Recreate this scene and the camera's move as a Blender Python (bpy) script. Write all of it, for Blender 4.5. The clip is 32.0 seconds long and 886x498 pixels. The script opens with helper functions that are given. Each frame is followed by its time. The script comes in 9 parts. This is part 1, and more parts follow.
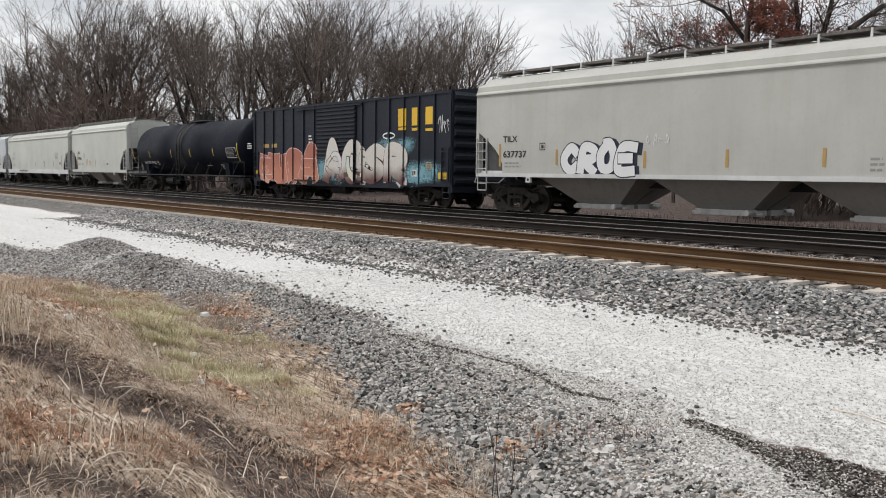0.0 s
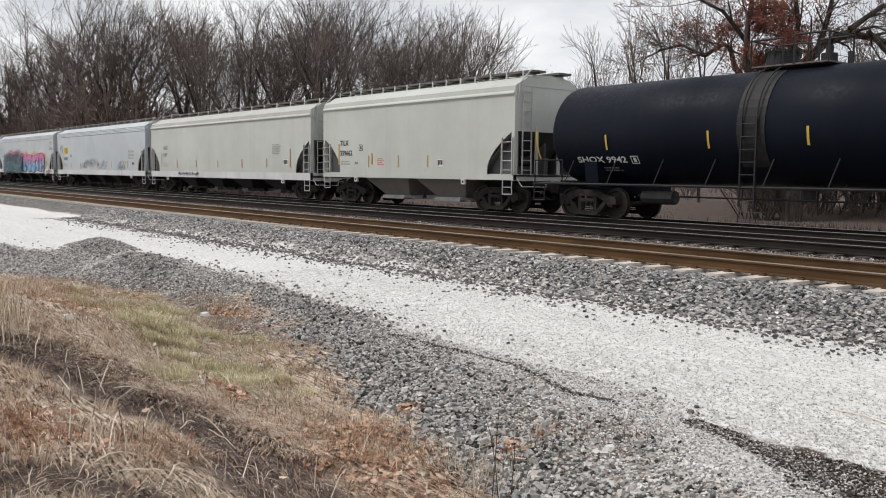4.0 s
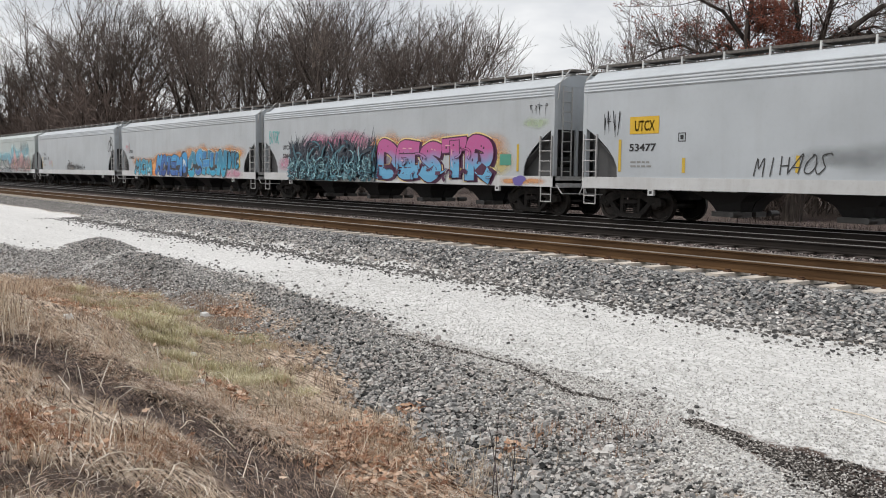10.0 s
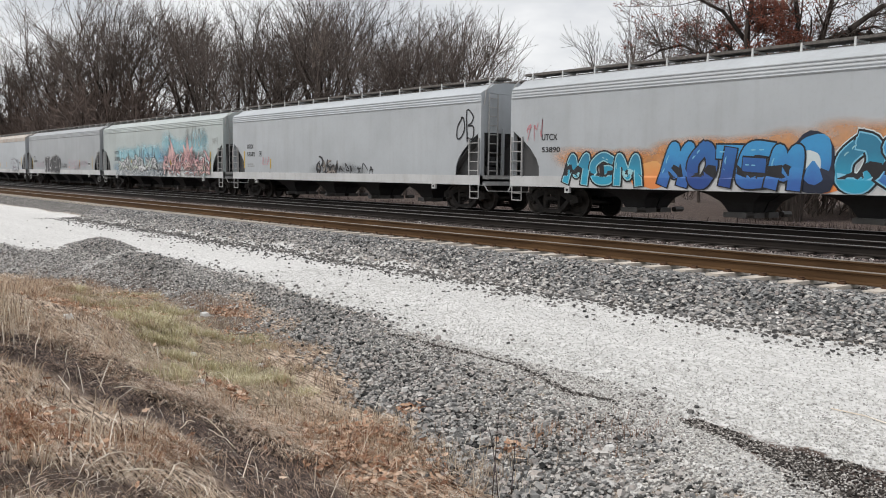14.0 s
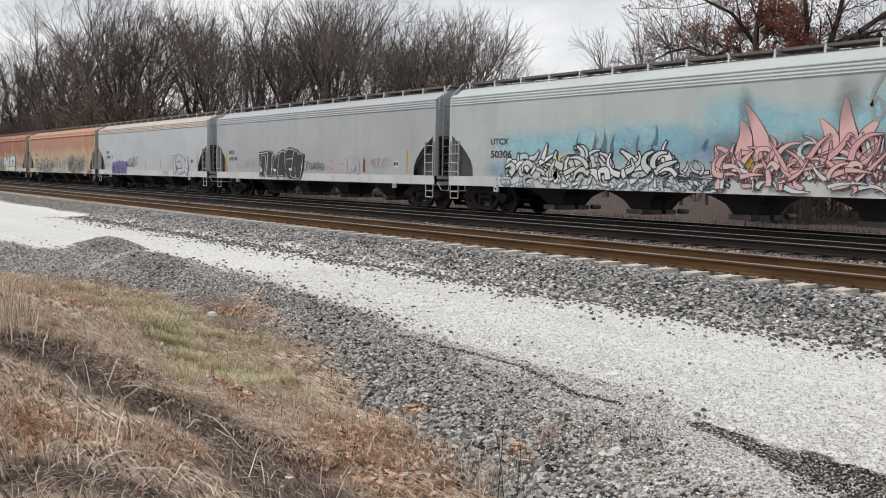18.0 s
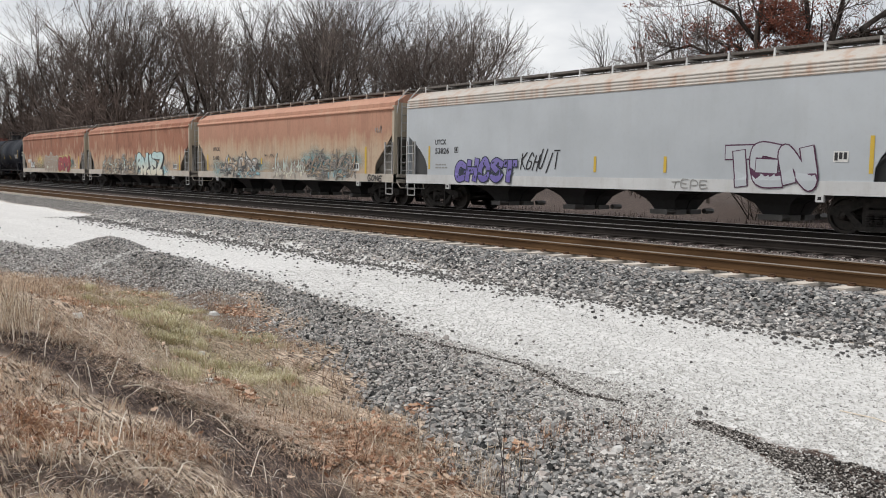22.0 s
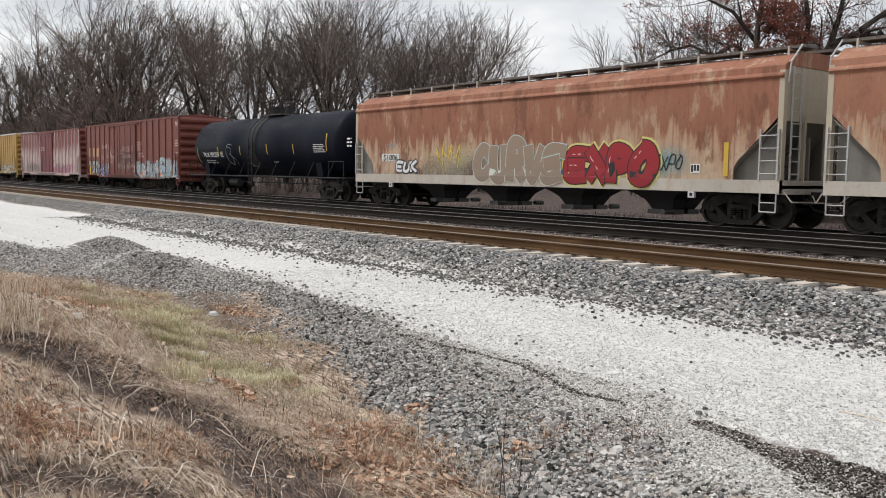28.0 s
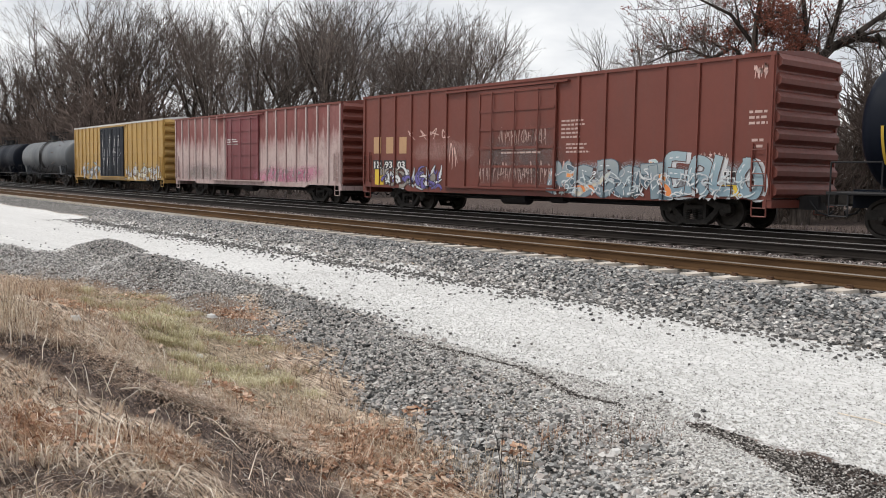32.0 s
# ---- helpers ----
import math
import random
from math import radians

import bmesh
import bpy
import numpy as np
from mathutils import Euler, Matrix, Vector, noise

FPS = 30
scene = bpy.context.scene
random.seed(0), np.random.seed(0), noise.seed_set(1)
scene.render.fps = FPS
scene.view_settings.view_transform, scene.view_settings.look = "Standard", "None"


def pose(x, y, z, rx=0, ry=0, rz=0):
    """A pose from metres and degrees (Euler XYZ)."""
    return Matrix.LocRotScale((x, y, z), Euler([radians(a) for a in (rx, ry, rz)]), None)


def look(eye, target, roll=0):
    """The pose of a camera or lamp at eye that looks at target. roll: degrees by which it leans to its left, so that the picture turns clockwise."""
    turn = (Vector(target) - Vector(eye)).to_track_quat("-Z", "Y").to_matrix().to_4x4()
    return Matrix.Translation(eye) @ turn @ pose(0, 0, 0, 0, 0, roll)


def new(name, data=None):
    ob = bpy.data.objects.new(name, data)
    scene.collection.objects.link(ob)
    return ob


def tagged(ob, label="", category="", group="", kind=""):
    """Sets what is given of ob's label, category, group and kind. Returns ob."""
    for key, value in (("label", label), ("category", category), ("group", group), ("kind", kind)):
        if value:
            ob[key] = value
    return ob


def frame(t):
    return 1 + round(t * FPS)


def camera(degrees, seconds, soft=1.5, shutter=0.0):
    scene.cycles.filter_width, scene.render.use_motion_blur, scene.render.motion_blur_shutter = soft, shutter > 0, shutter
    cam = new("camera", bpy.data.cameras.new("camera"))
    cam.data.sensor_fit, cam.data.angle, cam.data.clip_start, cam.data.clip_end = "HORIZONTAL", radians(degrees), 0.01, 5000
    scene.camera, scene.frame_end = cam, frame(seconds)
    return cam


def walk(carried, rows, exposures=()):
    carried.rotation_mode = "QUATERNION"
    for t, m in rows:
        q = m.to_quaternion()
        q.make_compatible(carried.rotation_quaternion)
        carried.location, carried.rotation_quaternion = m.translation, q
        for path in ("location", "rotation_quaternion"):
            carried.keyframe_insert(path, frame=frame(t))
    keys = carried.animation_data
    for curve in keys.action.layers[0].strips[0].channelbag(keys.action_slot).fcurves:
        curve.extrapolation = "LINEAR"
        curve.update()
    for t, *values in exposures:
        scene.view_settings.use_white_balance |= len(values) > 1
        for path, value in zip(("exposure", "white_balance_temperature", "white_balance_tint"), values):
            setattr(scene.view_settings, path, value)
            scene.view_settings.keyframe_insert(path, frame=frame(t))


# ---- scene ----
cam = camera(53.53, 32.0, soft=1.0)
EYE = (0.0, 0.0, 1.272)


def aim(yaw, pitch, roll):
    """The camera's pose: yaw from the +y axis towards +x, pitch upwards, roll, in degrees."""
    a, b = radians(yaw), radians(pitch)
    d = Vector((math.sin(a) * math.cos(b), math.cos(a) * math.cos(b), math.sin(b)))
    return look(EYE, Vector(EYE) + d * 10, roll)


PATH = [
    (0, aim(-51.377, -4.871, 0.728)),
    (14.5, aim(-51.377, -4.871, 0.728)),
    (16.5, aim(-51.445, -4.871, 0.777)),
    (17, aim(-51.569, -4.853, 0.857)),
    (17.5, aim(-51.720, -4.824, 0.943)),
    (18, aim(-51.837, -4.806, 1.018)),
    (18.5, aim(-51.920, -4.811, 1.023)),
    (19, aim(-51.952, -4.831, 0.968)),
    (19.5, aim(-51.954, -4.845, 0.914)),
    (20, aim(-51.944, -4.859, 0.888)),
    (22, aim(-51.922, -4.865, 0.878)),
    (25.5, aim(-51.932, -4.875, 0.871)),
    (28, aim(-51.915, -4.863, 0.880)),
    (31.6, aim(-51.923, -4.871, 0.880)),
    (31.8, aim(-51.872, -4.801, 0.883)),
    (32, aim(-51.797, -4.702, 0.888)),
]
walk(cam, PATH, exposures=[(0.0, 0.02), (1.0, 0.04), (3.0, 0.07), (6.0, 0.0), (23.0, 0.0), (25.0, 0.02), (28.0, 0.04), (30.0, 0.07), (32.0, 0.1)])

# ---- world, sun, exposure ----
SUN_EL, SUN_ROT = radians(55), radians(218)
world = bpy.data.worlds.new("overcast_sky")
scene.world = world
world.use_nodes = True
wn, wl = world.node_tree.nodes, world.node_tree.links
wn.clear()
w_out = wn.new("ShaderNodeOutputWorld")
w_bg = wn.new("ShaderNodeBackground")
w_sky = wn.new("ShaderNodeTexSky")
w_sky.sky_type = "NISHITA"
w_sky.sun_disc = False
w_sky.sun_elevation, w_sky.sun_rotation = SUN_EL, SUN_ROT
w_tc = wn.new("ShaderNodeTexCoord")
w_map = wn.new("ShaderNodeMapping")
w_map.inputs["Scale"].default_value = (1.6, 1.6, 5.0)
w_noise = wn.new("ShaderNodeTexNoise")
w_noise.inputs["Scale"].default_value = 1.7
w_noise.inputs["Detail"].default_value = 6
w_noise.inputs["Roughness"].default_value = 0.55
w_ramp = wn.new("ShaderNodeValToRGB")
w_ramp.color_ramp.elements[0].position, w_ramp.color_ramp.elements[0].color = 0.36, (6.0, 6.2, 6.6, 1)
w_ramp.color_ramp.elements[1].position, w_ramp.color_ramp.elements[1].color = 0.62, (10.0, 10.0, 10.0, 1)
w_mix = wn.new("ShaderNodeMixRGB")
w_mix.inputs[0].default_value = 0.9
wl.new(w_tc.outputs["Generated"], w_map.inputs["Vector"])
wl.new(w_map.outputs["Vector"], w_noise.inputs["Vector"])
wl.new(w_noise.outputs["Fac"], w_ramp.inputs["Fac"])
wl.new(w_sky.outputs["Color"], w_mix.inputs[1])
wl.new(w_ramp.outputs["Color"], w_mix.inputs[2])
wl.new(w_mix.outputs["Color"], w_bg.inputs["Color"])
w_bg.inputs["Strength"].default_value = 0.1
wl.new(w_bg.outputs["Background"], w_out.inputs["Surface"])

sun_data = bpy.data.lights.new("sun", "SUN")
sun_data.energy, sun_data.angle, sun_data.color = 1.9, radians(12), (1.0, 0.95, 0.89)
sun = new("sun", sun_data)
sun.matrix_world = look((-14.0, -18.0, 33.0), (0, 0, 0))


# ---- materials ----
def mat_base(name):
    m = bpy.data.materials.new(name)
    m.use_nodes = True
    t = m.node_tree
    return m, t.nodes, t.links, t.nodes["Principled BSDF"]


def noise_node(n, l, scale, detail=5, rough=0.55, stretch=None, offset=(0, 0, 0), coords="Object"):
    tc = n.new("ShaderNodeTexCoord")
    mp = n.new("ShaderNodeMapping")
    mp.inputs["Location"].default_value = offset
    if stretch:
        mp.inputs["Scale"].default_value = stretch
    tex = n.new("ShaderNodeTexNoise")
    tex.inputs["Scale"].default_value = scale
    tex.inputs["Detail"].default_value = detail
    tex.inputs["Roughness"].default_value = rough
    l.new(tc.outputs[coords], mp.inputs["Vector"])
    l.new(mp.outputs["Vector"], tex.inputs["Vector"])
    return tex.outputs["Fac"]


def ramp_node(n, l, fac, stops):
    r = n.new("ShaderNodeValToRGB")
    e = r.color_ramp.elements
    while len(e) < len(stops):
        e.new(0.5)
    for k, (p, c) in enumerate(stops):
        e[k].position = p
        e[k].color = (*c, 1) if not isinstance(c, (int, float)) else (c, c, c, 1)
    l.new(fac, r.inputs["Fac"])
    return r.outputs["Color"]


def mix_node(n, l, fac, a, b, how="MIX"):
    m = n.new("ShaderNodeMixRGB")
    m.blend_type = how
    for slot, v in ((0, fac), (1, a), (2, b)):
        if isinstance(v, (int, float)):
            m.inputs[slot].default_value = v if slot == 0 else (v, v, v, 1)
        elif isinstance(v, tuple):
            m.inputs[slot].default_value = (*v, 1)
        else:
            l.new(v, m.inputs[slot])
    return m.outputs["Color"]


def bump_node(n, l, bsdf, height, strength=0.3, distance=0.01):
    b = n.new("ShaderNodeBump")
    b.inputs["Strength"].default_value = strength
    b.inputs["Distance"].default_value = distance
    l.new(height, b.inputs["Height"])
    l.new(b.outputs["Normal"], bsdf.inputs["Normal"])


def scaled(c, k):
    return tuple(min(1.0, v * k) for v in c)


def paint(name, base, dirt=(0.16, 0.13, 0.1), dirt_amount=0.35, rough=0.5, offset=0.0, streak=True, metal=0.0, fine=9.0, gloss=0.5):
    """Weathered paint: broad fading, streaks that run down, fine grime."""
    m, n, l, b = mat_base(name)
    o = (offset, offset * 0.7, offset * 1.3)
    broad = noise_node(n, l, 0.55, 4, offset=o)
    col = ramp_node(n, l, broad, [(0.3, scaled(base, 0.9)), (0.7, scaled(base, 1.06))])
    if streak:
        s = noise_node(n, l, 1.0, 5, 0.6, stretch=(2.6, 2.6, 0.22), offset=o)
        sm = ramp_node(n, l, s, [(0.5, 0.0), (0.78, dirt_amount)])
        col = mix_node(n, l, sm, col, dirt)
    g = noise_node(n, l, fine, 6, 0.65, offset=o)
    gm = ramp_node(n, l, g, [(0.52, 0.0), (0.75, dirt_amount * 0.6)])
    col = mix_node(n, l, gm, col, dirt)
    l.new(col, b.inputs["Base Color"])
    rr = ramp_node(n, l, g, [(0.3, max(0.05, rough - 0.08)), (0.7, min(1.0, rough + 0.12))])
    l.new(rr, b.inputs["Roughness"])
    b.inputs["Specular IOR Level"].default_value = gloss
    b.inputs["Metallic"].default_value = metal
    bump_node(n, l, b, broad, 0.12, 0.02)
    return m


def mottled(name, c1, c2, scale=8.0, rough=0.8, bump=0.3, distance=0.01, c3=None, metal=0.0, stretch=None, vary=0.0):
    m, n, l, b = mat_base(name)
    f = noise_node(n, l, scale, 6, 0.6, stretch=stretch)
    stops = [(0.32, c1), (0.68, c2)] if c3 is None else [(0.3, c1), (0.5, c2), (0.72, c3)]
    col = ramp_node(n, l, f, stops)
    f2 = noise_node(n, l, scale * 0.11, 3, 0.5)
    col = mix_node(n, l, 0.6, col, ramp_node(n, l, f2, [(0.3, 0.62), (0.7, 1.0)]), "MULTIPLY")
    if vary:
        oi = n.new("ShaderNodeObjectInfo")
        col = mix_node(n, l, vary, col, ramp_node(n, l, oi.outputs["Random"], [(0.0, 0.45), (1.0, 1.0)]), "MULTIPLY")
    l.new(col, b.inputs["Base Color"])
    b.inputs["Roughness"].default_value = rough
    b.inputs["Specular IOR Level"].default_value = 0.5 if rough < 0.7 else 0.15
    b.inputs["Metallic"].default_value = metal
    bump_node(n, l, b, f, bump, distance)
    return m


def spray(name, c1, c2=None, z0=1.0, z1=2.4, rough=0.45):
    """Spray paint, fading from c1 at z0 to c2 at z1."""
    m, n, l, b = mat_base(name)
    c2 = c2 or c1
    tc = n.new("ShaderNodeTexCoord")
    sp = n.new("ShaderNodeSeparateXYZ")
    l.new(tc.outputs["Object"], sp.inputs[0])
    mr = n.new("ShaderNodeMapRange")
    mr.inputs["From Min"].default_value, mr.inputs["From Max"].default_value = z0, z1
    l.new(sp.outputs["Z"], mr.inputs["Value"])
    nz = noise_node(n, l, 2.2, 4)
    ad = n.new("ShaderNodeMath")
    ad.operation = "MULTIPLY_ADD"
    ad.inputs[1].default_value = 0.5
    l.new(nz, ad.inputs[0])
    l.new(mr.outputs["Result"], ad.inputs[2])
    col = ramp_node(n, l, ad.outputs[0], [(0.35, c1), (0.9, c2)])
    g = noise_node(n, l, 14, 5, 0.7)
    col = mix_node(n, l, ramp_node(n, l, g, [(0.5, 0.0), (0.8, 0.3)]), col, tuple(0.7 * v + 0.03 for v in c1))
    l.new(col, b.inputs["Base Color"])
    b.inputs["Roughness"].default_value = rough
    return m


def flat_paint(name, c, rough=0.5):
    return paint(name, c, dirt_amount=0.25, rough=rough, streak=False)


M_BLACK = paint("black_steel", (0.022, 0.022, 0.024), dirt=(0.09, 0.08, 0.07), dirt_amount=0.35, rough=0.6, gloss=0.25)
M_TRUCK = mottled("grimy_cast_steel", (0.018, 0.017, 0.016), (0.05, 0.045, 0.041), 6, 0.75, 0.25)
M_WHEEL = mottled("wheel_steel", (0.02, 0.018, 0.016), (0.05, 0.042, 0.036), 7, 0.55, 0.15, metal=0.5)
M_TREAD = mottled("wheel_tread", (0.35, 0.34, 0.33), (0.5, 0.49, 0.48), 12, 0.3, 0.05, metal=0.9)
M_WALKWAY = mottled("weathered_grating", (0.1, 0.09, 0.085), (0.2, 0.185, 0.17), 14, 0.8, 0.3)
M_YELLOW = flat_paint("reflector_yellow", (0.62, 0.42, 0.05))
M_WHITE = flat_paint("stencil_white", (0.72, 0.72, 0.7))
M_INK = flat_paint("stencil_black", (0.025, 0.025, 0.028))
M_GREYINK = flat_paint("faded_stencil", (0.28, 0.28, 0.27))
M_RED = flat_paint("faded_red", (0.5, 0.16, 0.13))
M_RAIL = mottled("rusty_rail", (0.07, 0.038, 0.018), (0.135, 0.076, 0.036), 5, 0.75, 0.2, stretch=(0.15, 1, 1))
M_RAILTOP = mottled("worn_rail_head", (0.24, 0.2, 0.16), (0.38, 0.33, 0.28), 6, 0.38, 0.05, metal=0.6, stretch=(0.1, 1, 1))
M_TIE = mottled("concrete_tie", (0.6, 0.53, 0.46), (0.82, 0.75, 0.67), 9, 0.9, 0.3, vary=0.25)
M_TIEDARK = mottled("grimy_tie", (0.045, 0.038, 0.034), (0.095, 0.08, 0.07), 9, 0.9, 0.3, vary=0.3)
M_RAILDARK = mottled("grimy_rail", (0.016, 0.013, 0.012), (0.034, 0.028, 0.024), 5, 0.75, 0.2, stretch=(0.15, 1, 1))
M_RAILHEADDARK = mottled("grimy_rail_head", (0.2, 0.19, 0.18), (0.32, 0.3, 0.29), 6, 0.35, 0.05, metal=0.7, stretch=(0.1, 1, 1))
M_CLIP = mottled("rusted_clip", (0.07, 0.04, 0.025), (0.14, 0.08, 0.05), 20, 0.8, 0.2)


# ---- mesh helpers ----
class Shape:
    """Collects vertices and faces of one part."""

    def __init__(self):
        self.v, self.f = [], []

    def add(self, verts, faces):
        k = len(self.v)
        self.v.extend(verts)
        self.f.extend([tuple(i + k for i in fc) for fc in faces])
        return self

    def box(self, x0, x1, y0, y1, z0, z1):
        vs = [(x, y, z) for x in (x0, x1) for y in (y0, y1) for z in (z0, z1)]
        return self.add(vs, [(0, 1, 3, 2), (4, 6, 7, 5), (0, 4, 5, 1), (2, 3, 7, 6), (0, 2, 6, 4), (1, 5, 7, 3)])

    def hexa(self, bottom, top):
        """Eight corners: four of the bottom, then four of the top, both the same way round."""
        return self.add(list(bottom) + list(top), [(3, 2, 1, 0), (4, 5, 6, 7), (0, 1, 5, 4), (1, 2, 6, 5), (2, 3, 7, 6), (3, 0, 4, 7)])

    def rod(self, a, b, r, n=6, r2=None):
        a, b = Vector(a), Vector(b)
        d = (b - a).normalized()
        u = d.orthogonal().normalized()
        w = d.cross(u)
        r2 = r if r2 is None else r2
        vs = []
        for p, q in ((a, r), (b, r2)):
            for i in range(n):
                t = 2 * math.pi * i / n
                vs.append(tuple(p + (u * math.cos(t) + w * math.sin(t)) * q))
        fs = [(i, (i + 1) % n, n + (i + 1) % n, n + i) for i in range(n)]
        fs += [tuple(range(n - 1, -1, -1)), tuple(range(n, 2 * n))]
        return self.add(vs, fs)

    def pipe(self, pts, r, n=6):
        for a, b in zip(pts[:-1], pts[1:]):
            self.rod(a, b, r, n)
        return self

    def prism_x(self, prof, x0, x1):
        """A closed profile of (y, z), swept along x."""
        n = len(prof)
        vs = [(x0, y, z) for y, z in prof] + [(x1, y, z) for y, z in prof]
        fs = [(i, (i + 1) % n, n + (i + 1) % n, n + i) for i in range(n)]
        return self.add(vs, fs + [tuple(range(n - 1, -1, -1)), tuple(range(n, 2 * n))])

    def prism_y(self, prof, y0, y1):
        """A closed profile of (x, z), swept along y."""
        n = len(prof)
        vs = [(x, y0, z) for x, z in prof] + [(x, y1, z) for x, z in prof]
        fs = [(i, (i + 1) % n, n + (i + 1) % n, n + i) for i in range(n)]
        return self.add(vs, fs + [tuple(range(n - 1, -1, -1)), tuple(range(n, 2 * n))])

    def lathe_y(self, prof, n=24, cx=0.0, cz=0.0):
        """A profile of (y, r), turned about the y axis through (cx, cz)."""
        vs, fs = [], []
        k = len(prof)
        for i in range(n):
            t = 2 * math.pi * i / n
            vs += [(cx + r * math.cos(t), y, cz + r * math.sin(t)) for y, r in prof]
        for i in range(n):
            j = (i + 1) % n
            fs += [(i * k + p, i * k + p + 1, j * k + p + 1, j * k + p) for p in range(k - 1)]
        return self.add(vs, fs)

    def lathe_x(self, prof, n=40, cy=0.0, cz=0.0):
        vs, fs = [], []
        k = len(prof)
        for i in range(n):
            t = 2 * math.pi * i / n
            vs += [(x, cy + r * math.cos(t), cz + r * math.sin(t)) for x, r in prof]
        for i in range(n):
            j = (i + 1) % n
            fs += [(i * k + p, i * k + p + 1, j * k + p + 1, j * k + p) for p in range(k - 1)]
        return self.add(vs, fs)

    def mesh(self, name, mat, smooth=False):
        me = bpy.data.meshes.new(name)
        me.from_pydata(self.v, [], self.f)
        bm = bmesh.new()
        bm.from_mesh(me)
        bmesh.ops.recalc_face_normals(bm, faces=bm.faces)
        bm.to_mesh(me)
        bm.free()
        me.materials.append(mat)
        if smooth:
            me.polygons.foreach_set("use_smooth", [True] * len(me.polygons))
            me.set_sharp_from_angle(angle=radians(35))
        return me


def part(name, shape, mat, parent, label="", smooth=False):
    """Links a shape (or a ready mesh) as one mesh object under a thing or a part."""
    me = shape if isinstance(shape, bpy.types.Mesh) else shape.mesh(name, mat, smooth)
    ob = new(name, me)
    ob.parent = parent
    if label:
        ob["label"] = label
    return ob


def thing(name, label, category, group="", kind=""):
    ob = new(name)
    ob.empty_display_size = 0.3
    return tagged(ob, label, category, group, kind)


def solid(name, shape, mat, label, category, group="", kind="", smooth=False):
    return tagged(new(name, shape.mesh(name, mat, smooth)), label, category, group, kind)


# ---- ground ----
Y_NEAR, Y_MID, Y_TRAIN = 12.118, 16.863, 20.518  # the near rail of each track
YC = Y_TRAIN + 0.75  # centre line of the train


def smooth_step(a, b, v):
    t = np.clip((v - a) / (b - a), 0.0, 1.0)
    return t * t * (3 - 2 * t)


def wob(x, y, s, seed=0.0):
    """Cheap smooth noise for arrays, about -1 to 1."""
    a = np.sin(x * s + 1.3 * np.sin(y * s * 0.7 + seed) + seed) + np.sin(y * s * 1.31 + 1.7 * np.sin(x * s * 0.53 + seed * 2) + 2.1 * seed)
    b = np.sin((x + y) * s * 2.3 + seed * 3.1) * np.sin((x - 0.6 * y) * s * 1.9 + seed)
    return 0.35 * a + 0.3 * b


def seg_dist(x, y, pts):
    best = np.full(np.broadcast(x, y).shape, 1e9)
    for (ax, ay), (bx, by) in zip(pts[:-1], pts[1:]):
        dx, dy = bx - ax, by - ay
        t = np.clip(((x - ax) * dx + (y - ay) * dy) / (dx * dx + dy * dy), 0, 1)
        best = np.minimum(best, np.hypot(x - ax - t * dx, y - ay - t * dy))
    return best


GULLY = [(-8.5, 5.97), (-7.6, 5.93), (-7.0, 5.96), (-6.3, 5.97), (-5.8, 5.8), (-5.44, 5.68), (-5.19, 5.6), (-4.75, 5.68)]
GULLY_B = [(-4.05, 5.8), (-3.67, 5.72), (-3.3, 5.56), (-3.0, 5.5), (-2.7, 5.47), (-2.3, 5.4), (-1.6, 5.3)]
TURF = [(-16.0, 5.2), (-13.0, 4.6), (-11.0, 4.6), (-9.6, 4.1), (-8.2, 3.75)]
RUSTY = [(-6.0, 1.15), (-5.5, 1.5), (-5.4, 1.95)]
BARE = [(-8.63, 1.92), (-7.87, 2.15), (-6.92, 2.31), (-6.58, 2.54), (-6.24, 2.67), (-5.97, 2.87), (-5.42, 2.82), (-4.91, 2.71)]
BARE_LOW = [(-4.9, 0.99), (-4.77, 1.18), (-4.72, 1.39), (-4.62, 1.56)]
HEAPS = ((-20.8, 6.5, 1.15, 0.3), (-17.6, 6.4, 0.95, 0.26))  # x, y, radius, height
PALE_RUN = [(-19.38, 6.96), (-19.14, 6.38), (-19.2, 5.98), (-18.98, 5.45)]
DRIFT = [(-9.73, 2.38), (-8.9, 2.5), (-7.78, 2.5), (-7.19, 2.56), (-7.03, 2.81), (-6.82, 3.02), (-6.5, 3.15), (-5.9, 3.25)]
RUSSET = [(-6.3, 3.75), (-5.7, 3.8), (-5.2, 3.7), (-4.8, 3.7)]


def y_ditch(x):
    return np.interp(x, (-40, -30, -24, -20, -16.2, -12, -8.9, -7.3, -5.3, -4.3, -1), (2.4, 2.6, 3.2, 4.1, 5.6, 5.86, 4.95, 4.8, 4.2, 4.0, 3.7))


def y_road(x):
    return np.interp(x, (-40, -30, -25, -22.5, -21.5, -18, -14.6, -11.4, -9.9, -8.4, -6.3, -5, -3.8, -3.2, -1), (4.6, 4.6, 4.75, 5.0, 5.9, 7.0, 6.9, 6.7, 6.5, 5.95, 5.75, 5.5, 5.2, 4.75, 4.6))


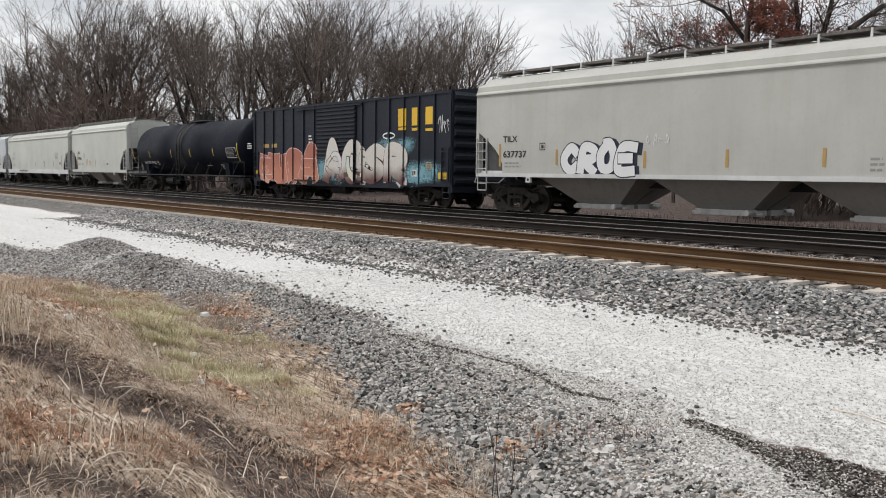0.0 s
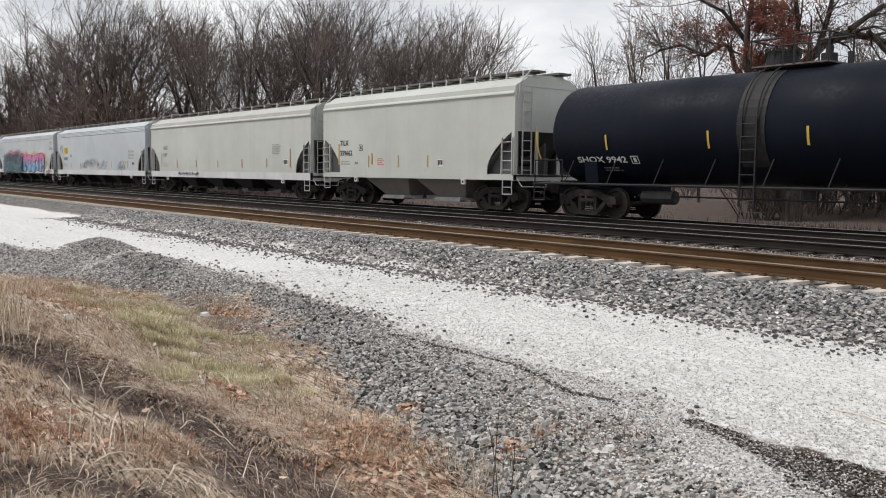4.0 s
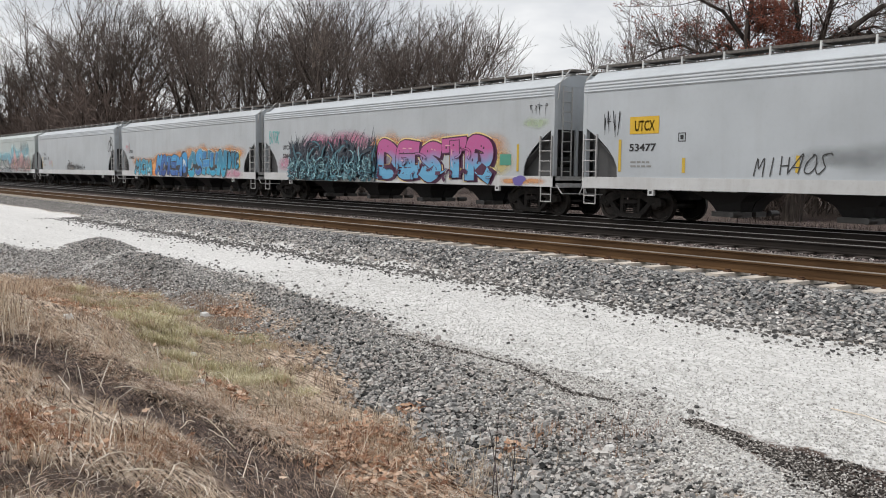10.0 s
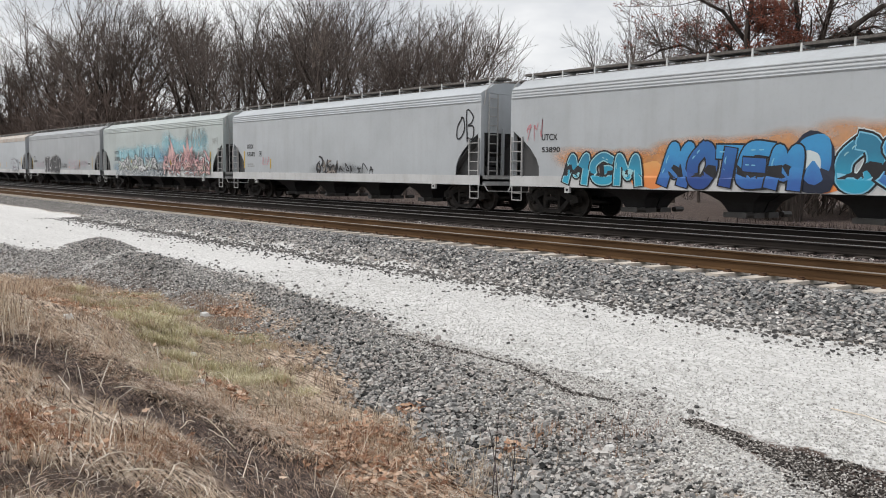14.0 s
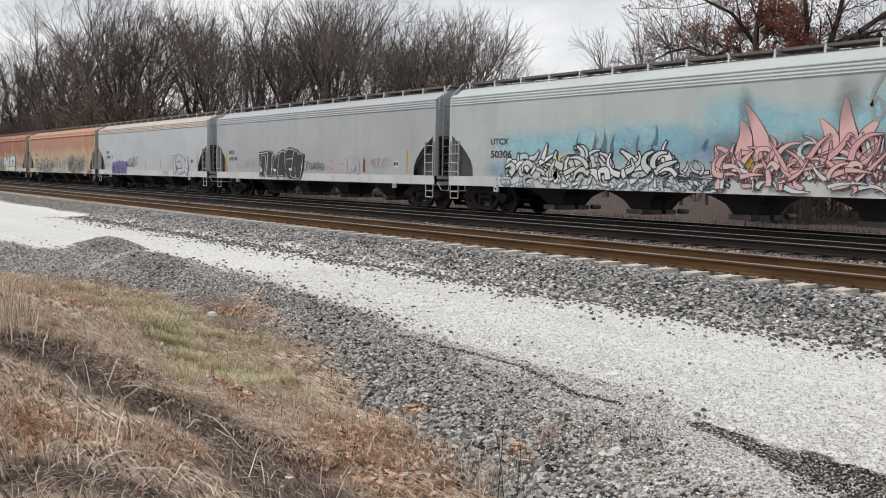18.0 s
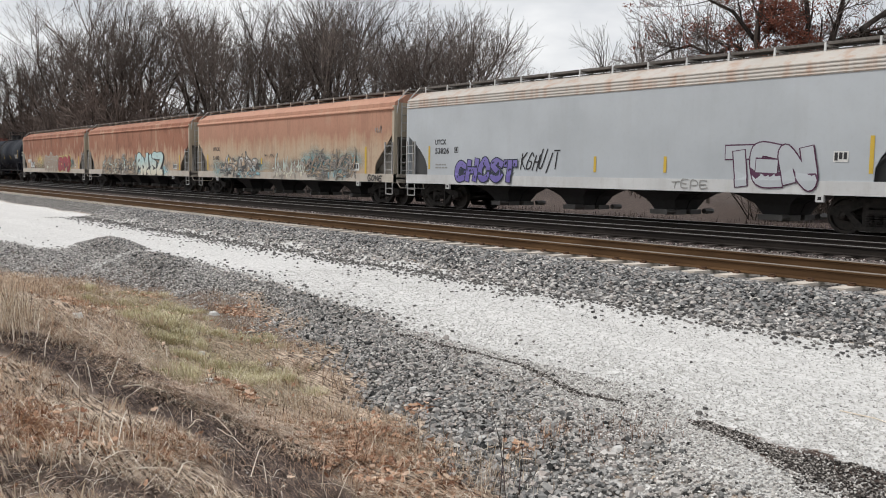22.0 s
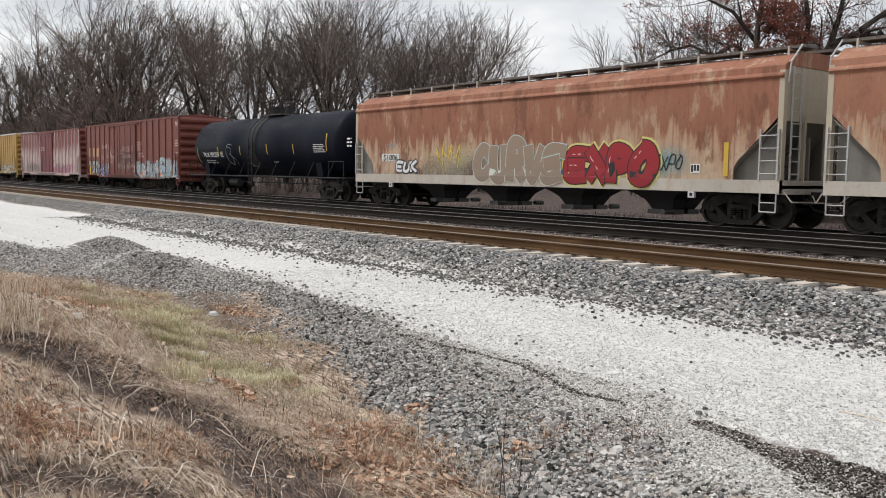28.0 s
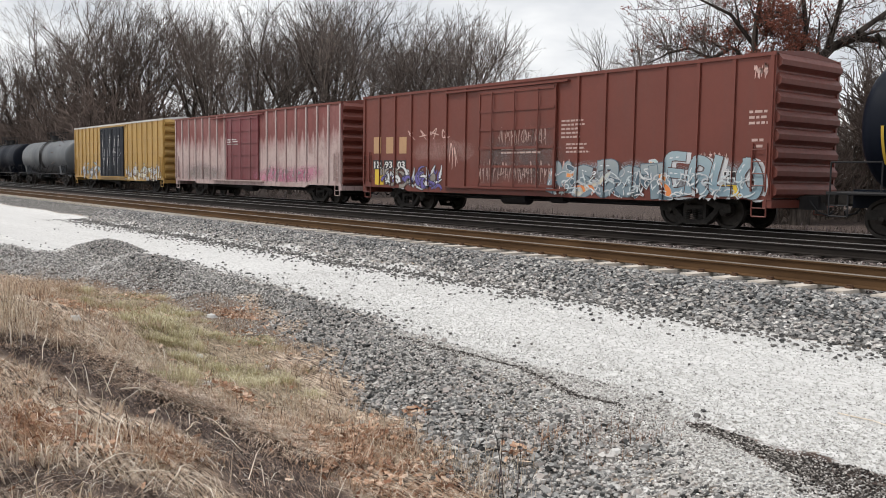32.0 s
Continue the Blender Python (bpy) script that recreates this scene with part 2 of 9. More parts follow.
def height(x, y):
    x, y = np.asarray(x, float), np.asarray(y, float)
    yd, yr = y_ditch(x), y_road(x)
    z = -0.62 + 0.0 * x * y
    z = z + 0.37 * smooth_step(10.1, 11.25, y)
    z = z - 0.65 * smooth_step(YC + 2.3, YC + 4.2, y) + 0.5 * smooth_step(30, 60, y)
    z = z + 0.105 * smooth_step(14.0, 14.7, y) * (1 - smooth_step(15.5, 16.2, y))
    # slope of stones from the road's edge to the ditch
    fall = smooth_step(0.0, 1.0, (yr + 0.2 - y) / np.maximum(0.6, yr + 0.2 - yd))
    z = z - 0.33 * fall
    # bank on the camera's side
    z = z + (0.72 - 0.27 * smooth_step(-10.5, -15, x)) * smooth_step(0.5, 3.6, yd - y)
    # heap of dark ballast at the road's edge
    for hx, hy, hr, hh in HEAPS:
        d2 = ((x - hx) / (hr * 1.7)) ** 2 + ((y - hy) / (hr * 0.62)) ** 2
        z = z + hh * np.exp(-d2 * 1.6)
    z = z - 0.03 * np.exp(-(seg_dist(x, y, GULLY_B) / 0.2) ** 2)
    rough = smooth_step(0.0, 1.5, yr - y)
    near = smooth_step(40, 22, np.abs(x + 8)) * smooth_step(14, 10, y)
    z = z + near * (0.015 + 0.035 * rough) * wob(x, y, 2.1, 0.4) + near * (0.008 + 0.02 * rough) * wob(x, y, 6.3, 1.7)
    z = z + 0.25 * wob(x, y, 0.13, 2.0) * smooth_step(30, 45, y)
    return z


def heaped(x, y):
    """Share of the dark heaps at the road's edge."""
    h = 0.0 * x
    for hx, hy, hr, hh in HEAPS:
        h = np.maximum(h, np.exp(-1.3 * (((x - hx) / (hr * 1.7)) ** 2 + ((y - hy) / (hr * 0.62)) ** 2)))
    h = smooth_step(0.3, 0.6, h + 0.15 * wob(x, y, 3.7, 2.2))
    return h * smooth_step(0.08, 0.22, seg_dist(x, y, PALE_RUN) + 0.05 * wob(x, y, 5.0, 0.7))


def zones(x, y):
    """Shares of white road stone, dark ballast, green grass; dark soil with painted shade about the tracks, leaf
    litter, straw.
    """
    yd, yr = y_ditch(x), y_road(x)
    n1, n2 = wob(x, y, 1.1, 0.9), wob(x, y, 3.7, 2.2)
    e = 0.16 * n1 + 0.14 * n2
    top = smooth_step(9.75, 10.5, y + 0.15 * n1 + 0.15 * n2 - 0.3 * smooth_step(-9, -16, x))
    road = smooth_step(-0.3, 0.3, y - yr + e) * (1 - top)
    # pale gravel spills down the slope on the right
    road = np.maximum(road, 0.45 * smooth_step(-8.5, -6.0, x) * smooth_step(-1.0, -0.4, y - yr + e) * (1 - top))
    ballast = top * (1 - smooth_step(YC + 2.6, YC + 3.6, y))
    slope = smooth_step(-0.35, 0.35, y - yd - 0.4 * smooth_step(-7, -9, x) + 0.35 * n1 + 0.25 * n2) * (1 - road) * (y < 10)
    ballast = np.maximum(ballast, slope)
    h = heaped(x, y)
    road, ballast = road * (1 - h), np.maximum(ballast, h)
    run = 0.75 * (1 - smooth_step(0.06, 0.24, seg_dist(x, y, PALE_RUN) + 0.05 * n2))
    road = np.maximum(road, run)
    gul = np.minimum(seg_dist(x, y, GULLY) * 1.7, seg_dist(x, y, GULLY_B) * (0.38 + 0.62 * smooth_step(-3.2, -4.0, x)))
    soil = 1 - smooth_step(0.02, 0.16, gul + 0.07 * n2 + 0.05 * wob(x, y, 11.0, 0.3))
    road = road * (1 - soil)
    bank = 1 - smooth_step(-0.4, 0.2, y - yd + 0.4 * n1)
    bare = 0.85 * bank * (1 - smooth_step(0.1, 0.95, seg_dist(x, y, BARE) + 0.2 * n1 + 0.14 * n2))
    bare = np.maximum(bare, 0.18 * bank * np.clip(0.6 + wob(x, y, 0.9, 3.3), 0, 1))
    bare = np.maximum(bare, 0.6 * bank * (1 - smooth_step(0.1, 0.5, seg_dist(x, y, BARE_LOW) + 0.12 * n2)))
    damp = 0.52 * (1 - smooth_step(0.15, 0.7 + 0.2 * smooth_step(-14, -18, x), seg_dist(x, y, [(-27, 3.6), (-22, 4.5), (-18.5, 5.3), (-15.5, 6.0), (-12.5, 5.8), (-10.5, 5.4)]) + 0.2 * n1))
    bare = np.maximum(bare, damp)
    # shade under the train and about the middle track, painted into the ground
    painted_shade = 0.85 * smooth_step(15.6, 16.6, y) * (1 - smooth_step(YC + 2.6, YC + 3.6, y))
    soil = np.maximum(np.maximum(np.maximum(soil, bare), painted_shade), 0.95 * smooth_step(YC + 2.6, YC + 3.6, y))
    grass = bank * (1 - smooth_step(0.5, 1.25, seg_dist(x, y, TURF) + 0.22 * n1 + 0.15 * n2))
    litter = 0.5 * bank * np.clip(0.12 + 0.75 * n1 + 0.45 * n2, 0, 1) * smooth_step(-20, -12, x)
    litter = np.maximum(litter, 0.8 * bank * (1 - smooth_step(0.1, 0.5, seg_dist(x, y, RUSTY) + 0.2 * n1 + 0.15 * n2)))
    straw = bank * np.clip(0.62 - 0.6 * n1 + 0.5 * n2, 0, 1)
    far = smooth_step(YC + 2.6, YC + 3.6, y)
    return road, ballast, grass, soil, np.maximum(litter, 0.1 * far), np.maximum(straw, far * 0.1)


def axis_steps(lo, a, b, hi, step, grow=1.16, cap=30.0):
    mid = list(np.arange(a, b + step / 2, step))
    up, s, v = [], step, mid[-1]
    while v < hi:
        s = min(cap, s * grow)
        v += s
        up.append(v)
    down, s, v = [], step, mid[0]
    while v > lo:
        s = min(cap, s * grow)
        v -= s
        down.append(v)
    return np.array(down[::-1] + mid + up)


def ground_material():
    m, n, l, b = mat_base("ground_surface")
    at = n.new("ShaderNodeAttribute")
    at.attribute_name = "zone_a"
    at2 = n.new("ShaderNodeAttribute")
    at2.attribute_name = "zone_b"
    sa, sb = n.new("ShaderNodeSeparateColor"), n.new("ShaderNodeSeparateColor")
    l.new(at.outputs["Color"], sa.inputs[0])
    l.new(at2.outputs["Color"], sb.inputs[0])
    fine = noise_node(n, l, 34, 4, 0.7)
    mid = noise_node(n, l, 7, 5, 0.6)
    broad = noise_node(n, l, 0.7, 4, 0.55)

    def edge(mask, k=0.9, grain=None):
        a = n.new("ShaderNodeMath")
        a.operation = "MULTIPLY_ADD"
        a.inputs[1].default_value = k
        a.inputs[2].default_value = -k / 2
        l.new(grain or mid, a.inputs[0])
        c = n.new("ShaderNodeMath")
        c.operation = "ADD"
        l.new(a.outputs[0], c.inputs[0])
        l.new(mask, c.inputs[1])
        return ramp_node(n, l, c.outputs[0], [(0.4, 0.0), (0.6, 1.0)])

    vor = n.new("ShaderNodeTexVoronoi")
    vor.inputs["Scale"].default_value = 26
    tc = n.new("ShaderNodeTexCoord")
    l.new(tc.outputs["Object"], vor.inputs["Vector"])
    stone_v = n.new("ShaderNodeSeparateColor")
    l.new(vor.outputs["Color"], stone_v.inputs[0])
    streak = noise_node(n, l, 1.0, 6, 0.7, stretch=(5.0, 42.0, 30.0))
    soil = ramp_node(n, l, streak, [(0.4, (0.045, 0.03, 0.026)), (0.5, (0.34, 0.265, 0.205)), (0.6, (0.7, 0.585, 0.465))])
    straw = ramp_node(n, l, streak, [(0.4, (0.1, 0.073, 0.058)), (0.5, (0.43, 0.345, 0.27)), (0.61, (0.66, 0.55, 0.44))])
    leaf = ramp_node(n, l, fine, [(0.34, (0.16, 0.1, 0.075)), (0.5, (0.42, 0.285, 0.21)), (0.66, (0.68, 0.5, 0.38))])
    grass = ramp_node(n, l, streak, [(0.36, (0.07, 0.055, 0.04)), (0.5, (0.27, 0.215, 0.155)), (0.64, (0.56, 0.46, 0.35))])
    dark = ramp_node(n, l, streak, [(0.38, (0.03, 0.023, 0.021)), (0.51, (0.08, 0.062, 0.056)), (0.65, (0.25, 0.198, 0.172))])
    road = ramp_node(n, l, stone_v.outputs[0], [(0.0, (0.44, 0.435, 0.425)), (0.3, (0.612, 0.606, 0.593)), (1.0, (0.782, 0.776, 0.762))])
    lanes = noise_node(n, l, 1.0, 4, 0.6, stretch=(0.06, 1.3, 1.0))
    road = mix_node(n, l, ramp_node(n, l, lanes, [(0.4, 0.0), (0.62, 0.5)]), road, (0.56, 0.555, 0.543))
    road = mix_node(n, l, ramp_node(n, l, broad, [(0.35, 0.0), (0.75, 0.3)]), road, (0.522, 0.515, 0.502))
    # rock tones, kept dark to paint in the shaded gaps between loose stones
    rock = ramp_node(n, l, stone_v.outputs[1], [(0.0, (0.035, 0.034, 0.033)), (0.45, (0.1, 0.096, 0.092)), (0.8, (0.21, 0.2, 0.19)), (1.0, (0.5, 0.48, 0.46))])
    col = soil
    col = mix_node(n, l, edge(sb.outputs[2], 1.5, streak), col, straw)
    col = mix_node(n, l, edge(sb.outputs[1]), col, leaf)
    col = mix_node(n, l, edge(sa.outputs[2]), col, grass)
    col = mix_node(n, l, edge(sa.outputs[1]), col, rock)
    col = mix_node(n, l, edge(sa.outputs[0]), col, road)
    # dark soil, and the shade painted in about the tracks
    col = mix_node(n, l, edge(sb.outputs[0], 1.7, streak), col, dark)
    l.new(col, b.inputs["Base Color"])
    b.inputs["Roughness"].default_value = 0.95
    b.inputs["Specular IOR Level"].default_value = 0.08
    bump_node(n, l, b, mix_node(n, l, 0.5, vor.outputs["Distance"], fine), 0.6, 0.02)
    return m


M_GROUND = ground_material()


def build_ground():
    xs = axis_steps(-900, -24.0, 1.0, 500, 0.12)
    ys = axis_steps(-120, 0.4, 11.6, 1200, 0.11)
    gx, gy = np.meshgrid(xs, ys)
    gz = height(gx, gy)
    nx, ny = len(xs), len(ys)
    me = bpy.data.meshes.new("ground")
    idx = np.arange(nx * ny).reshape(ny, nx)
    faces = np.stack([idx[:-1, :-1], idx[:-1, 1:], idx[1:, 1:], idx[1:, :-1]], -1).reshape(-1, 4)
    me.from_pydata(np.stack([gx, gy, gz], -1).reshape(-1, 3).tolist(), [], faces.tolist())
    za = np.ones((ny, nx, 4))
    zb = np.ones((ny, nx, 4))
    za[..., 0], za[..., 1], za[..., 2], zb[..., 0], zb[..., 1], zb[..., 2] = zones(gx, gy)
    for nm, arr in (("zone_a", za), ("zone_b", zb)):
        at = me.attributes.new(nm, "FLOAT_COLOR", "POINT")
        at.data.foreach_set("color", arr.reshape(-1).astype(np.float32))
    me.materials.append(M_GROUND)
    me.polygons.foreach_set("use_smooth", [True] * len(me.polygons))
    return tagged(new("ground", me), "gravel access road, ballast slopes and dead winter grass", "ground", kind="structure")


build_ground()

# ---- tracks ----
RAIL_PROFILE = [(-0.075, -0.185), (0.075, -0.185), (0.075, -0.172), (0.012, -0.15), (0.01, -0.045), (0.036, -0.036), (0.036, -0.012),
                (-0.036, -0.012), (-0.036, -0.036), (-0.01, -0.045), (-0.012, -0.15), (-0.075, -0.172)]
RAIL_HEAD = [(-0.036, -0.012), (0.036, -0.012), (0.034, -0.003), (0.022, 0.0), (-0.022, 0.0), (-0.034, -0.003)]


def build_tracks():
    tie = Shape()
    tie.hexa([(-0.14, -1.29, -0.4), (0.14, -1.29, -0.4), (0.14, 1.29, -0.4), (-0.14, 1.29, -0.4)],
             [(-0.115, -1.27, -0.195), (0.115, -1.27, -0.195), (0.115, 1.27, -0.195), (-0.115, 1.27, -0.195)])
    tie_mesh = tie.mesh("tie", M_TIE)
    dark_tie_mesh = tie.mesh("tie", M_TIEDARK)
    clip = Shape()
    for s in (-1, 1):
        clip.box(-0.05, 0.05, s * 0.085, s * 0.15, -0.195, -0.165)
        clip.rod((-0.05, s * 0.1, -0.15), (0.05, s * 0.1, -0.15), 0.012, 5)
    clip_mesh = clip.mesh("rail_clip", M_CLIP)
    for near, label in ((Y_NEAR, "rust-brown running track on pale concrete ties"), (Y_MID, "dark middle track with worn rail heads"), (Y_TRAIN, "dark track under the passing train")):
        m_rail, m_head = (M_RAIL, M_RAILTOP) if near == Y_NEAR else (M_RAILDARK, M_RAILHEADDARK)
        track = thing("track", label, "railway track", group="parallel tracks", kind="structure")
        for y in (near, near + 1.5):
            rail = part("rail", Shape().prism_x([(y + a, b) for a, b in RAIL_PROFILE], -600, 300), m_rail, track)
            part("rail_head", Shape().prism_x([(y + a, b) for a, b in RAIL_HEAD], -600, 300), m_head, rail)
        first, count = (-62.0, 122) if near == Y_NEAR else (-45.0, 90)
        for k in range(count):
            o = new("tie", tie_mesh if near == Y_NEAR else dark_tie_mesh)
            o.parent = track
            o.location = (first - 0.184 + 0.61 * k, near + 0.75, 0)
            if near == Y_NEAR and k > 60:
                for y in (near, near + 1.5):
                    c = new("rail_clip", clip_mesh)
                    c.parent = o
                    c.location = (0, y - near - 0.75, 0)


build_tracks()

# ---- train ----
# how far the train runs ahead of or behind an even gait, each half second
GAIT = [0.96, 0.95, 0.67, 0.68, 0.92, 0.92, 0.89, 0.61, 0.61, 0.61, 0.61, 0.61, 0.36, 0.57, 0.48, 0.21, 0.09, -0.1, 0.11, 0.15, 0.19, -0.06, -0.1, 0.17, 0.2, 0.16, -0.12, 0.12, 0.03, 0.01, 0.01, 0.01, 0.01, 0.01, 0.09, 0.0, -0.25, -0.03, -0.04, -0.1, -0.41, -0.18, -0.2, -0.28, -0.35, -0.64, -0.43, -0.41, -0.4, -0.49, -0.65, -0.45, -0.45, -0.45, -0.45, -0.45, -0.44, -0.4, -0.43, -0.68, -0.42, -0.4, -0.35, -0.32, -0.57]


def train_run(t):
    """Metres that the train has gone after t seconds."""
    return 9.2343 * t + 0.0066445 * t * t + float(np.interp(t, np.arange(65) / 2, GAIT))


CARS = []      # (thing, x at the clip's start)
WHEELSETS = []  # (wheelset, x in its truck)
BOX_POSTS = []  # what stands proud of each boxcar's side
R_WHEEL = 0.457


def wheelset_mesh():
    s = Shape()
    for d in (-1, 1):
        c = d * 0.75
        s.lathe_y([(c - 0.06, 0.0), (c - 0.06, 0.13), (c - 0.02, 0.16), (c - 0.015, 0.36), (c - 0.065, 0.385), (c - 0.065, R_WHEEL), (c + 0.045 , R_WHEEL + 0.004),
                   (c + 0.06, R_WHEEL), (c + 0.065, 0.385), (c + 0.015, 0.36), (c + 0.02, 0.16), (c + 0.06, 0.13), (c + 0.06, 0.0)], 28)
        f = c - d * 0.065
        s.lathe_y([(f, 0.40), (f, R_WHEEL + 0.026), (f + d * 0.03, R_WHEEL + 0.02), (f + d * 0.034, 0.42)], 28)
        # bearing cap with three bolts
        s.lathe_y([(d * 0.93, 0.0), (d * 0.93, 0.115), (d * 1.07, 0.115), (d * 1.085, 0.09), (d * 1.085, 0.0)], 14)
        for k in range(3):
            a = 2 * math.pi * k / 3
            x, z = 0.055 * math.cos(a), 0.055 * math.sin(a)
            s.rod((x, d * 1.08, z), (x, d * 1.11, z), 0.018, 6)
    s.rod((0, -1.0, 0), (0, 1.0, 0), 0.085, 10)
    return s.mesh("wheelset", M_WHEEL, True)


def tread_mesh():
    s = Shape()
    for d in (-1, 1):
        c = d * 0.75
        s.lathe_y([(c - 0.062, R_WHEEL - 0.001), (c - 0.05, R_WHEEL + 0.003), (c + 0.05, R_WHEEL + 0.003), (c + 0.062, R_WHEEL - 0.001)], 28)
    return s.mesh("tread", M_TREAD, True)


def side_frame_mesh():
    """Cast side frame of a three-piece truck, seen from the side, with its window and spring group."""
    s = Shape()
    top = [(-1.12, 0.52), (-1.1, 0.66), (-0.75, 0.7), (-0.42, 0.86), (0.42, 0.86), (0.75, 0.7), (1.1, 0.66), (1.12, 0.52),
           (0.68, 0.52), (0.36, 0.66), (-0.36, 0.66), (-0.68, 0.52)]
    s.prism_y(top, -0.09, 0.09)
    for d in (-1, 1):
        s.prism_y([(d * 0.68, 0.56), (d * 0.84, 0.56), (d * 0.5, 0.17), (d * 0.3, 0.2)], -0.08, 0.08)
        s.prism_y([(d * 0.22, 0.7), (d * 0.36, 0.7), (d * 0.36, 0.2), (d * 0.26, 0.2)], -0.075, 0.075)
        s.box(d * 1.02 - 0.12, d * 1.02 + 0.12, -0.1, 0.1, 0.44, 0.6)
    s.prism_y([(-0.52, 0.22), (0.52, 0.22), (0.42, 0.1), (-0.42, 0.1)], -0.11, 0.11)
    for x in (-0.2, 0.0, 0.2):
        for k in range(4):
            s.lathe_y([(-0.1, 0.0), (-0.1, 0.001)], 3, x, 0.3)
        for k in range(5):
            z = 0.24 + k * 0.055
            s.rod((x, -0.05, z), (x, -0.05, z + 0.03), 0.085, 9)
    s.box(-0.3, 0.3, -0.09, 0.09, 0.5, 0.6)
    return s.mesh("side_frame", M_TRUCK, False)


def bolster_mesh():
    s = Shape()
    s.box(-0.2, 0.2, -0.9, 0.9, 0.5, 0.72)
    s.rod((0, 0, 0.7), (0, 0, 0.84), 0.3, 14)
    for x in (-0.55, 0.55):
        s.box(x - 0.05, x + 0.05, -0.95, 0.95, 0.33, 0.43)
        for d in (-1, 1):
            s.box(x * 0.95 - 0.04, x * 0.95 + 0.04, d * 0.7 - 0.05, d * 0.7 + 0.05, 0.3, 0.62)
    return s.mesh("bolster", M_TRUCK)


WHEELSET_MESH, TREAD_MESH, SIDE_FRAME_MESH, BOLSTER_MESH = wheelset_mesh(), tread_mesh(), side_frame_mesh(), bolster_mesh()


def add_truck(car, x):
    truck = part("truck", BOLSTER_MESH, None, car, "grimy cast steel three-piece truck")
    truck.location = (x, 0, 0)
    for d in (-1, 1):
        o = part("side_frame", SIDE_FRAME_MESH, None, truck)
        o.location = (0, d * 1.0, 0)
    for dx in (-0.889, 0.889):
        w = part("wheelset", WHEELSET_MESH, None, truck)
        WHEELSETS.append((w, dx))
    return truck


def coupler(car, end, d, z=0.86, out=0.62):
    s = Shape()
    a, b = sorted((end - d * 0.9, end + d * (out - 0.18)))
    s.box(a, b, -0.09, 0.09, z - 0.1, z + 0.1)
    k = end + d * out
    s.prism_x([(-0.16, z - 0.16), (0.16, z - 0.16), (0.18, z + 0.14), (-0.14, z + 0.16)], *sorted((k - d * 0.24, k)))
    part("coupler", s, M_TRUCK, car)
    h = Shape()
    h.pipe([(end, -0.25 * d, z - 0.06), (end + d * 0.25, -0.28 * d, z - 0.34), (end + d * 0.5, -0.25 * d, z - 0.4), (end + d * out, -0.2 * d, z - 0.28)], 0.024, 6)
    part("brake_hose", h, M_BLACK, car)


def ladder(car, x0, x1, y, z0, z1, n, mat, name="ladder"):
    s = Shape()
    for x in (x0, x1):
        s.box(x - 0.018, x + 0.018, y - 0.028, y + 0.028, z0, z1)
    for k in range(n):
        z = z0 + (z1 - z0) * (k + 0.5) / n
        s.rod((x0, y - 0.02, z), (x1, y - 0.02, z), 0.014, 5)
    return part(name, s, mat, car)


def end_ladder(car, x, y0, y1, z0, z1, n, mat):
    s = Shape()
    for y in (y0, y1):
        s.box(x - 0.02, x + 0.02, y - 0.016, y + 0.016, z0, z1)
    for k in range(n):
        z = z0 + (z1 - z0) * (k + 0.5) / n
        s.rod((x, y0, z), (x, y1, z), 0.016, 5)
    return part("end_ladder", s, mat, car)


def stirrup(car, x0, x1, y, ztop, zlow, mat):
    s = Shape()
    s.pipe([(x0, y, ztop), (x0, y, zlow), (x1, y, zlow), (x1, y, ztop)], 0.02, 5)
    s.rod((x0, y, (ztop + zlow) / 2), (x1, y, (ztop + zlow) / 2), 0.016, 5)
    part("sill_step", s, mat, car)


def start_car(name, label, category, x):
    car = thing(name, label, category, group="cars of the freight train")
    CARS.append((car, x))
    return car


HW = 1.57


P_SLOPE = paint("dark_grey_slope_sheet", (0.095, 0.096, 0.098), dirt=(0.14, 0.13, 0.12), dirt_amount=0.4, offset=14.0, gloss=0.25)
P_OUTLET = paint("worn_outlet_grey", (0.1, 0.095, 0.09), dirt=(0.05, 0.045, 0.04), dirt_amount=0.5)


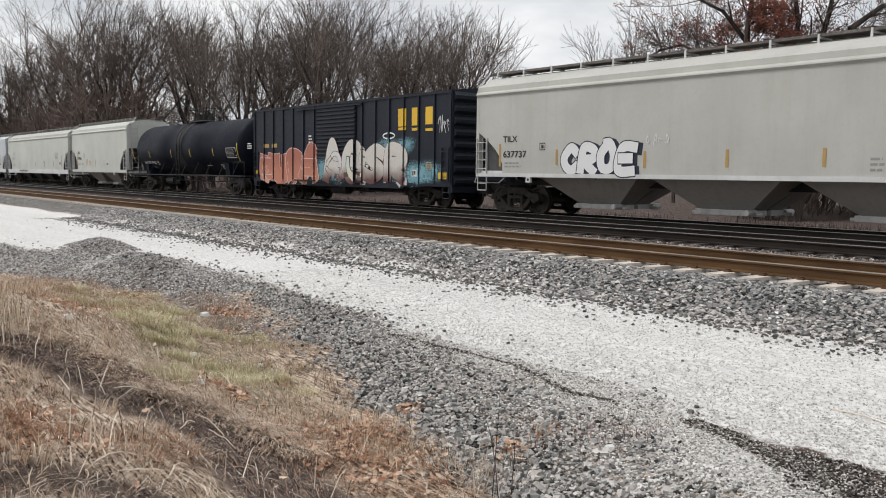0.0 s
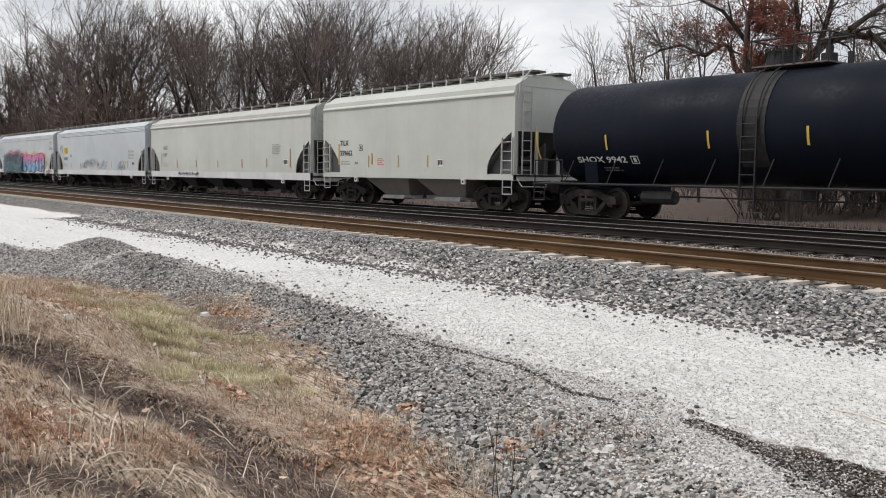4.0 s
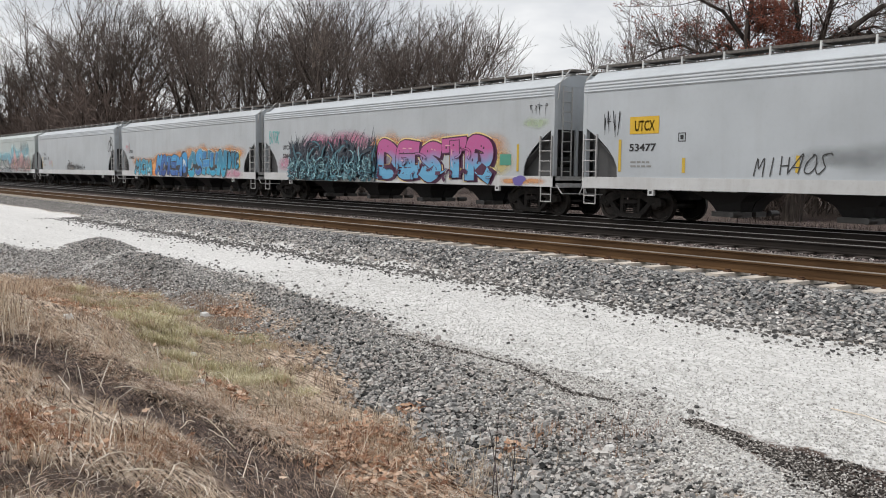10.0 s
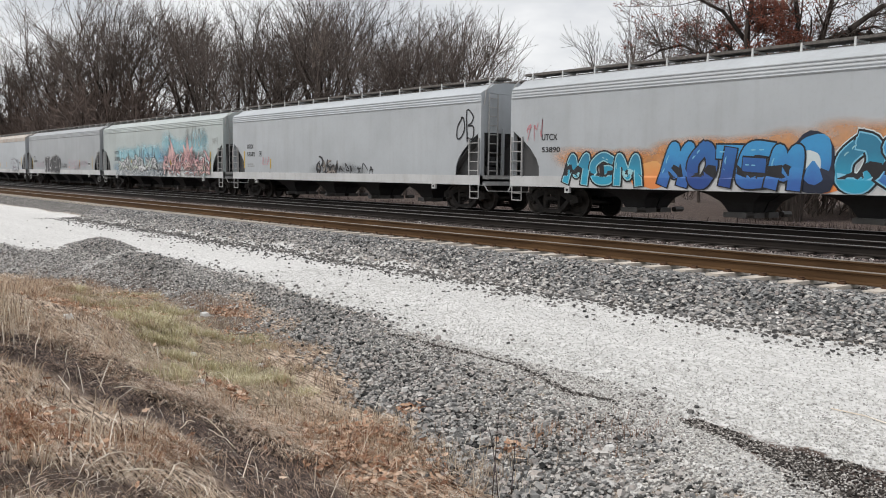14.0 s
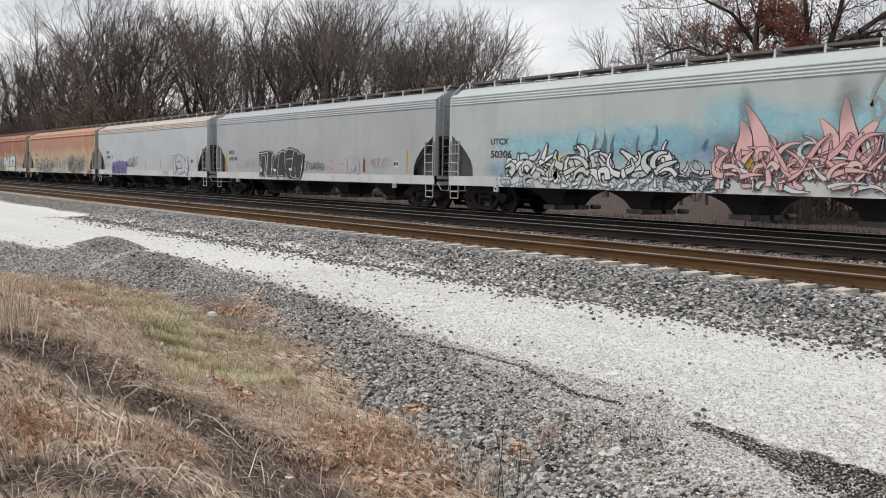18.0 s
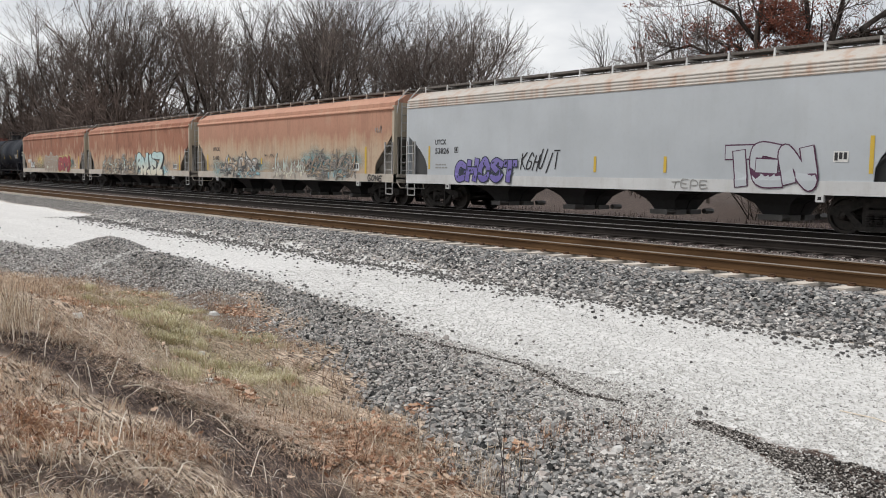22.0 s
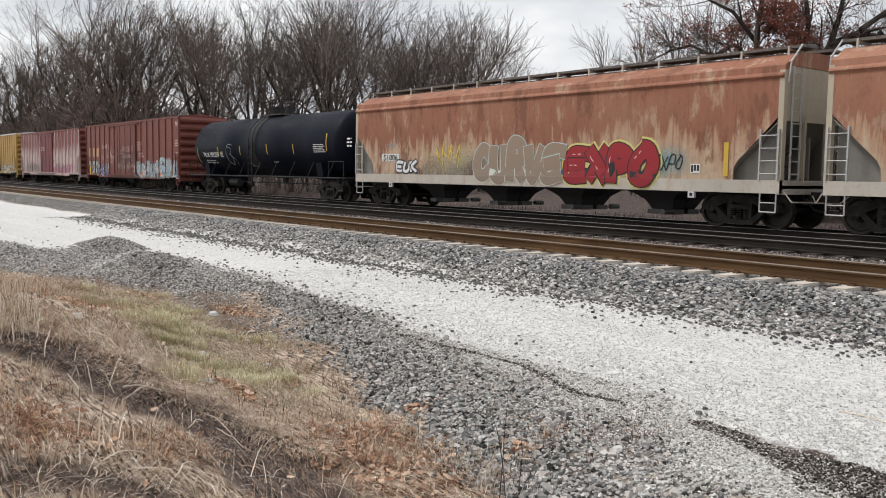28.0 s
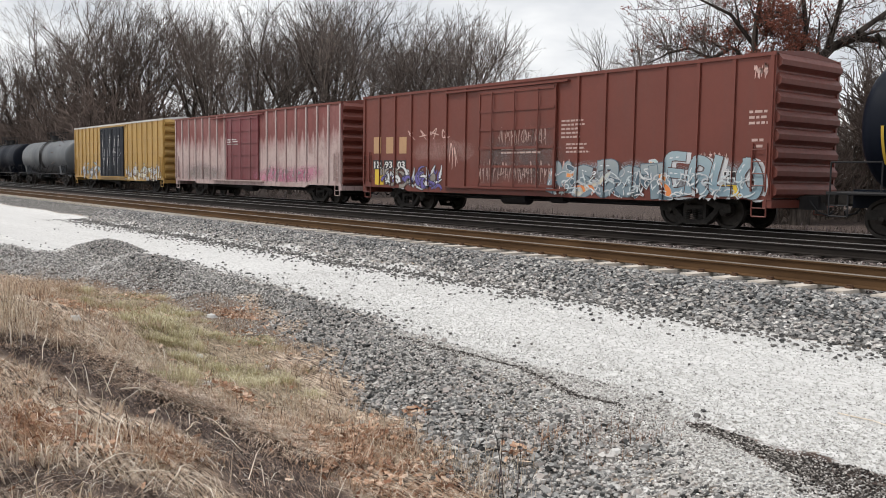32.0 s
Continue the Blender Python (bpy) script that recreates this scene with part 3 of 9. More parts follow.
def hopper(x, half, label, m_side, m_trim, m_roof, bays=4, m_bay=None, slopes=None, sill=(0.92, 1.25), eave=3.72, ribs=True, deep=False, cut=2.75, m_end=None, straight=False):
    """A covered hopper car: flat sides cut away at the ends over sloped end sheets, mouldings under the roof, bays below."""
    car = start_car("hopper_car", label, "freight car", x)
    m_bay = m_bay or M_BLACK
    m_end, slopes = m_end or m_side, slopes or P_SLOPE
    z0, z1 = sill
    k = (cut - z1) / 1.5
    for d in (-1, 1):
        # side sheet with a curved cut at both ends
        rim = [(half, cut), (half - 0.32, z1 + 1.3 * k), (half - 0.62, z1 + 1.1 * k), (half - 0.95, z1 + 0.82 * k), (half - 1.18, z1 + 0.55 * k), (half - 1.3, z1 + 0.3 * k), (half - 1.32, z1)]
        if straight:
            rim = [(half, cut + 0.1), (half - 0.12, cut + 0.04), (half - 0.7, z1 + 0.95 * k), (half - 1.2, z1 + 0.48 * k), (half - 1.3, z1 + 0.3 * k), (half - 1.32, z1)]
        prof = [(half, eave)] + rim + [(-a, b) for a, b in rim[::-1]] + [(-half, eave)]
        part("side_sheet", Shape().prism_y(prof, d * HW, d * (HW - 0.03)), m_side, car)
        # sill
        part("side_sill", Shape().box(-half, half, *sorted((d * (HW + 0.02), d * (HW - 0.12))), z0, z1), m_trim, car)
        # mouldings and eave
        s = Shape()
        zt = eave + 0.30
        prof = [(d * (HW - 0.03), eave), (d * (HW + 0.015), eave), (d * (HW + 0.03), eave + 0.03)]
        if ribs:
            for j in range(3):
                z = eave + 0.05 + j * 0.09
                prof += [(d * (HW - 0.005), z + 0.012), (d * (HW - 0.005), z + 0.04), (d * (HW + 0.012), z + 0.05), (d * (HW + 0.01), z + 0.075)]
        else:
            prof += [(d * (HW + 0.06), eave + 0.06), (d * (HW + 0.05), eave + 0.1), (d * (HW - 0.02), eave + 0.16)]
        prof += [(d * (HW - 0.03), zt + 0.02), (d * (HW - 0.14), zt + 0.1), (d * (HW - 0.3), zt + 0.12)]
        s.prism_x(prof, -half, half)
        part("eave", s, m_roof, car)
    zr = eave + 0.42
    part("roof", Shape().prism_x([(-HW + 0.16, zr - 0.06), (-1.0, zr + 0.2), (-0.6, zr + 0.28), (0, zr + 0.3), (0.6, zr + 0.28), (1.0, zr + 0.2), (HW - 0.16, zr - 0.06), (HW - 0.32, zr - 0.1), (-HW + 0.32, zr - 0.1)], -half, half), m_roof, car)
    # running board with brackets
    wt = zr + 0.46
    for d in (-1, 1):
        part("running_board", Shape().box(-half - 0.12, half + 0.12, *sorted((d * 0.3, d * 0.91)), wt - 0.09, wt - 0.02), M_WALKWAY, car)
        for i in range(15):
            s = Shape()
            xx = -half + 0.3 + (2 * half - 0.6) * i / 14
            s.box(xx - 0.03, xx + 0.03, *sorted((d * 0.35, d * 0.92)), wt - 0.14, wt - 0.092)
            s.prism_y([(xx - 0.03, zr + 0.2), (xx + 0.03, zr + 0.2), (xx + 0.02, wt - 0.03), (xx - 0.02, wt - 0.03)], d * 0.92, d * 0.95)
            part("board_bracket", s, m_trim, car)
    for i in range(7):
        xx = -half + 1.6 + (2 * half - 3.2) * i / 6
        part("roof_hatch", Shape().rod((xx, 0, zr + 0.1), (xx, 0, zr + 0.27), 0.28, 12), m_roof, car)
    # ends
    for d in (-1, 1):
        e = d * (half - 0.02)
        part("end_sheet", Shape().prism_x([(-HW + 0.03, cut - 0.05), (HW - 0.03, cut - 0.05), (HW - 0.03, eave + 0.3), (1.0, zr + 0.19), (-1.0, zr + 0.19), (-HW + 0.03, eave + 0.3)], *sorted((e - d * 0.03, e))), m_end, car)
        w = HW - 0.05
        b = d * (half - 2.0)
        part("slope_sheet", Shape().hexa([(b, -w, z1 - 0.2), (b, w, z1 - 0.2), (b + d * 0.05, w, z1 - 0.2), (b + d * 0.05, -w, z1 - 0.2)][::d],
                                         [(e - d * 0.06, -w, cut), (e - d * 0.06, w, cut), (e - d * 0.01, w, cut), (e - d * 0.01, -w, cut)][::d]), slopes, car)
        part("end_platform", Shape().box(*sorted((d * (half - 2.1), d * half)), -HW + 0.12, HW - 0.12, z0 + 0.12, z0 + 0.2).box(*sorted((d * (half - 0.1), d * half)), -HW, HW, z0 - 0.02, z1), m_trim, car)
        for sd in (-1, 1):
            yy = sd * (HW - 0.08)
            part("corner_post", Shape().box(*sorted((e - d * 0.1, e + d * 0.04)), *sorted((yy - 0.07 * sd, yy + 0.085 * sd)), z1, eave + 0.2), m_end, car)
            part("end_strut", Shape().box(*sorted((e - d * 0.05, e + d * 0.03)), sd * 0.52 - 0.05, sd * 0.52 + 0.05, z1, cut + 0.1), m_end, car)
        # dark plates added to close the view through the cut-away end
        for sd in (-1, 1):
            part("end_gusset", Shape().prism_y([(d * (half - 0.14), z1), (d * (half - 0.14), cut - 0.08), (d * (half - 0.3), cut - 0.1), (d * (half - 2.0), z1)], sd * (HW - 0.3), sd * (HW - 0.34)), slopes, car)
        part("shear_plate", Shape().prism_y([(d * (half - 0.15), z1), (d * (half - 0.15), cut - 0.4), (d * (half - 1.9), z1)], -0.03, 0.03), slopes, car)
        ladder(car, *sorted((d * (half - 0.05), d * (half - 0.55))), -HW - 0.03, z1, cut - 0.25, 4, P_LADDER)
        ladder(car, *sorted((d * (half - 0.05), d * (half - 0.55))), HW + 0.03, z1, cut - 0.25, 4, P_LADDER)
        end_ladder(car, d * (half + 0.06), -(HW - 0.32), -(HW - 0.72), z1, eave + 0.3, 9, P_LADDER)
        stirrup(car, *sorted((d * (half - 0.08), d * (half - 0.52))), -HW, z0, z0 - 0.46, P_LADDER)
        stirrup(car, *sorted((d * (half - 0.08), d * (half - 0.52))), HW, z0, z0 - 0.46, P_LADDER)
        s = Shape().pipe([(d * (half + 0.07), -HW + 0.1, z0 + 0.05), (d * (half + 0.25), -HW + 0.15, z0 - 0.2), (d * (half + 0.25), -0.3, z0 - 0.22), (d * (half + 0.1), -0.2, z0 - 0.05)], 0.018, 5)
        part("uncoupling_lever", s, m_trim, car)
        coupler(car, d * (half - 0.05), d)
        for sd in (-1, 1):
            xx = d * (half - 2.55)
            pad = Shape().box(xx - 0.1, xx + 0.1, *sorted((sd * (HW + 0.025), sd * (HW - 0.06))), z0 - 0.17, z0 - 0.002)
            part("jack_pad", pad, P_TRIM, car, "white jacking pad")
            part("pad_hole", Shape().box(xx - 0.045, xx + 0.045, *sorted((sd * (HW + 0.027), sd * (HW + 0.02))), z0 - 0.12, z0 - 0.04), M_BLACK, car)
        hoop = Shape().pipe([(d * (half + 0.05), -(HW - 0.1), eave - 0.1), (d * (half + 0.07), -(HW - 0.16), zr - 0.02), (d * (half + 0.06), -0.94, wt - 0.03)], 0.024, 5)
        part("roof_grab", hoop, P_LADDER, car)
    # brake gear on the front platform
    s = Shape()
    bx = half - 0.75
    s.rod((bx, -0.55, z1 + 0.5), (bx, 0.15, z1 + 0.5), 0.16, 12)
    s.box(bx - 0.12, bx + 0.12, 0.35, 0.65, z1 + 0.2, z1 + 0.6)
    s.box(bx - 0.05, bx + 0.05, -0.7, 0.7, z1 - 0.12, z1 + 0.3)
    part("brake_gear", s, slopes, car)
    s = Shape().lathe_x([(half + 0.1, 0.26), (half + 0.13, 0.28), (half + 0.16, 0.26), (half + 0.13, 0.25), (half + 0.1, 0.26)], 18, 0.55, z1 + 1.0)
    for a in range(4):
        t = a * math.pi / 2
        s.rod((half + 0.12, 0.55, z1 + 1.0), (half + 0.13, 0.55 + 0.26 * math.cos(t), z1 + 1.0 + 0.26 * math.sin(t)), 0.014, 4)
    part("brake_wheel", s, slopes, car)
    # centre sill and bays
    part("centre_sill", Shape().box(-half + 0.1, half - 0.1 if deep else -half + 2.9, -0.28, 0.28, z0 - 0.28, z0 + 0.1), M_BLACK, car)
    if not deep:
        part("centre_sill", Shape().box(half - 2.9, half - 0.1, -0.28, 0.28, z0 - 0.28, z0 + 0.1), M_BLACK, car)
    span = 2 * (half - 2.55)
    pitch = span / bays
    for i in range(bays):
        c = -span / 2 + pitch * (i + 0.5)
        zb = 0.36 if not deep else 0.42
        tw, bw = pitch * 0.5, (0.38 if not deep else 0.8 if bays < 4 else 0.5)
        zt = z1 + 0.05
        if deep:
            prof = [(c - bw, zb), (c + bw, zb), (c + tw, zt), (c - tw, zt)]
        else:
            side = [(bw, zb), (0.44, 0.5), (0.5, 0.64), (0.78, 0.82), (1.1, 0.925), (tw, 0.96), (tw, zt)]
            prof = [(c + p, z) for p, z in side] + [(c - p, z) for p, z in side[::-1]]
        s = Shape()
        low_w = 0.68 if deep else 0.5
        n = len(prof)
        for d in (-1, 1):
            outer = [(p, d * (low_w + (HW - 0.1 - low_w) * ((z - zb) / (zt - zb)) ** (1.3 if not deep else 0.9)), z) for p, z in prof]
            inner = [(p, d * 0.02, z) for p, z in prof]
            s.add(outer + inner, [(i, (i + 1) % n, n + (i + 1) % n, n + i) for i in range(n)] + [tuple(range(n - 1, -1, -1)), tuple(range(n, 2 * n))])
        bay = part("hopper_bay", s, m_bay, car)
        for d in (-1, 1):
            g = Shape()
            g.box(c - bw - 0.08, c + bw + 0.08, *sorted((d * 0.1, d * (low_w + 0.1))), zb - 0.14, zb)
            if deep:
                g.rod((c - bw - 0.2, d * 0.7, zb - 0.1), (c + bw + 0.35, d * 0.7, zb - 0.1), 0.05, 8)
            g.rod((c + bw + 0.1, d * 0.7, zb - 0.05), (c + bw + 0.1, d * 1.1, zb - 0.05), 0.08, 8)
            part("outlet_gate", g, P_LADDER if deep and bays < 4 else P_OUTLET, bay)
    for d in (-1, 1):
        add_truck(car, d * (half - 1.41))
    return car


def tank(x, half, label, m_tank, radius=1.5, zc=2.58):
    car = start_car("tank_car", label, "freight car", x)
    prof = [(-half, 0.0)]
    dome = 0.55
    for i in range(1, 9):
        t = math.pi / 2 * i / 8
        prof.append((-half + dome * (1 - math.cos(t)), radius * math.sin(t)))
    prof += [(-half * 0.62, radius), (-half * 0.62 + 0.01, radius + 0.006), (-half * 0.31, radius + 0.006), (-half * 0.31 + 0.01, radius), (0, radius),
             (0.01, radius + 0.006), (half * 0.31, radius + 0.006), (half * 0.31 + 0.01, radius), (half * 0.62, radius)]
    for i in range(8, 0, -1):
        t = math.pi / 2 * i / 8
        prof.append((half - dome * (1 - math.cos(t)), radius * math.sin(t)))
    prof.append((half, 0.0))
    part("tank_shell", Shape().lathe_x(prof, 56, 0, zc), m_tank, car, smooth=True)
    zb = zc - radius
    for d in (-1, 1):
        s = Shape()
        s.box(*sorted((d * (half - 3.6), d * (half + 0.35))), -0.3, 0.3, 0.68, 1.12)
        s.hexa([(d * (half - 2.2), -1.3, 0.95), (d * (half - 1.7), -1.3, 0.95), (d * (half - 1.7), 1.3, 0.95), (d * (half - 2.2), 1.3, 0.95)][::d],
               [(d * (half - 2.2), -1.42, 1.7), (d * (half - 1.7), -1.42, 1.7), (d * (half - 1.7), 1.42, 1.7), (d * (half - 2.2), 1.42, 1.7)][::d])
        part("saddle", s, m_tank, car)
        part("end_platform", Shape().box(*sorted((d * (half - 0.9), d * (half + 0.4))), -1.5, 1.5, 1.0, 1.07), M_BLACK, car)
        s = Shape()
        y0 = half + 0.3
        s.pipe([(d * (half - 0.9), -1.52, 1.05), (d * (half - 0.9), -1.52, 1.75), (d * y0, -1.5, 1.75), (d * y0, -1.5, 1.05)], 0.02, 5)
        s.pipe([(d * (half - 0.9), 1.52, 1.05), (d * (half - 0.9), 1.52, 1.75), (d * y0, 1.5, 1.75), (d * y0, 1.5, 1.05)], 0.02, 5)
        part("end_railing", s, M_BLACK, car)
        stirrup(car, *sorted((d * (half + 0.3), d * (half - 0.15))), -1.52, 1.0, 0.5, M_BLACK)
        stirrup(car, *sorted((d * (half + 0.3), d * (half - 0.15))), 1.52, 1.0, 0.5, M_BLACK)
        coupler(car, d * (half + 0.3), d, out=0.5)
        add_truck(car, d * (half - 1.55))
    for d in (-1, 1):
        s = Shape().pipe([(-half - 0.1, d * 1.53, 1.03), (half + 0.1, d * 1.53, 1.03)], 0.035, 6)
        for i in range(9):
            xx = -half + 1.0 + (2 * half - 2) * i / 8
            s.rod((xx, d * 1.53, 1.03), (xx + 0.12, d * 1.25, 1.75), 0.018, 5)
        part("side_handrail", s, M_BLACK, car)
        part("ladder_pad", Shape().prism_x([(d * (radius + 0.004) * math.cos(a), zc + (radius + 0.004) * math.sin(a)) for a in np.linspace(-0.75, 1.2, 14)] + [(d * (radius + 0.02) * math.cos(a), zc + (radius + 0.02) * math.sin(a)) for a in np.linspace(1.2, -0.75, 14)], -0.8, -0.02), M_BLACK, car)
        ladder(car, -0.62, -0.2, d * (radius + 0.06), 0.55, zc + 0.2, 7, M_BLACK)
        s = Shape()
        for x0 in (-0.62, -0.2):
            pts = [(x0, d * (radius + 0.06) * math.cos(a), zc + 0.2 + (radius - 0.1) * math.sin(a)) for a in np.linspace(0, 1.25, 6)]
            s.pipe(pts, 0.022, 5)
        part("ladder_top", s, M_BLACK, car)
    zt = zc + radius
    part("platform", Shape().box(-1.05, 1.05, -0.6, 0.6, zt + 0.03, zt + 0.07), M_WALKWAY, car)
    for d in (-1, 1):
        for x0, x1, z in ((-1.05, -0.15, 0.72), (0.15, 1.05, 0.76)):
            part("platform_rail", Shape().pipe([(x0, d * 0.6, zt + z), (x1, d * 0.6, zt + z)], 0.025, 5), M_BLACK, car)
            for xx in (x0, x1):
                part("rail_post", Shape().pipe([(xx, d * 0.6, zt + 0.05), (xx, d * 0.6, zt + z)], 0.025, 5), M_BLACK, car)
    for xx, z in ((-1.05, 0.72), (1.05, 0.76)):
        part("platform_rail", Shape().pipe([(xx, -0.6, zt + z), (xx, 0.6, zt + z)], 0.022, 5), M_BLACK, car)
    s = Shape().rod((-0.5, 0, zt), (-0.5, 0, zt + 0.42), 0.42, 16).rod((-0.5, 0, zt + 0.42), (-0.5, 0, zt + 0.47), 0.46, 16)
    for i in range(8):
        a = 2 * math.pi * i / 8
        s.rod((-0.5 + 0.44 * math.cos(a), 0.44 * math.sin(a), zt + 0.3), (-0.5 + 0.44 * math.cos(a), 0.44 * math.sin(a), zt + 0.52), 0.03, 5)
    part("manway", s, M_BLACK, car)
    s = Shape().rod((0.75, 0, zt), (0.75, 0, zt + 0.3), 0.2, 12).rod((0.75, 0, zt + 0.3), (0.75, 0, zt + 0.5), 0.1, 10).rod((1.15, 0.3, zt), (1.15, 0.3, zt + 0.34), 0.08, 8)
    part("valve_housing", s, M_BLACK, car)
    s = Shape().rod((0.4, 0, zb - 0.35), (0.4, 0, zb + 0.05), 0.16, 10).box(-0.1, 0.9, -0.25, 0.25, zb - 0.12, zb + 0.1)
    s.pipe([(-half + 3, -0.5, 0.72), (half - 3, -0.5, 0.72)], 0.025, 5)
    for xx in (-2.6, -1.2, 1.6, 2.9):
        s.rod((xx, -0.5, 0.72), (xx, -0.5, zb + 0.2), 0.02, 5)
    s.rod((-half + 3.3, -0.55, 0.68), (-half + 4.4, -0.55, 0.68), 0.2, 10)
    part("outlet_valve", s, M_BLACK, car)
    return car


def boxcar(x, half, label, m_side, m_end, m_roof, eave=4.2, zs=0.92, door=(-1.0, 2.0), post=0.95, m_door=None, style="plug", m_post=None, hw=1.5, truck_in=2.2, rail_mid=False):
    car = start_car("boxcar", label, "freight car", x)
    m_door = m_door or m_side
    m_post = m_post or m_side
    proud = [((door[0] + door[1]) / 2, (door[1] - door[0]) / 2 - 0.03, 0.125 if style == "ribbed" else 0.075)]
    BOX_POSTS.append(proud)
    for d in (-1, 1):
        part("side_panel", Shape().box(-half, half, *sorted((d * hw, d * (hw - 0.04))), zs, eave), m_side, car)
        part("side_sill", Shape().prism_y([(-half, zs), (half, zs), (half, zs - 0.1), (half - 2.8, zs - 0.1), (half - 3.1, zs - 0.22), (-half + 3.1, zs - 0.22), (-half + 2.8, zs - 0.1), (-half, zs - 0.1)], d * (hw + 0.01), d * (hw - 0.08)), m_side, car)
        part("roof_edge", Shape().box(-half - 0.03, half + 0.03, *sorted((d * (hw + 0.05), d * (hw - 0.08))), eave, eave + 0.09), m_roof, car)
        n = round(2 * half / post)
        for i in range(n + 1):
            xx = -half + 0.06 + (2 * half - 0.12) * i / n
            if door[0] - 0.12 < xx < door[1] + 0.12:
                continue
            part("side_post", Shape().prism_y([(xx - 0.05, zs + 0.02), (xx + 0.05, zs + 0.02), (xx + 0.05, eave - 0.01), (xx - 0.05, eave - 0.01)], d * hw, d * (hw + 0.055)), m_post, car)
            if d < 0:
                proud.append((xx, 0.05, 0.056))
        if rail_mid:
            for z in (1.7, 2.55, 3.4):
                part("side_belt", Shape().box(-half, door[0] - 0.1, *sorted((d * hw, d * (hw + 0.03))), z - 0.05, z + 0.05).box(door[1] + 0.1, half, *sorted((d * hw, d * (hw + 0.03))), z - 0.05, z + 0.05), m_post, car)
        # door leaves
        a, b = door
        leaves = [(a, b)] if style != "double" else [(a, (a + b) / 2 - 0.02), ((a + b) / 2 + 0.02, b)]
        for p, q in leaves:
            s = Shape().box(p, q, *sorted((d * (hw + 0.02), d * (hw + 0.07))), zs + 0.02, eave - 0.15)
            leaf = part("door", s, m_door, car)
            r = Shape()
            if style == "ribbed":
                z = zs + 0.1
                while z < eave - 0.3:
                    r.prism_x([(d * (hw + 0.065), z), (d * (hw + 0.12), z + 0.04), (d * (hw + 0.12), z + 0.07), (d * (hw + 0.065), z + 0.11)], p + 0.03, q - 0.03)
                    z += 0.165
                part("door_corrugations", r, m_door, leaf)
            else:
                for z in np.linspace(zs + 0.1, eave - 0.25, 6):
                    r.box(p + 0.03, q - 0.03, *sorted((d * (hw + 0.068), d * (hw + 0.1))), z - 0.04, z + 0.04)
                for xx in (p + 0.04, q - 0.04):
                    r.box(xx - 0.04, xx + 0.04, *sorted((d * (hw + 0.068), d * (hw + 0.1))), zs + 0.05, eave - 0.2)
                part("door_ribs", r, m_door, leaf)
                for xx in np.linspace(p + 0.2 * (q - p), q - 0.2 * (q - p), 3):
                    part("locking_bar", Shape().rod((xx, d * (hw + 0.14), zs + 0.05), (xx, d * (hw + 0.14), eave - 0.25), 0.022, 6), m_door, leaf)
        for z in (zs - 0.03, eave - 0.13):
            part("door_track", Shape().box(a - (1.9 if style != "double" else 0.4), b + 0.5, *sorted((d * hw, d * (hw + 0.13))), z, z + 0.06), m_side, car)
        part("gusset", Shape().box(-half + 0.1, -half + 0.6, *sorted((d * (hw + 0.015), d * (hw + 0.02))), zs - 0.08, zs + 0.25), m_side, car)
    part("roof", Shape().prism_x([(-hw - 0.02, eave + 0.09), (0, eave + 0.24), (hw + 0.02, eave + 0.09), (hw, eave - 0.02), (-hw, eave - 0.02)], -half, half), m_roof, car)
    s = Shape()
    for i in range(14):
        xx = -half + 0.5 + (2 * half - 1.0) * i / 13
        s.prism_x([(-hw, eave + 0.1), (0, eave + 0.285), (hw, eave + 0.1), (0, eave + 0.2)], xx - 0.05, xx + 0.05)
    part("roof_ribs", s, m_roof, car)
    for d in (-1, 1):
        prof, z = [], zs - 0.1
        top = eave + 0.08
        pts = [(half - 0.05, z)]
        n = 8
        for i in range(n):
            za, zb2 = z + (top - z) * i / n, z + (top - z) * (i + 1) / n
            h = zb2 - za
            pts += [(half - 0.02, za + 0.05 * h), (half + 0.02, za + 0.15 * h), (half + 0.13, za + 0.32 * h), (half + 0.14, za + 0.6 * h), (half + 0.04, za + 0.88 * h), (half - 0.02, za + 0.96 * h)]
        pts += [(half - 0.05, top), (half - 0.12, top), (half - 0.12, z)]
        part("corrugated_end", Shape().prism_y([(d * a, b) for a, b in pts], -hw + 0.05, hw - 0.05), m_end, car)
        for sd in (-1, 1):
            part("corner_post", Shape().box(*sorted((d * (half - 0.14), d * (half + 0.03))), *sorted((sd * (hw - 0.06), sd * (hw + 0.02))), zs - 0.1, eave + 0.05), m_side, car)
        part("end_sill", Shape().box(*sorted((d * (half - 0.2), d * (half + 0.05))), -hw, hw, zs - 0.3, zs - 0.1), m_side, car)
        for sd in (-1, 1):
            stirrup(car, *sorted((d * (half - 0.1), d * (half - 0.5))), sd * hw, zs - 0.1, zs - 0.52, m_side)
        ladder(car, *sorted((d * (half - 0.1), d * (half - 0.5))), -hw - 0.06, zs + 0.1, zs + 1.3, 4, m_side)
        coupler(car, d * (half + 0.35), d, out=0.6)
        part("draft_sill", Shape().box(*sorted((d * (half - 2.5), d * (half + 0.55))), -0.22, 0.22, zs - 0.34, zs), M_BLACK, car)
        add_truck(car, d * (half - truck_in))
    part("underframe", Shape().box(-half, half, -hw + 0.1, hw - 0.1, zs - 0.08, zs - 0.01).box(-half + 2, half - 2, -0.3, 0.3, zs - 0.42, zs - 0.08), M_BLACK, car)
    s = Shape()
    s.rod((-1.2, -0.9, zs - 0.32), (0.0, -0.9, zs - 0.32), 0.22, 10)
    s.rod((1.0, -0.8, zs - 0.28), (1.6, -0.8, zs - 0.28), 0.16, 10)
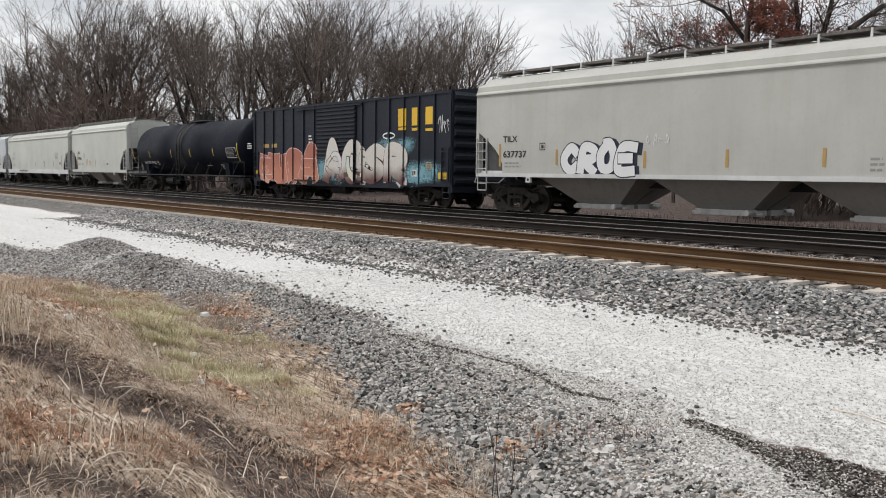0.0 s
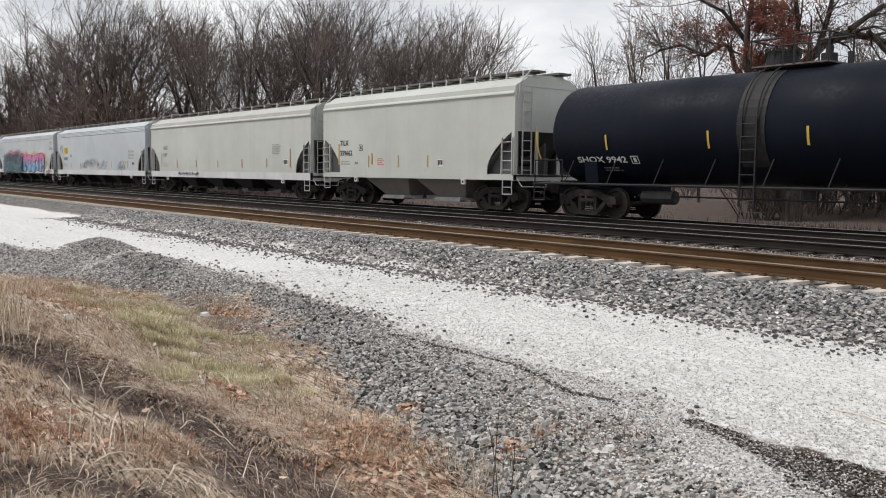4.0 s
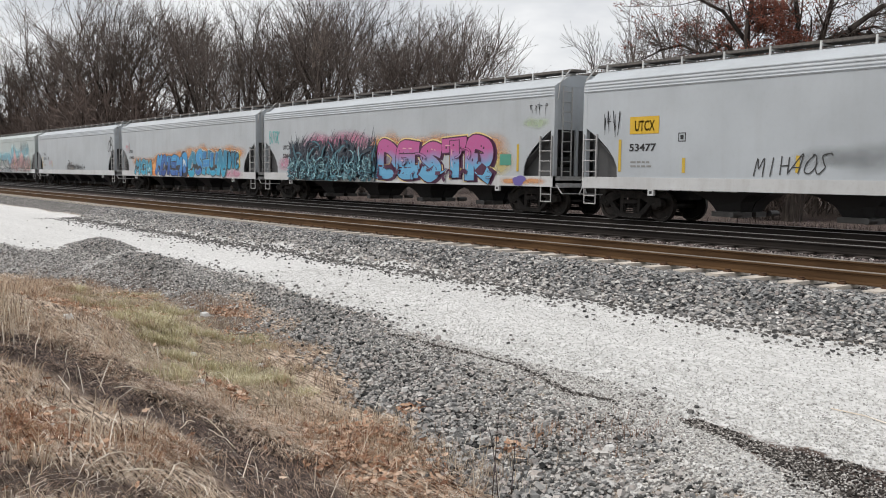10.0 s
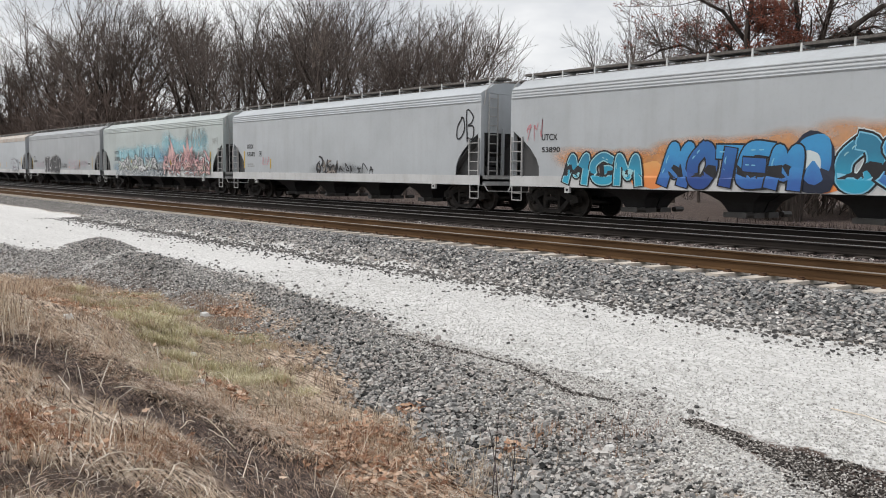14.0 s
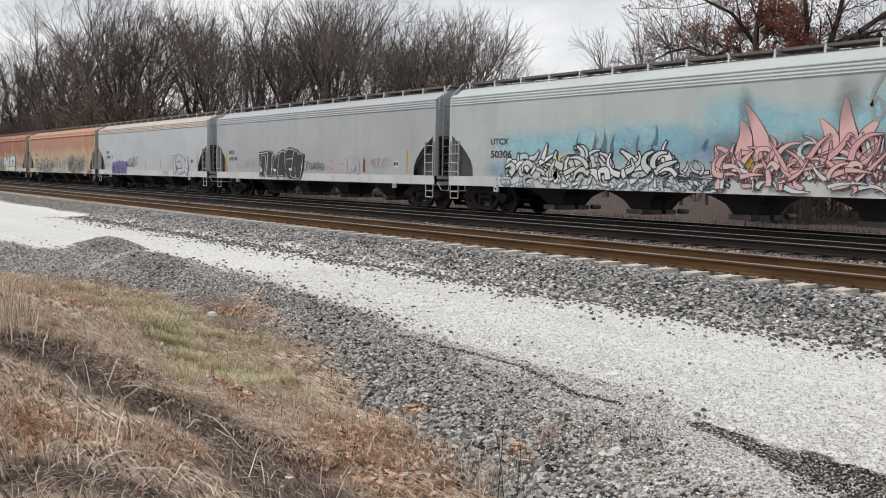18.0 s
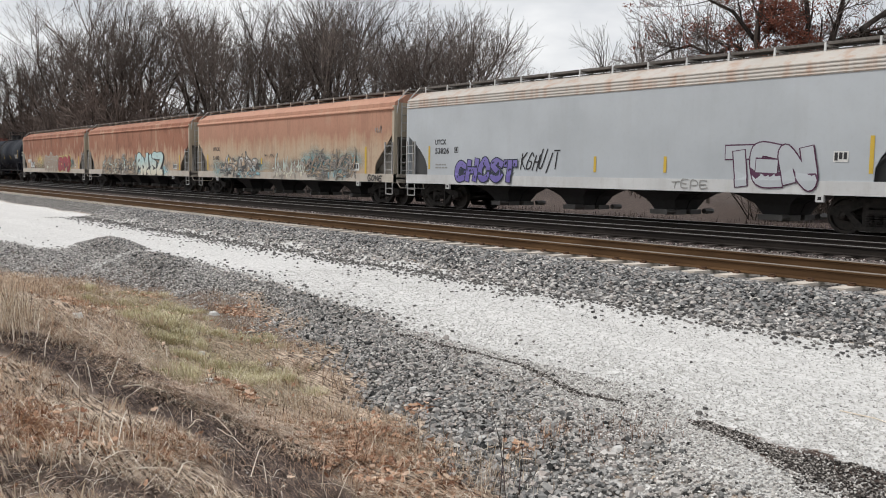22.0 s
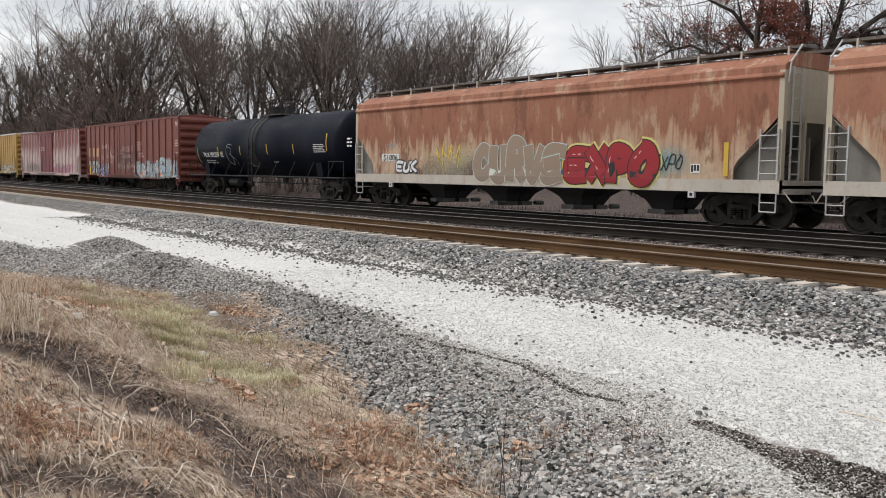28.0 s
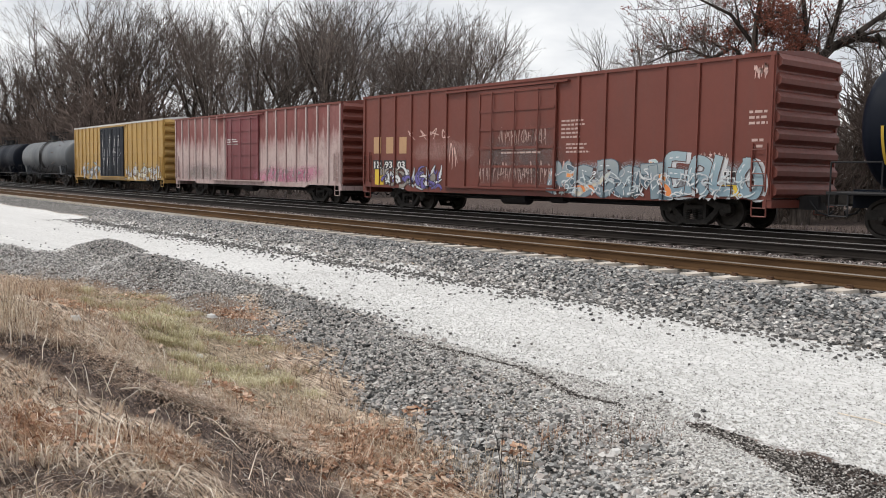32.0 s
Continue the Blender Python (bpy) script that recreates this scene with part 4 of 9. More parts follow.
    s.pipe([(-half + 3, -1.0, zs - 0.3), (-1.2, -0.9, zs - 0.34), (1.6, -0.9, zs - 0.36), (half - 3, -1.0, zs - 0.34)], 0.025, 5)
    part("brake_rigging", s, M_BLACK, car)
    return car


P_BEIGE = paint("warm_grey_paint", (0.46, 0.465, 0.435), dirt=(0.3, 0.27, 0.23), dirt_amount=0.25, offset=3.0)
P_BEIGE_B = paint("pale_beige_paint", (0.5, 0.52, 0.485), dirt=(0.34, 0.31, 0.27), dirt_amount=0.2, offset=7.0)
P_GREY = paint("pale_grey_paint", (0.47, 0.505, 0.535), dirt=(0.33, 0.33, 0.33), dirt_amount=0.2, offset=11.0)
P_GREY_B = paint("light_grey_paint", (0.46, 0.49, 0.515), dirt=(0.3, 0.3, 0.3), dirt_amount=0.28, offset=17.0)
P_GREY_C = paint("greenish_grey_paint", (0.46, 0.51, 0.505), dirt=(0.3, 0.3, 0.28), dirt_amount=0.28, offset=23.0)
P_GREY_D = paint("dull_grey_paint", (0.39, 0.413, 0.432), dirt=(0.26, 0.26, 0.26), dirt_amount=0.28, offset=27.0)
P_TRIM = paint("white_trim_paint", (0.6, 0.61, 0.61), dirt=(0.3, 0.27, 0.24), dirt_amount=0.3, offset=5.0)
P_LADDER = paint("worn_ladder_paint", (0.46, 0.46, 0.455), dirt=(0.16, 0.13, 0.11), dirt_amount=0.6, offset=12.0)
# grey bay paint taken near black, with the shade below the car in it
P_BAYSHADED = paint("shaded_bay_grey", (0.045, 0.045, 0.046), dirt=(0.03, 0.028, 0.026), dirt_amount=0.5, offset=8.0, gloss=0.2)
P_BAYGREY = paint("grey_bay_paint", (0.25, 0.24, 0.225), dirt=(0.08, 0.07, 0.06), dirt_amount=0.4, offset=2.0)


def rusty_tan(name, rust, mid, low, offset, ragged, level, patch=0.3):
    """Tan paint with rust that has run down from the roof in ragged streaks."""
    m, n, l, b = mat_base(name)
    tc = n.new("ShaderNodeTexCoord")
    sp = n.new("ShaderNodeSeparateXYZ")
    l.new(tc.outputs["Object"], sp.inputs[0])
    runs = noise_node(n, l, 1.0, 6, 0.62, stretch=(3.0, 3.0, 0.3), offset=(offset, 0, 0))
    broad = noise_node(n, l, 0.45, 4, offset=(offset, 3, 1))
    a = n.new("ShaderNodeMath")
    a.operation = "MULTIPLY_ADD"
    a.inputs[1].default_value = ragged
    l.new(runs, a.inputs[0])
    l.new(sp.outputs["Z"], a.inputs[2])
    mr = n.new("ShaderNodeMapRange")
    mr.inputs["From Min"].default_value, mr.inputs["From Max"].default_value = level + ragged * 0.5 - 0.9, level + ragged * 0.5 + 0.9
    l.new(a.outputs[0], mr.inputs["Value"])
    col = ramp_node(n, l, mr.outputs["Result"], [(0.15, low), (0.45, mid), (0.56, rust), (1.0, scaled(rust, 1.12))])
    col = mix_node(n, l, ramp_node(n, l, broad, [(0.45, 0.0), (0.75, 0.35)]), col, mid)
    g = noise_node(n, l, 7, 6, 0.65)
    col = mix_node(n, l, ramp_node(n, l, g, [(0.5, 0.0), (0.78, 0.4)]), col, scaled(rust, 0.6))
    blotch = noise_node(n, l, 1.0, 7, 0.68, stretch=(1.5, 1.5, 0.6), offset=(offset, 5, 4))
    col = mix_node(n, l, ramp_node(n, l, blotch, [(0.53, 0.0), (0.6, patch)]), col, scaled(rust, 0.7))
    col = mix_node(n, l, ramp_node(n, l, blotch, [(0.36, 0.7 * patch), (0.44, 0.0)]), col, scaled(low, 0.95))
    drips = noise_node(n, l, 1.0, 5, 0.6, stretch=(9.0, 9.0, 0.35), offset=(offset, 1, 2))
    col = mix_node(n, l, ramp_node(n, l, drips, [(0.54, 0.0), (0.7, 0.55)]), col, scaled(rust, 0.72))
    l.new(col, b.inputs["Base Color"])
    b.inputs["Roughness"].default_value = 0.75
    bump_node(n, l, b, g, 0.1, 0.01)
    return m


P_TAN = rusty_tan("rose_tan_paint", (0.42, 0.22, 0.15), (0.47, 0.3, 0.2), (0.5, 0.39, 0.28), 31.0, 1.9, 2.85)
P_TAN_B = rusty_tan("rust_run_tan_paint", (0.3, 0.13, 0.08), (0.44, 0.26, 0.165), (0.5, 0.38, 0.27), 47.0, 3.4, 2.5, 0.7)
P_TAN_C = rusty_tan("rust_stained_tan_paint", (0.27, 0.11, 0.065), (0.42, 0.25, 0.16), (0.5, 0.37, 0.26), 71.0, 3.6, 2.45, 0.85)
P_TANEND = paint("cream_end_paint", (0.46, 0.4, 0.31), dirt=(0.34, 0.22, 0.13), dirt_amount=0.5, offset=37.0)
P_TANSLOPE = paint("weathered_grey_slope_sheet", (0.22, 0.21, 0.19), dirt=(0.12, 0.09, 0.07), dirt_amount=0.5, offset=43.0)
P_SILL = paint("stained_sill_paint", (0.52, 0.48, 0.42), dirt=(0.34, 0.22, 0.14), dirt_amount=0.6, offset=39.0)
P_RUSTROOF = paint("rust_patched_roof", (0.5, 0.47, 0.43), dirt=(0.4, 0.22, 0.13), dirt_amount=0.9, offset=41.0, fine=2.5)
P_NAVY = paint("dark_navy_paint", (0.0125, 0.0168, 0.0265), dirt=(0.03, 0.031, 0.034), dirt_amount=0.3, gloss=0.25, offset=4.0)
P_TANK = paint("black_tank_paint", (0.0055, 0.0082, 0.0155), dirt=(0.014, 0.015, 0.019), dirt_amount=0.3, rough=0.5, gloss=0.1, offset=6.0)
P_TANKGREY = paint("grey_tank_paint", (0.09, 0.1, 0.11), dirt=(0.2, 0.2, 0.2), dirt_amount=0.4, rough=0.5, offset=9.0)
P_OXIDE = paint("oxide_red_paint", (0.165, 0.042, 0.029), dirt=(0.12, 0.055, 0.045), dirt_amount=0.45, offset=13.0)
P_MAROON = rusty_tan("faded_maroon_paint", (0.2, 0.065, 0.06), (0.38, 0.23, 0.22), (0.52, 0.41, 0.39), 15.0, 2.6, 3.0)
P_PALEPOST = paint("pale_faded_post", (0.5, 0.4, 0.385), dirt=(0.24, 0.09, 0.08), dirt_amount=0.7, offset=25.0)
P_REDDOOR = paint("dark_maroon_door", (0.17, 0.035, 0.042), dirt=(0.3, 0.17, 0.16), dirt_amount=0.35, offset=21.0)
P_YELLOW = paint("dull_yellow_paint", (0.45, 0.28, 0.08), dirt=(0.25, 0.16, 0.07), dirt_amount=0.4, offset=19.0)


# the rear end of each hopper of the long block
REAR = {5: -90.95, 6: -111.21, 7: -131.64, 8: -151.78, 9: -172.5, 10: -192.9, 11: -212.97, 12: -233.49, 13: -253.57, 14: -274.07, 15: -294.4}


c1 = hopper(-14.64, 9.2, "warm grey covered hopper car with large sloped bays", P_BEIGE, P_TRIM, P_BEIGE, bays=3, m_bay=P_BAYGREY, sill=(1.21, 1.33), eave=3.88, ribs=False, deep=True)
c2 = boxcar(-32.93, 7.66, "dark navy ribbed boxcar with painted letters", P_NAVY, P_NAVY, P_NAVY, eave=4.15, door=(-1.57, 1.46), style="ribbed", post=0.95)
c3 = tank(-49.75, 7.7, "black tank car with a top platform", P_TANK)
c4 = hopper(-64.65, 5.97, "pale beige short two-bay covered hopper car", P_BEIGE_B, P_BEIGE_B, P_BEIGE_B, bays=2, m_bay=P_BAYGREY, sill=(1.1, 1.28), eave=3.85, ribs=False, deep=True)
HOPS = {}
for k, mats, label in (
    (5, (P_BEIGE_B, P_TRIM, P_BEIGE), "pale beige four-bay covered hopper car"),
    (6, (P_GREY, P_TRIM, P_GREY), "clean pale grey covered hopper car with a yellow plate"),
    (7, (P_GREY_B, P_TRIM, P_GREY), "pale grey covered hopper car with teal and pink graffiti"),
    (8, (P_GREY_B, P_TRIM, P_GREY_B), "pale grey covered hopper car with blue graffiti"),
    (9, (P_GREY_B, P_TRIM, P_GREY), "light grey covered hopper car with a few black tags"),
    (10, (P_GREY_C, P_TRIM, P_GREY_C), "greenish grey covered hopper car with pale graffiti"),
    (11, (P_GREY_D, P_TRIM, P_GREY_D), "light grey covered hopper car with a dark graffiti piece"),
    (12, (P_GREY, P_TRIM, P_RUSTROOF), "light grey covered hopper car with violet graffiti"),
    (13, (P_TAN, P_SILL, P_TAN), "rust-stained tan covered hopper car"),
    (14, (P_TAN_B, P_SILL, P_TAN_B), "rust-stained tan covered hopper car with white graffiti"),
    (15, (P_TAN_C, P_SILL, P_TAN_C), "rust-stained tan covered hopper car with red graffiti"),
):
    HOPS[k] = hopper(REAR[k] + 9.6, 9.6, label, *mats, m_end=P_TANEND if k > 12 else None, slopes=P_TANSLOPE if k > 12 else None, straight=k > 12, ribs=5 < k < 13, m_bay=P_BAYSHADED, deep=k == 5)
c16 = tank(-303.9, 8.1, "black tank car with a white number", P_TANK)
c17 = boxcar(-323.0, 9.17, "oxide red boxcar with graffiti along the sill", P_OXIDE, P_OXIDE, P_OXIDE, eave=4.36, zs=0.92, door=(-1.88, 1.8), truck_in=2.5, post=1.05)
c18 = boxcar(-343.2, 9.25, "faded maroon boxcar with pale weathered posts", P_MAROON, P_OXIDE, P_OXIDE, eave=4.3, door=(-2.05, 1.6), m_door=P_REDDOOR, m_post=P_PALEPOST, truck_in=2.5)
c19 = boxcar(-363.7, 9.27, "dull yellow boxcar with grey double doors", P_YELLOW, P_YELLOW, P_TRIM, eave=4.45, door=(-2.75, 2.1), m_door=P_NAVY, style="double", truck_in=2.5, rail_mid=True)
c20 = tank(-383.4, 7.6, "dusty grey tank car", P_TANKGREY, radius=1.4, zc=2.45)
c21 = tank(-401.2, 7.6, "black tank car at the train's tail", P_TANK, radius=1.4, zc=2.45)

# ---- lettering and painted pieces on the cars ----
TEXT_CACHE = {}


def glyphs(body, bold=0.0):
    """Flat outlines of a word in the built-in font: vertices (x, z) scaled to a unit box, and faces."""
    key = (body, bold)
    if key not in TEXT_CACHE:
        cu = bpy.data.curves.new("word", "FONT")
        cu.body, cu.offset, cu.fill_mode, cu.resolution_u = body, bold, "FRONT", 3
        ob = bpy.data.objects.new("word", cu)
        me = bpy.data.meshes.new_from_object(ob)
        v = np.empty(len(me.vertices) * 3, np.float32)
        me.vertices.foreach_get("co", v)
        v = v.reshape(-1, 3)[:, :2].astype(float)
        f = [tuple(p.vertices) for p in me.polygons]
        lo, hi = v.min(0), v.max(0)
        TEXT_CACHE[key] = ((v - lo) / (hi - lo), f)
        bpy.data.objects.remove(ob)
        bpy.data.meshes.remove(me)
        bpy.data.curves.remove(cu)
    return TEXT_CACHE[key]


class Flat:
    """Thin paint on a car's side: collects (x, z) shapes, each with a depth of its own and a softness at each point."""

    def __init__(self):
        self.v, self.f, self.d, self.soft, self.depth, self.count = [], [], [], [], None, 0

    def add(self, pts, faces, soft=None):
        k = len(self.v)
        d = 0.00016 * (self.count % 12) if self.depth is None else self.depth
        self.count += 1
        self.v.extend((float(a), float(b)) for a, b in pts)
        self.f.extend(tuple(i + k for i in fc) for fc in faces)
        self.d.extend([d] * len(pts))
        self.soft.extend(soft or [1.0] * len(pts))
        return self

    def rect(self, x0, x1, z0, z1):
        return self.add([(x0, z0), (x1, z0), (x1, z1), (x0, z1)], [(0, 1, 2, 3)])

    def word(self, body, x0, x1, z0, z1, bold=0.0):
        v, f = glyphs(body, bold)
        return self.add([(x0 + a * (x1 - x0), z0 + b * (z1 - z0)) for a, b in v], f)

    def blob(self, cx, cz, rx, rz, r, lumps=0.25, n=22, tilt=0.0):
        ph = [r.uniform(0, 6.28) for _ in range(3)]
        pts = []
        for i in range(n):
            t = 2 * math.pi * i / n
            q = 1 + lumps * (0.5 * math.sin(2 * t + ph[0]) + 0.4 * math.sin(3 * t + ph[1]) + 0.25 * math.sin(5 * t + ph[2]))
            a, b = rx * q * math.cos(t), rz * q * math.sin(t)
            pts.append((cx + a + tilt * b, cz + b))
        return self.add([(cx, cz)] + pts, [(0, 1 + i, 1 + (i + 1) % n) for i in range(n)])

    def stroke(self, pts, w):
        """A ribbon along smoothed points, thinner at its ends."""
        p = [Vector((a, b)) for a, b in pts]
        q = []
        for i in range(len(p) - 1):
            a, b, c, d = p[max(0, i - 1)], p[i], p[i + 1], p[min(len(p) - 1, i + 2)]
            for j in range(5):
                t = j / 5
                q.append(0.5 * ((2 * b) + (c - a) * t + (2 * a - 5 * b + 4 * c - d) * t * t + (3 * b - a - 3 * c + d) * t ** 3))
        q.append(p[-1])
        vs = []
        for i, c in enumerate(q):
            d = q[min(i + 1, len(q) - 1)] - q[max(i - 1, 0)]
            if d.length < 1e-6:
                d = Vector((1, 0))
            d.normalize()
            k = w / 2 * (0.45 + 0.55 * math.sin(math.pi * min(1, max(0.0, i / (len(q) - 1)))))
            vs += [(c.x - d.y * k, c.y + d.x * k), (c.x + d.y * k, c.y - d.x * k)]
        return self.add(vs, [(2 * i, 2 * i + 1, 2 * i + 3, 2 * i + 2) for i in range(len(q) - 1)])


def soften(me, values):
    at = me.attributes.new("soft", "FLOAT_COLOR", "POINT")
    at.data.foreach_set("color", np.repeat(np.array(values, np.float32), 4))


def lay(car, name, flat, mat, layer=1, y=-HW, label="", tank=None, posts=None, sill=None):
    """Fixes flat paint to the near side of a car, a few millimetres proud. tank: (radius, centre height); posts: (x, half width, depth) of each post or door; sill: height below which the sill stands proud."""
    if not flat.f:
        return None
    off = 0.003 + 0.0025 * layer
    low = 0.935 if sill else 0.73 if posts else -1.0
    flat.v = [(a, max(b, low)) for a, b in flat.v]
    v = [(a, -d if tank else y - off - d, b) for (a, b), d in zip(flat.v, flat.d)]
    me = bpy.data.meshes.new(name)
    me.from_pydata(v, [], flat.f)
    if min(flat.soft) < 1.0:
        soften(me, flat.soft)
    if tank or sill or posts:
        bm = bmesh.new()
        bm.from_mesh(me)
        if tank:
            rad, zc = tank
            lo, hi = min(b for a, b in flat.v), max(b for a, b in flat.v)
            for k in range(1, int((hi - lo) / 0.07) + 1):
                bmesh.ops.bisect_plane(bm, geom=bm.verts[:] + bm.edges[:] + bm.faces[:], plane_co=(0, 0, lo + 0.07 * k), plane_no=(0, 0, 1))
            for q in bm.verts:
                q.co.y -= math.sqrt(max(0.01, (rad + off + 0.008) ** 2 - (q.co.z - zc) ** 2))
        if sill:
            bmesh.ops.bisect_plane(bm, geom=bm.verts[:] + bm.edges[:] + bm.faces[:], plane_co=(0, 0, sill), plane_no=(0, 0, 1))
            for q in bm.verts:
                if q.co.z < sill + 0.004:
                    q.co.y -= 0.021
        if posts:
            base = me.copy()
            lo, hi = min(a for a, b in flat.v), max(a for a, b in flat.v)
            for px, hw_, depth in posts:
                if px + hw_ > lo and px - hw_ < hi:
                    b2 = bmesh.new()
                    b2.from_mesh(base)
                    bmesh.ops.bisect_plane(b2, geom=b2.verts[:] + b2.edges[:] + b2.faces[:], plane_co=(px - hw_, 0, 0), plane_no=(-1, 0, 0), clear_outer=True)
                    bmesh.ops.bisect_plane(b2, geom=b2.verts[:] + b2.edges[:] + b2.faces[:], plane_co=(px + hw_, 0, 0), plane_no=(1, 0, 0), clear_outer=True)
                    for q in b2.verts:
                        q.co.y -= depth
                    tmp = bpy.data.meshes.new("tmp")
                    b2.to_mesh(tmp)
                    b2.free()
                    bm.from_mesh(tmp)
                    bpy.data.meshes.remove(tmp)
            bpy.data.meshes.remove(base)
        bm.to_mesh(me)
        bm.free()
    me.materials.append(mat)
    ob = part(name, me, None, car, label)
    if name.startswith("graffiti") or name in ("tag", "overspray", "stencil_block"):
        ob["kind"] = "stuff"
    return ob


def lettering(car, body, x0, x1, z0, z1, mat=None, bold=0.022, **kw):
    return lay(car, "lettering", Flat().word(body, x0, x1, z0, z1, bold), mat or M_INK, **{"layer": 3, **kw})


def fine_print(car, x0, x1, z0, z1, rows, mat=None, seed=0, **kw):
    """Small stencilled lines that cannot be read: short bars."""
    r = random.Random(seed)
    fl = Flat()
    h = (z1 - z0) / (rows * 2.2)
    for k in range(rows):
        z = z1 - (k + 1) * (z1 - z0) / rows + h * 0.3
        x = x0
        end = x1 - r.uniform(0, 0.25) * (x1 - x0)
        while x < end:
            w = min(r.uniform(1.2, 4.5) * h, end - x)
            fl.rect(x, x + w, z, z + h)
            x += w + h * 0.7
    return lay(car, "stencil_block", fl, mat or M_GREYINK, **kw)


def strip(car, x, z0, z1, w=0.1, mat=None, **kw):
    return lay(car, "reflector", Flat().rect(x - w / 2, x + w / 2, z0, z1), mat or M_YELLOW, layer=3, **kw)


def ring(fl, cx, cz, rx, rz, w, n=20):
    pts, fs = [], []
    for i in range(n):
        t = 2 * math.pi * i / n
        pts += [(cx + rx * math.cos(t), cz + rz * math.sin(t)), (cx + (rx - w) * math.cos(t), cz + (rz - w) * math.sin(t))]
        j = (i + 1) % n
        fs.append((2 * i, 2 * j, 2 * j + 1, 2 * i + 1))
    return fl.add(pts, fs)


def square_mark(car, x0, x1, z0, z1, mat=None, **kw):
    w = 0.025
    fl = Flat().rect(x0, x1, z0, z0 + w).rect(x0, x1, z1 - w, z1).rect(x0, x0 + w, z0 + w, z1 - w).rect(x1 - w, x1, z0 + w, z1 - w)
    fl.rect((x0 + x1) / 2 - 0.05, (x0 + x1) / 2 + 0.05, (z0 + z1) / 2 - 0.06, (z0 + z1) / 2 + 0.06)
    return lay(car, "inspection_mark", fl, mat or M_INK, **kw)


def frame_lines(x0, x1, z0, z1, w):
    """Thin outline of a box."""
    fl = Flat()
    for a in ((x0, x1, z0, z0 + w), (x0, x1, z1 - w, z1), (x0, x0 + w, z0, z1), (x1 - w, x1, z0, z1)):
        fl.rect(*a)
    return fl


def label_plate(car, x0, x1, z0, z1, back=None, ink=None, seed=1, **kw):
    lay(car, "label_plate", Flat().rect(x0, x1, z0, z1), back or M_WHITE, layer=3, **kw)
    r = random.Random(seed)
    fl = Flat()
    n = 3
    for k in range(n):
        a = x0 + (x1 - x0) * (0.08 + 0.3 * k)
        fl.rect(a, a + (x1 - x0) * 0.22, z0 + (z1 - z0) * r.uniform(0.12, 0.3), z1 - (z1 - z0) * 0.12)
    lay(car, "label_ink", fl, ink or M_INK, layer=5, **kw)


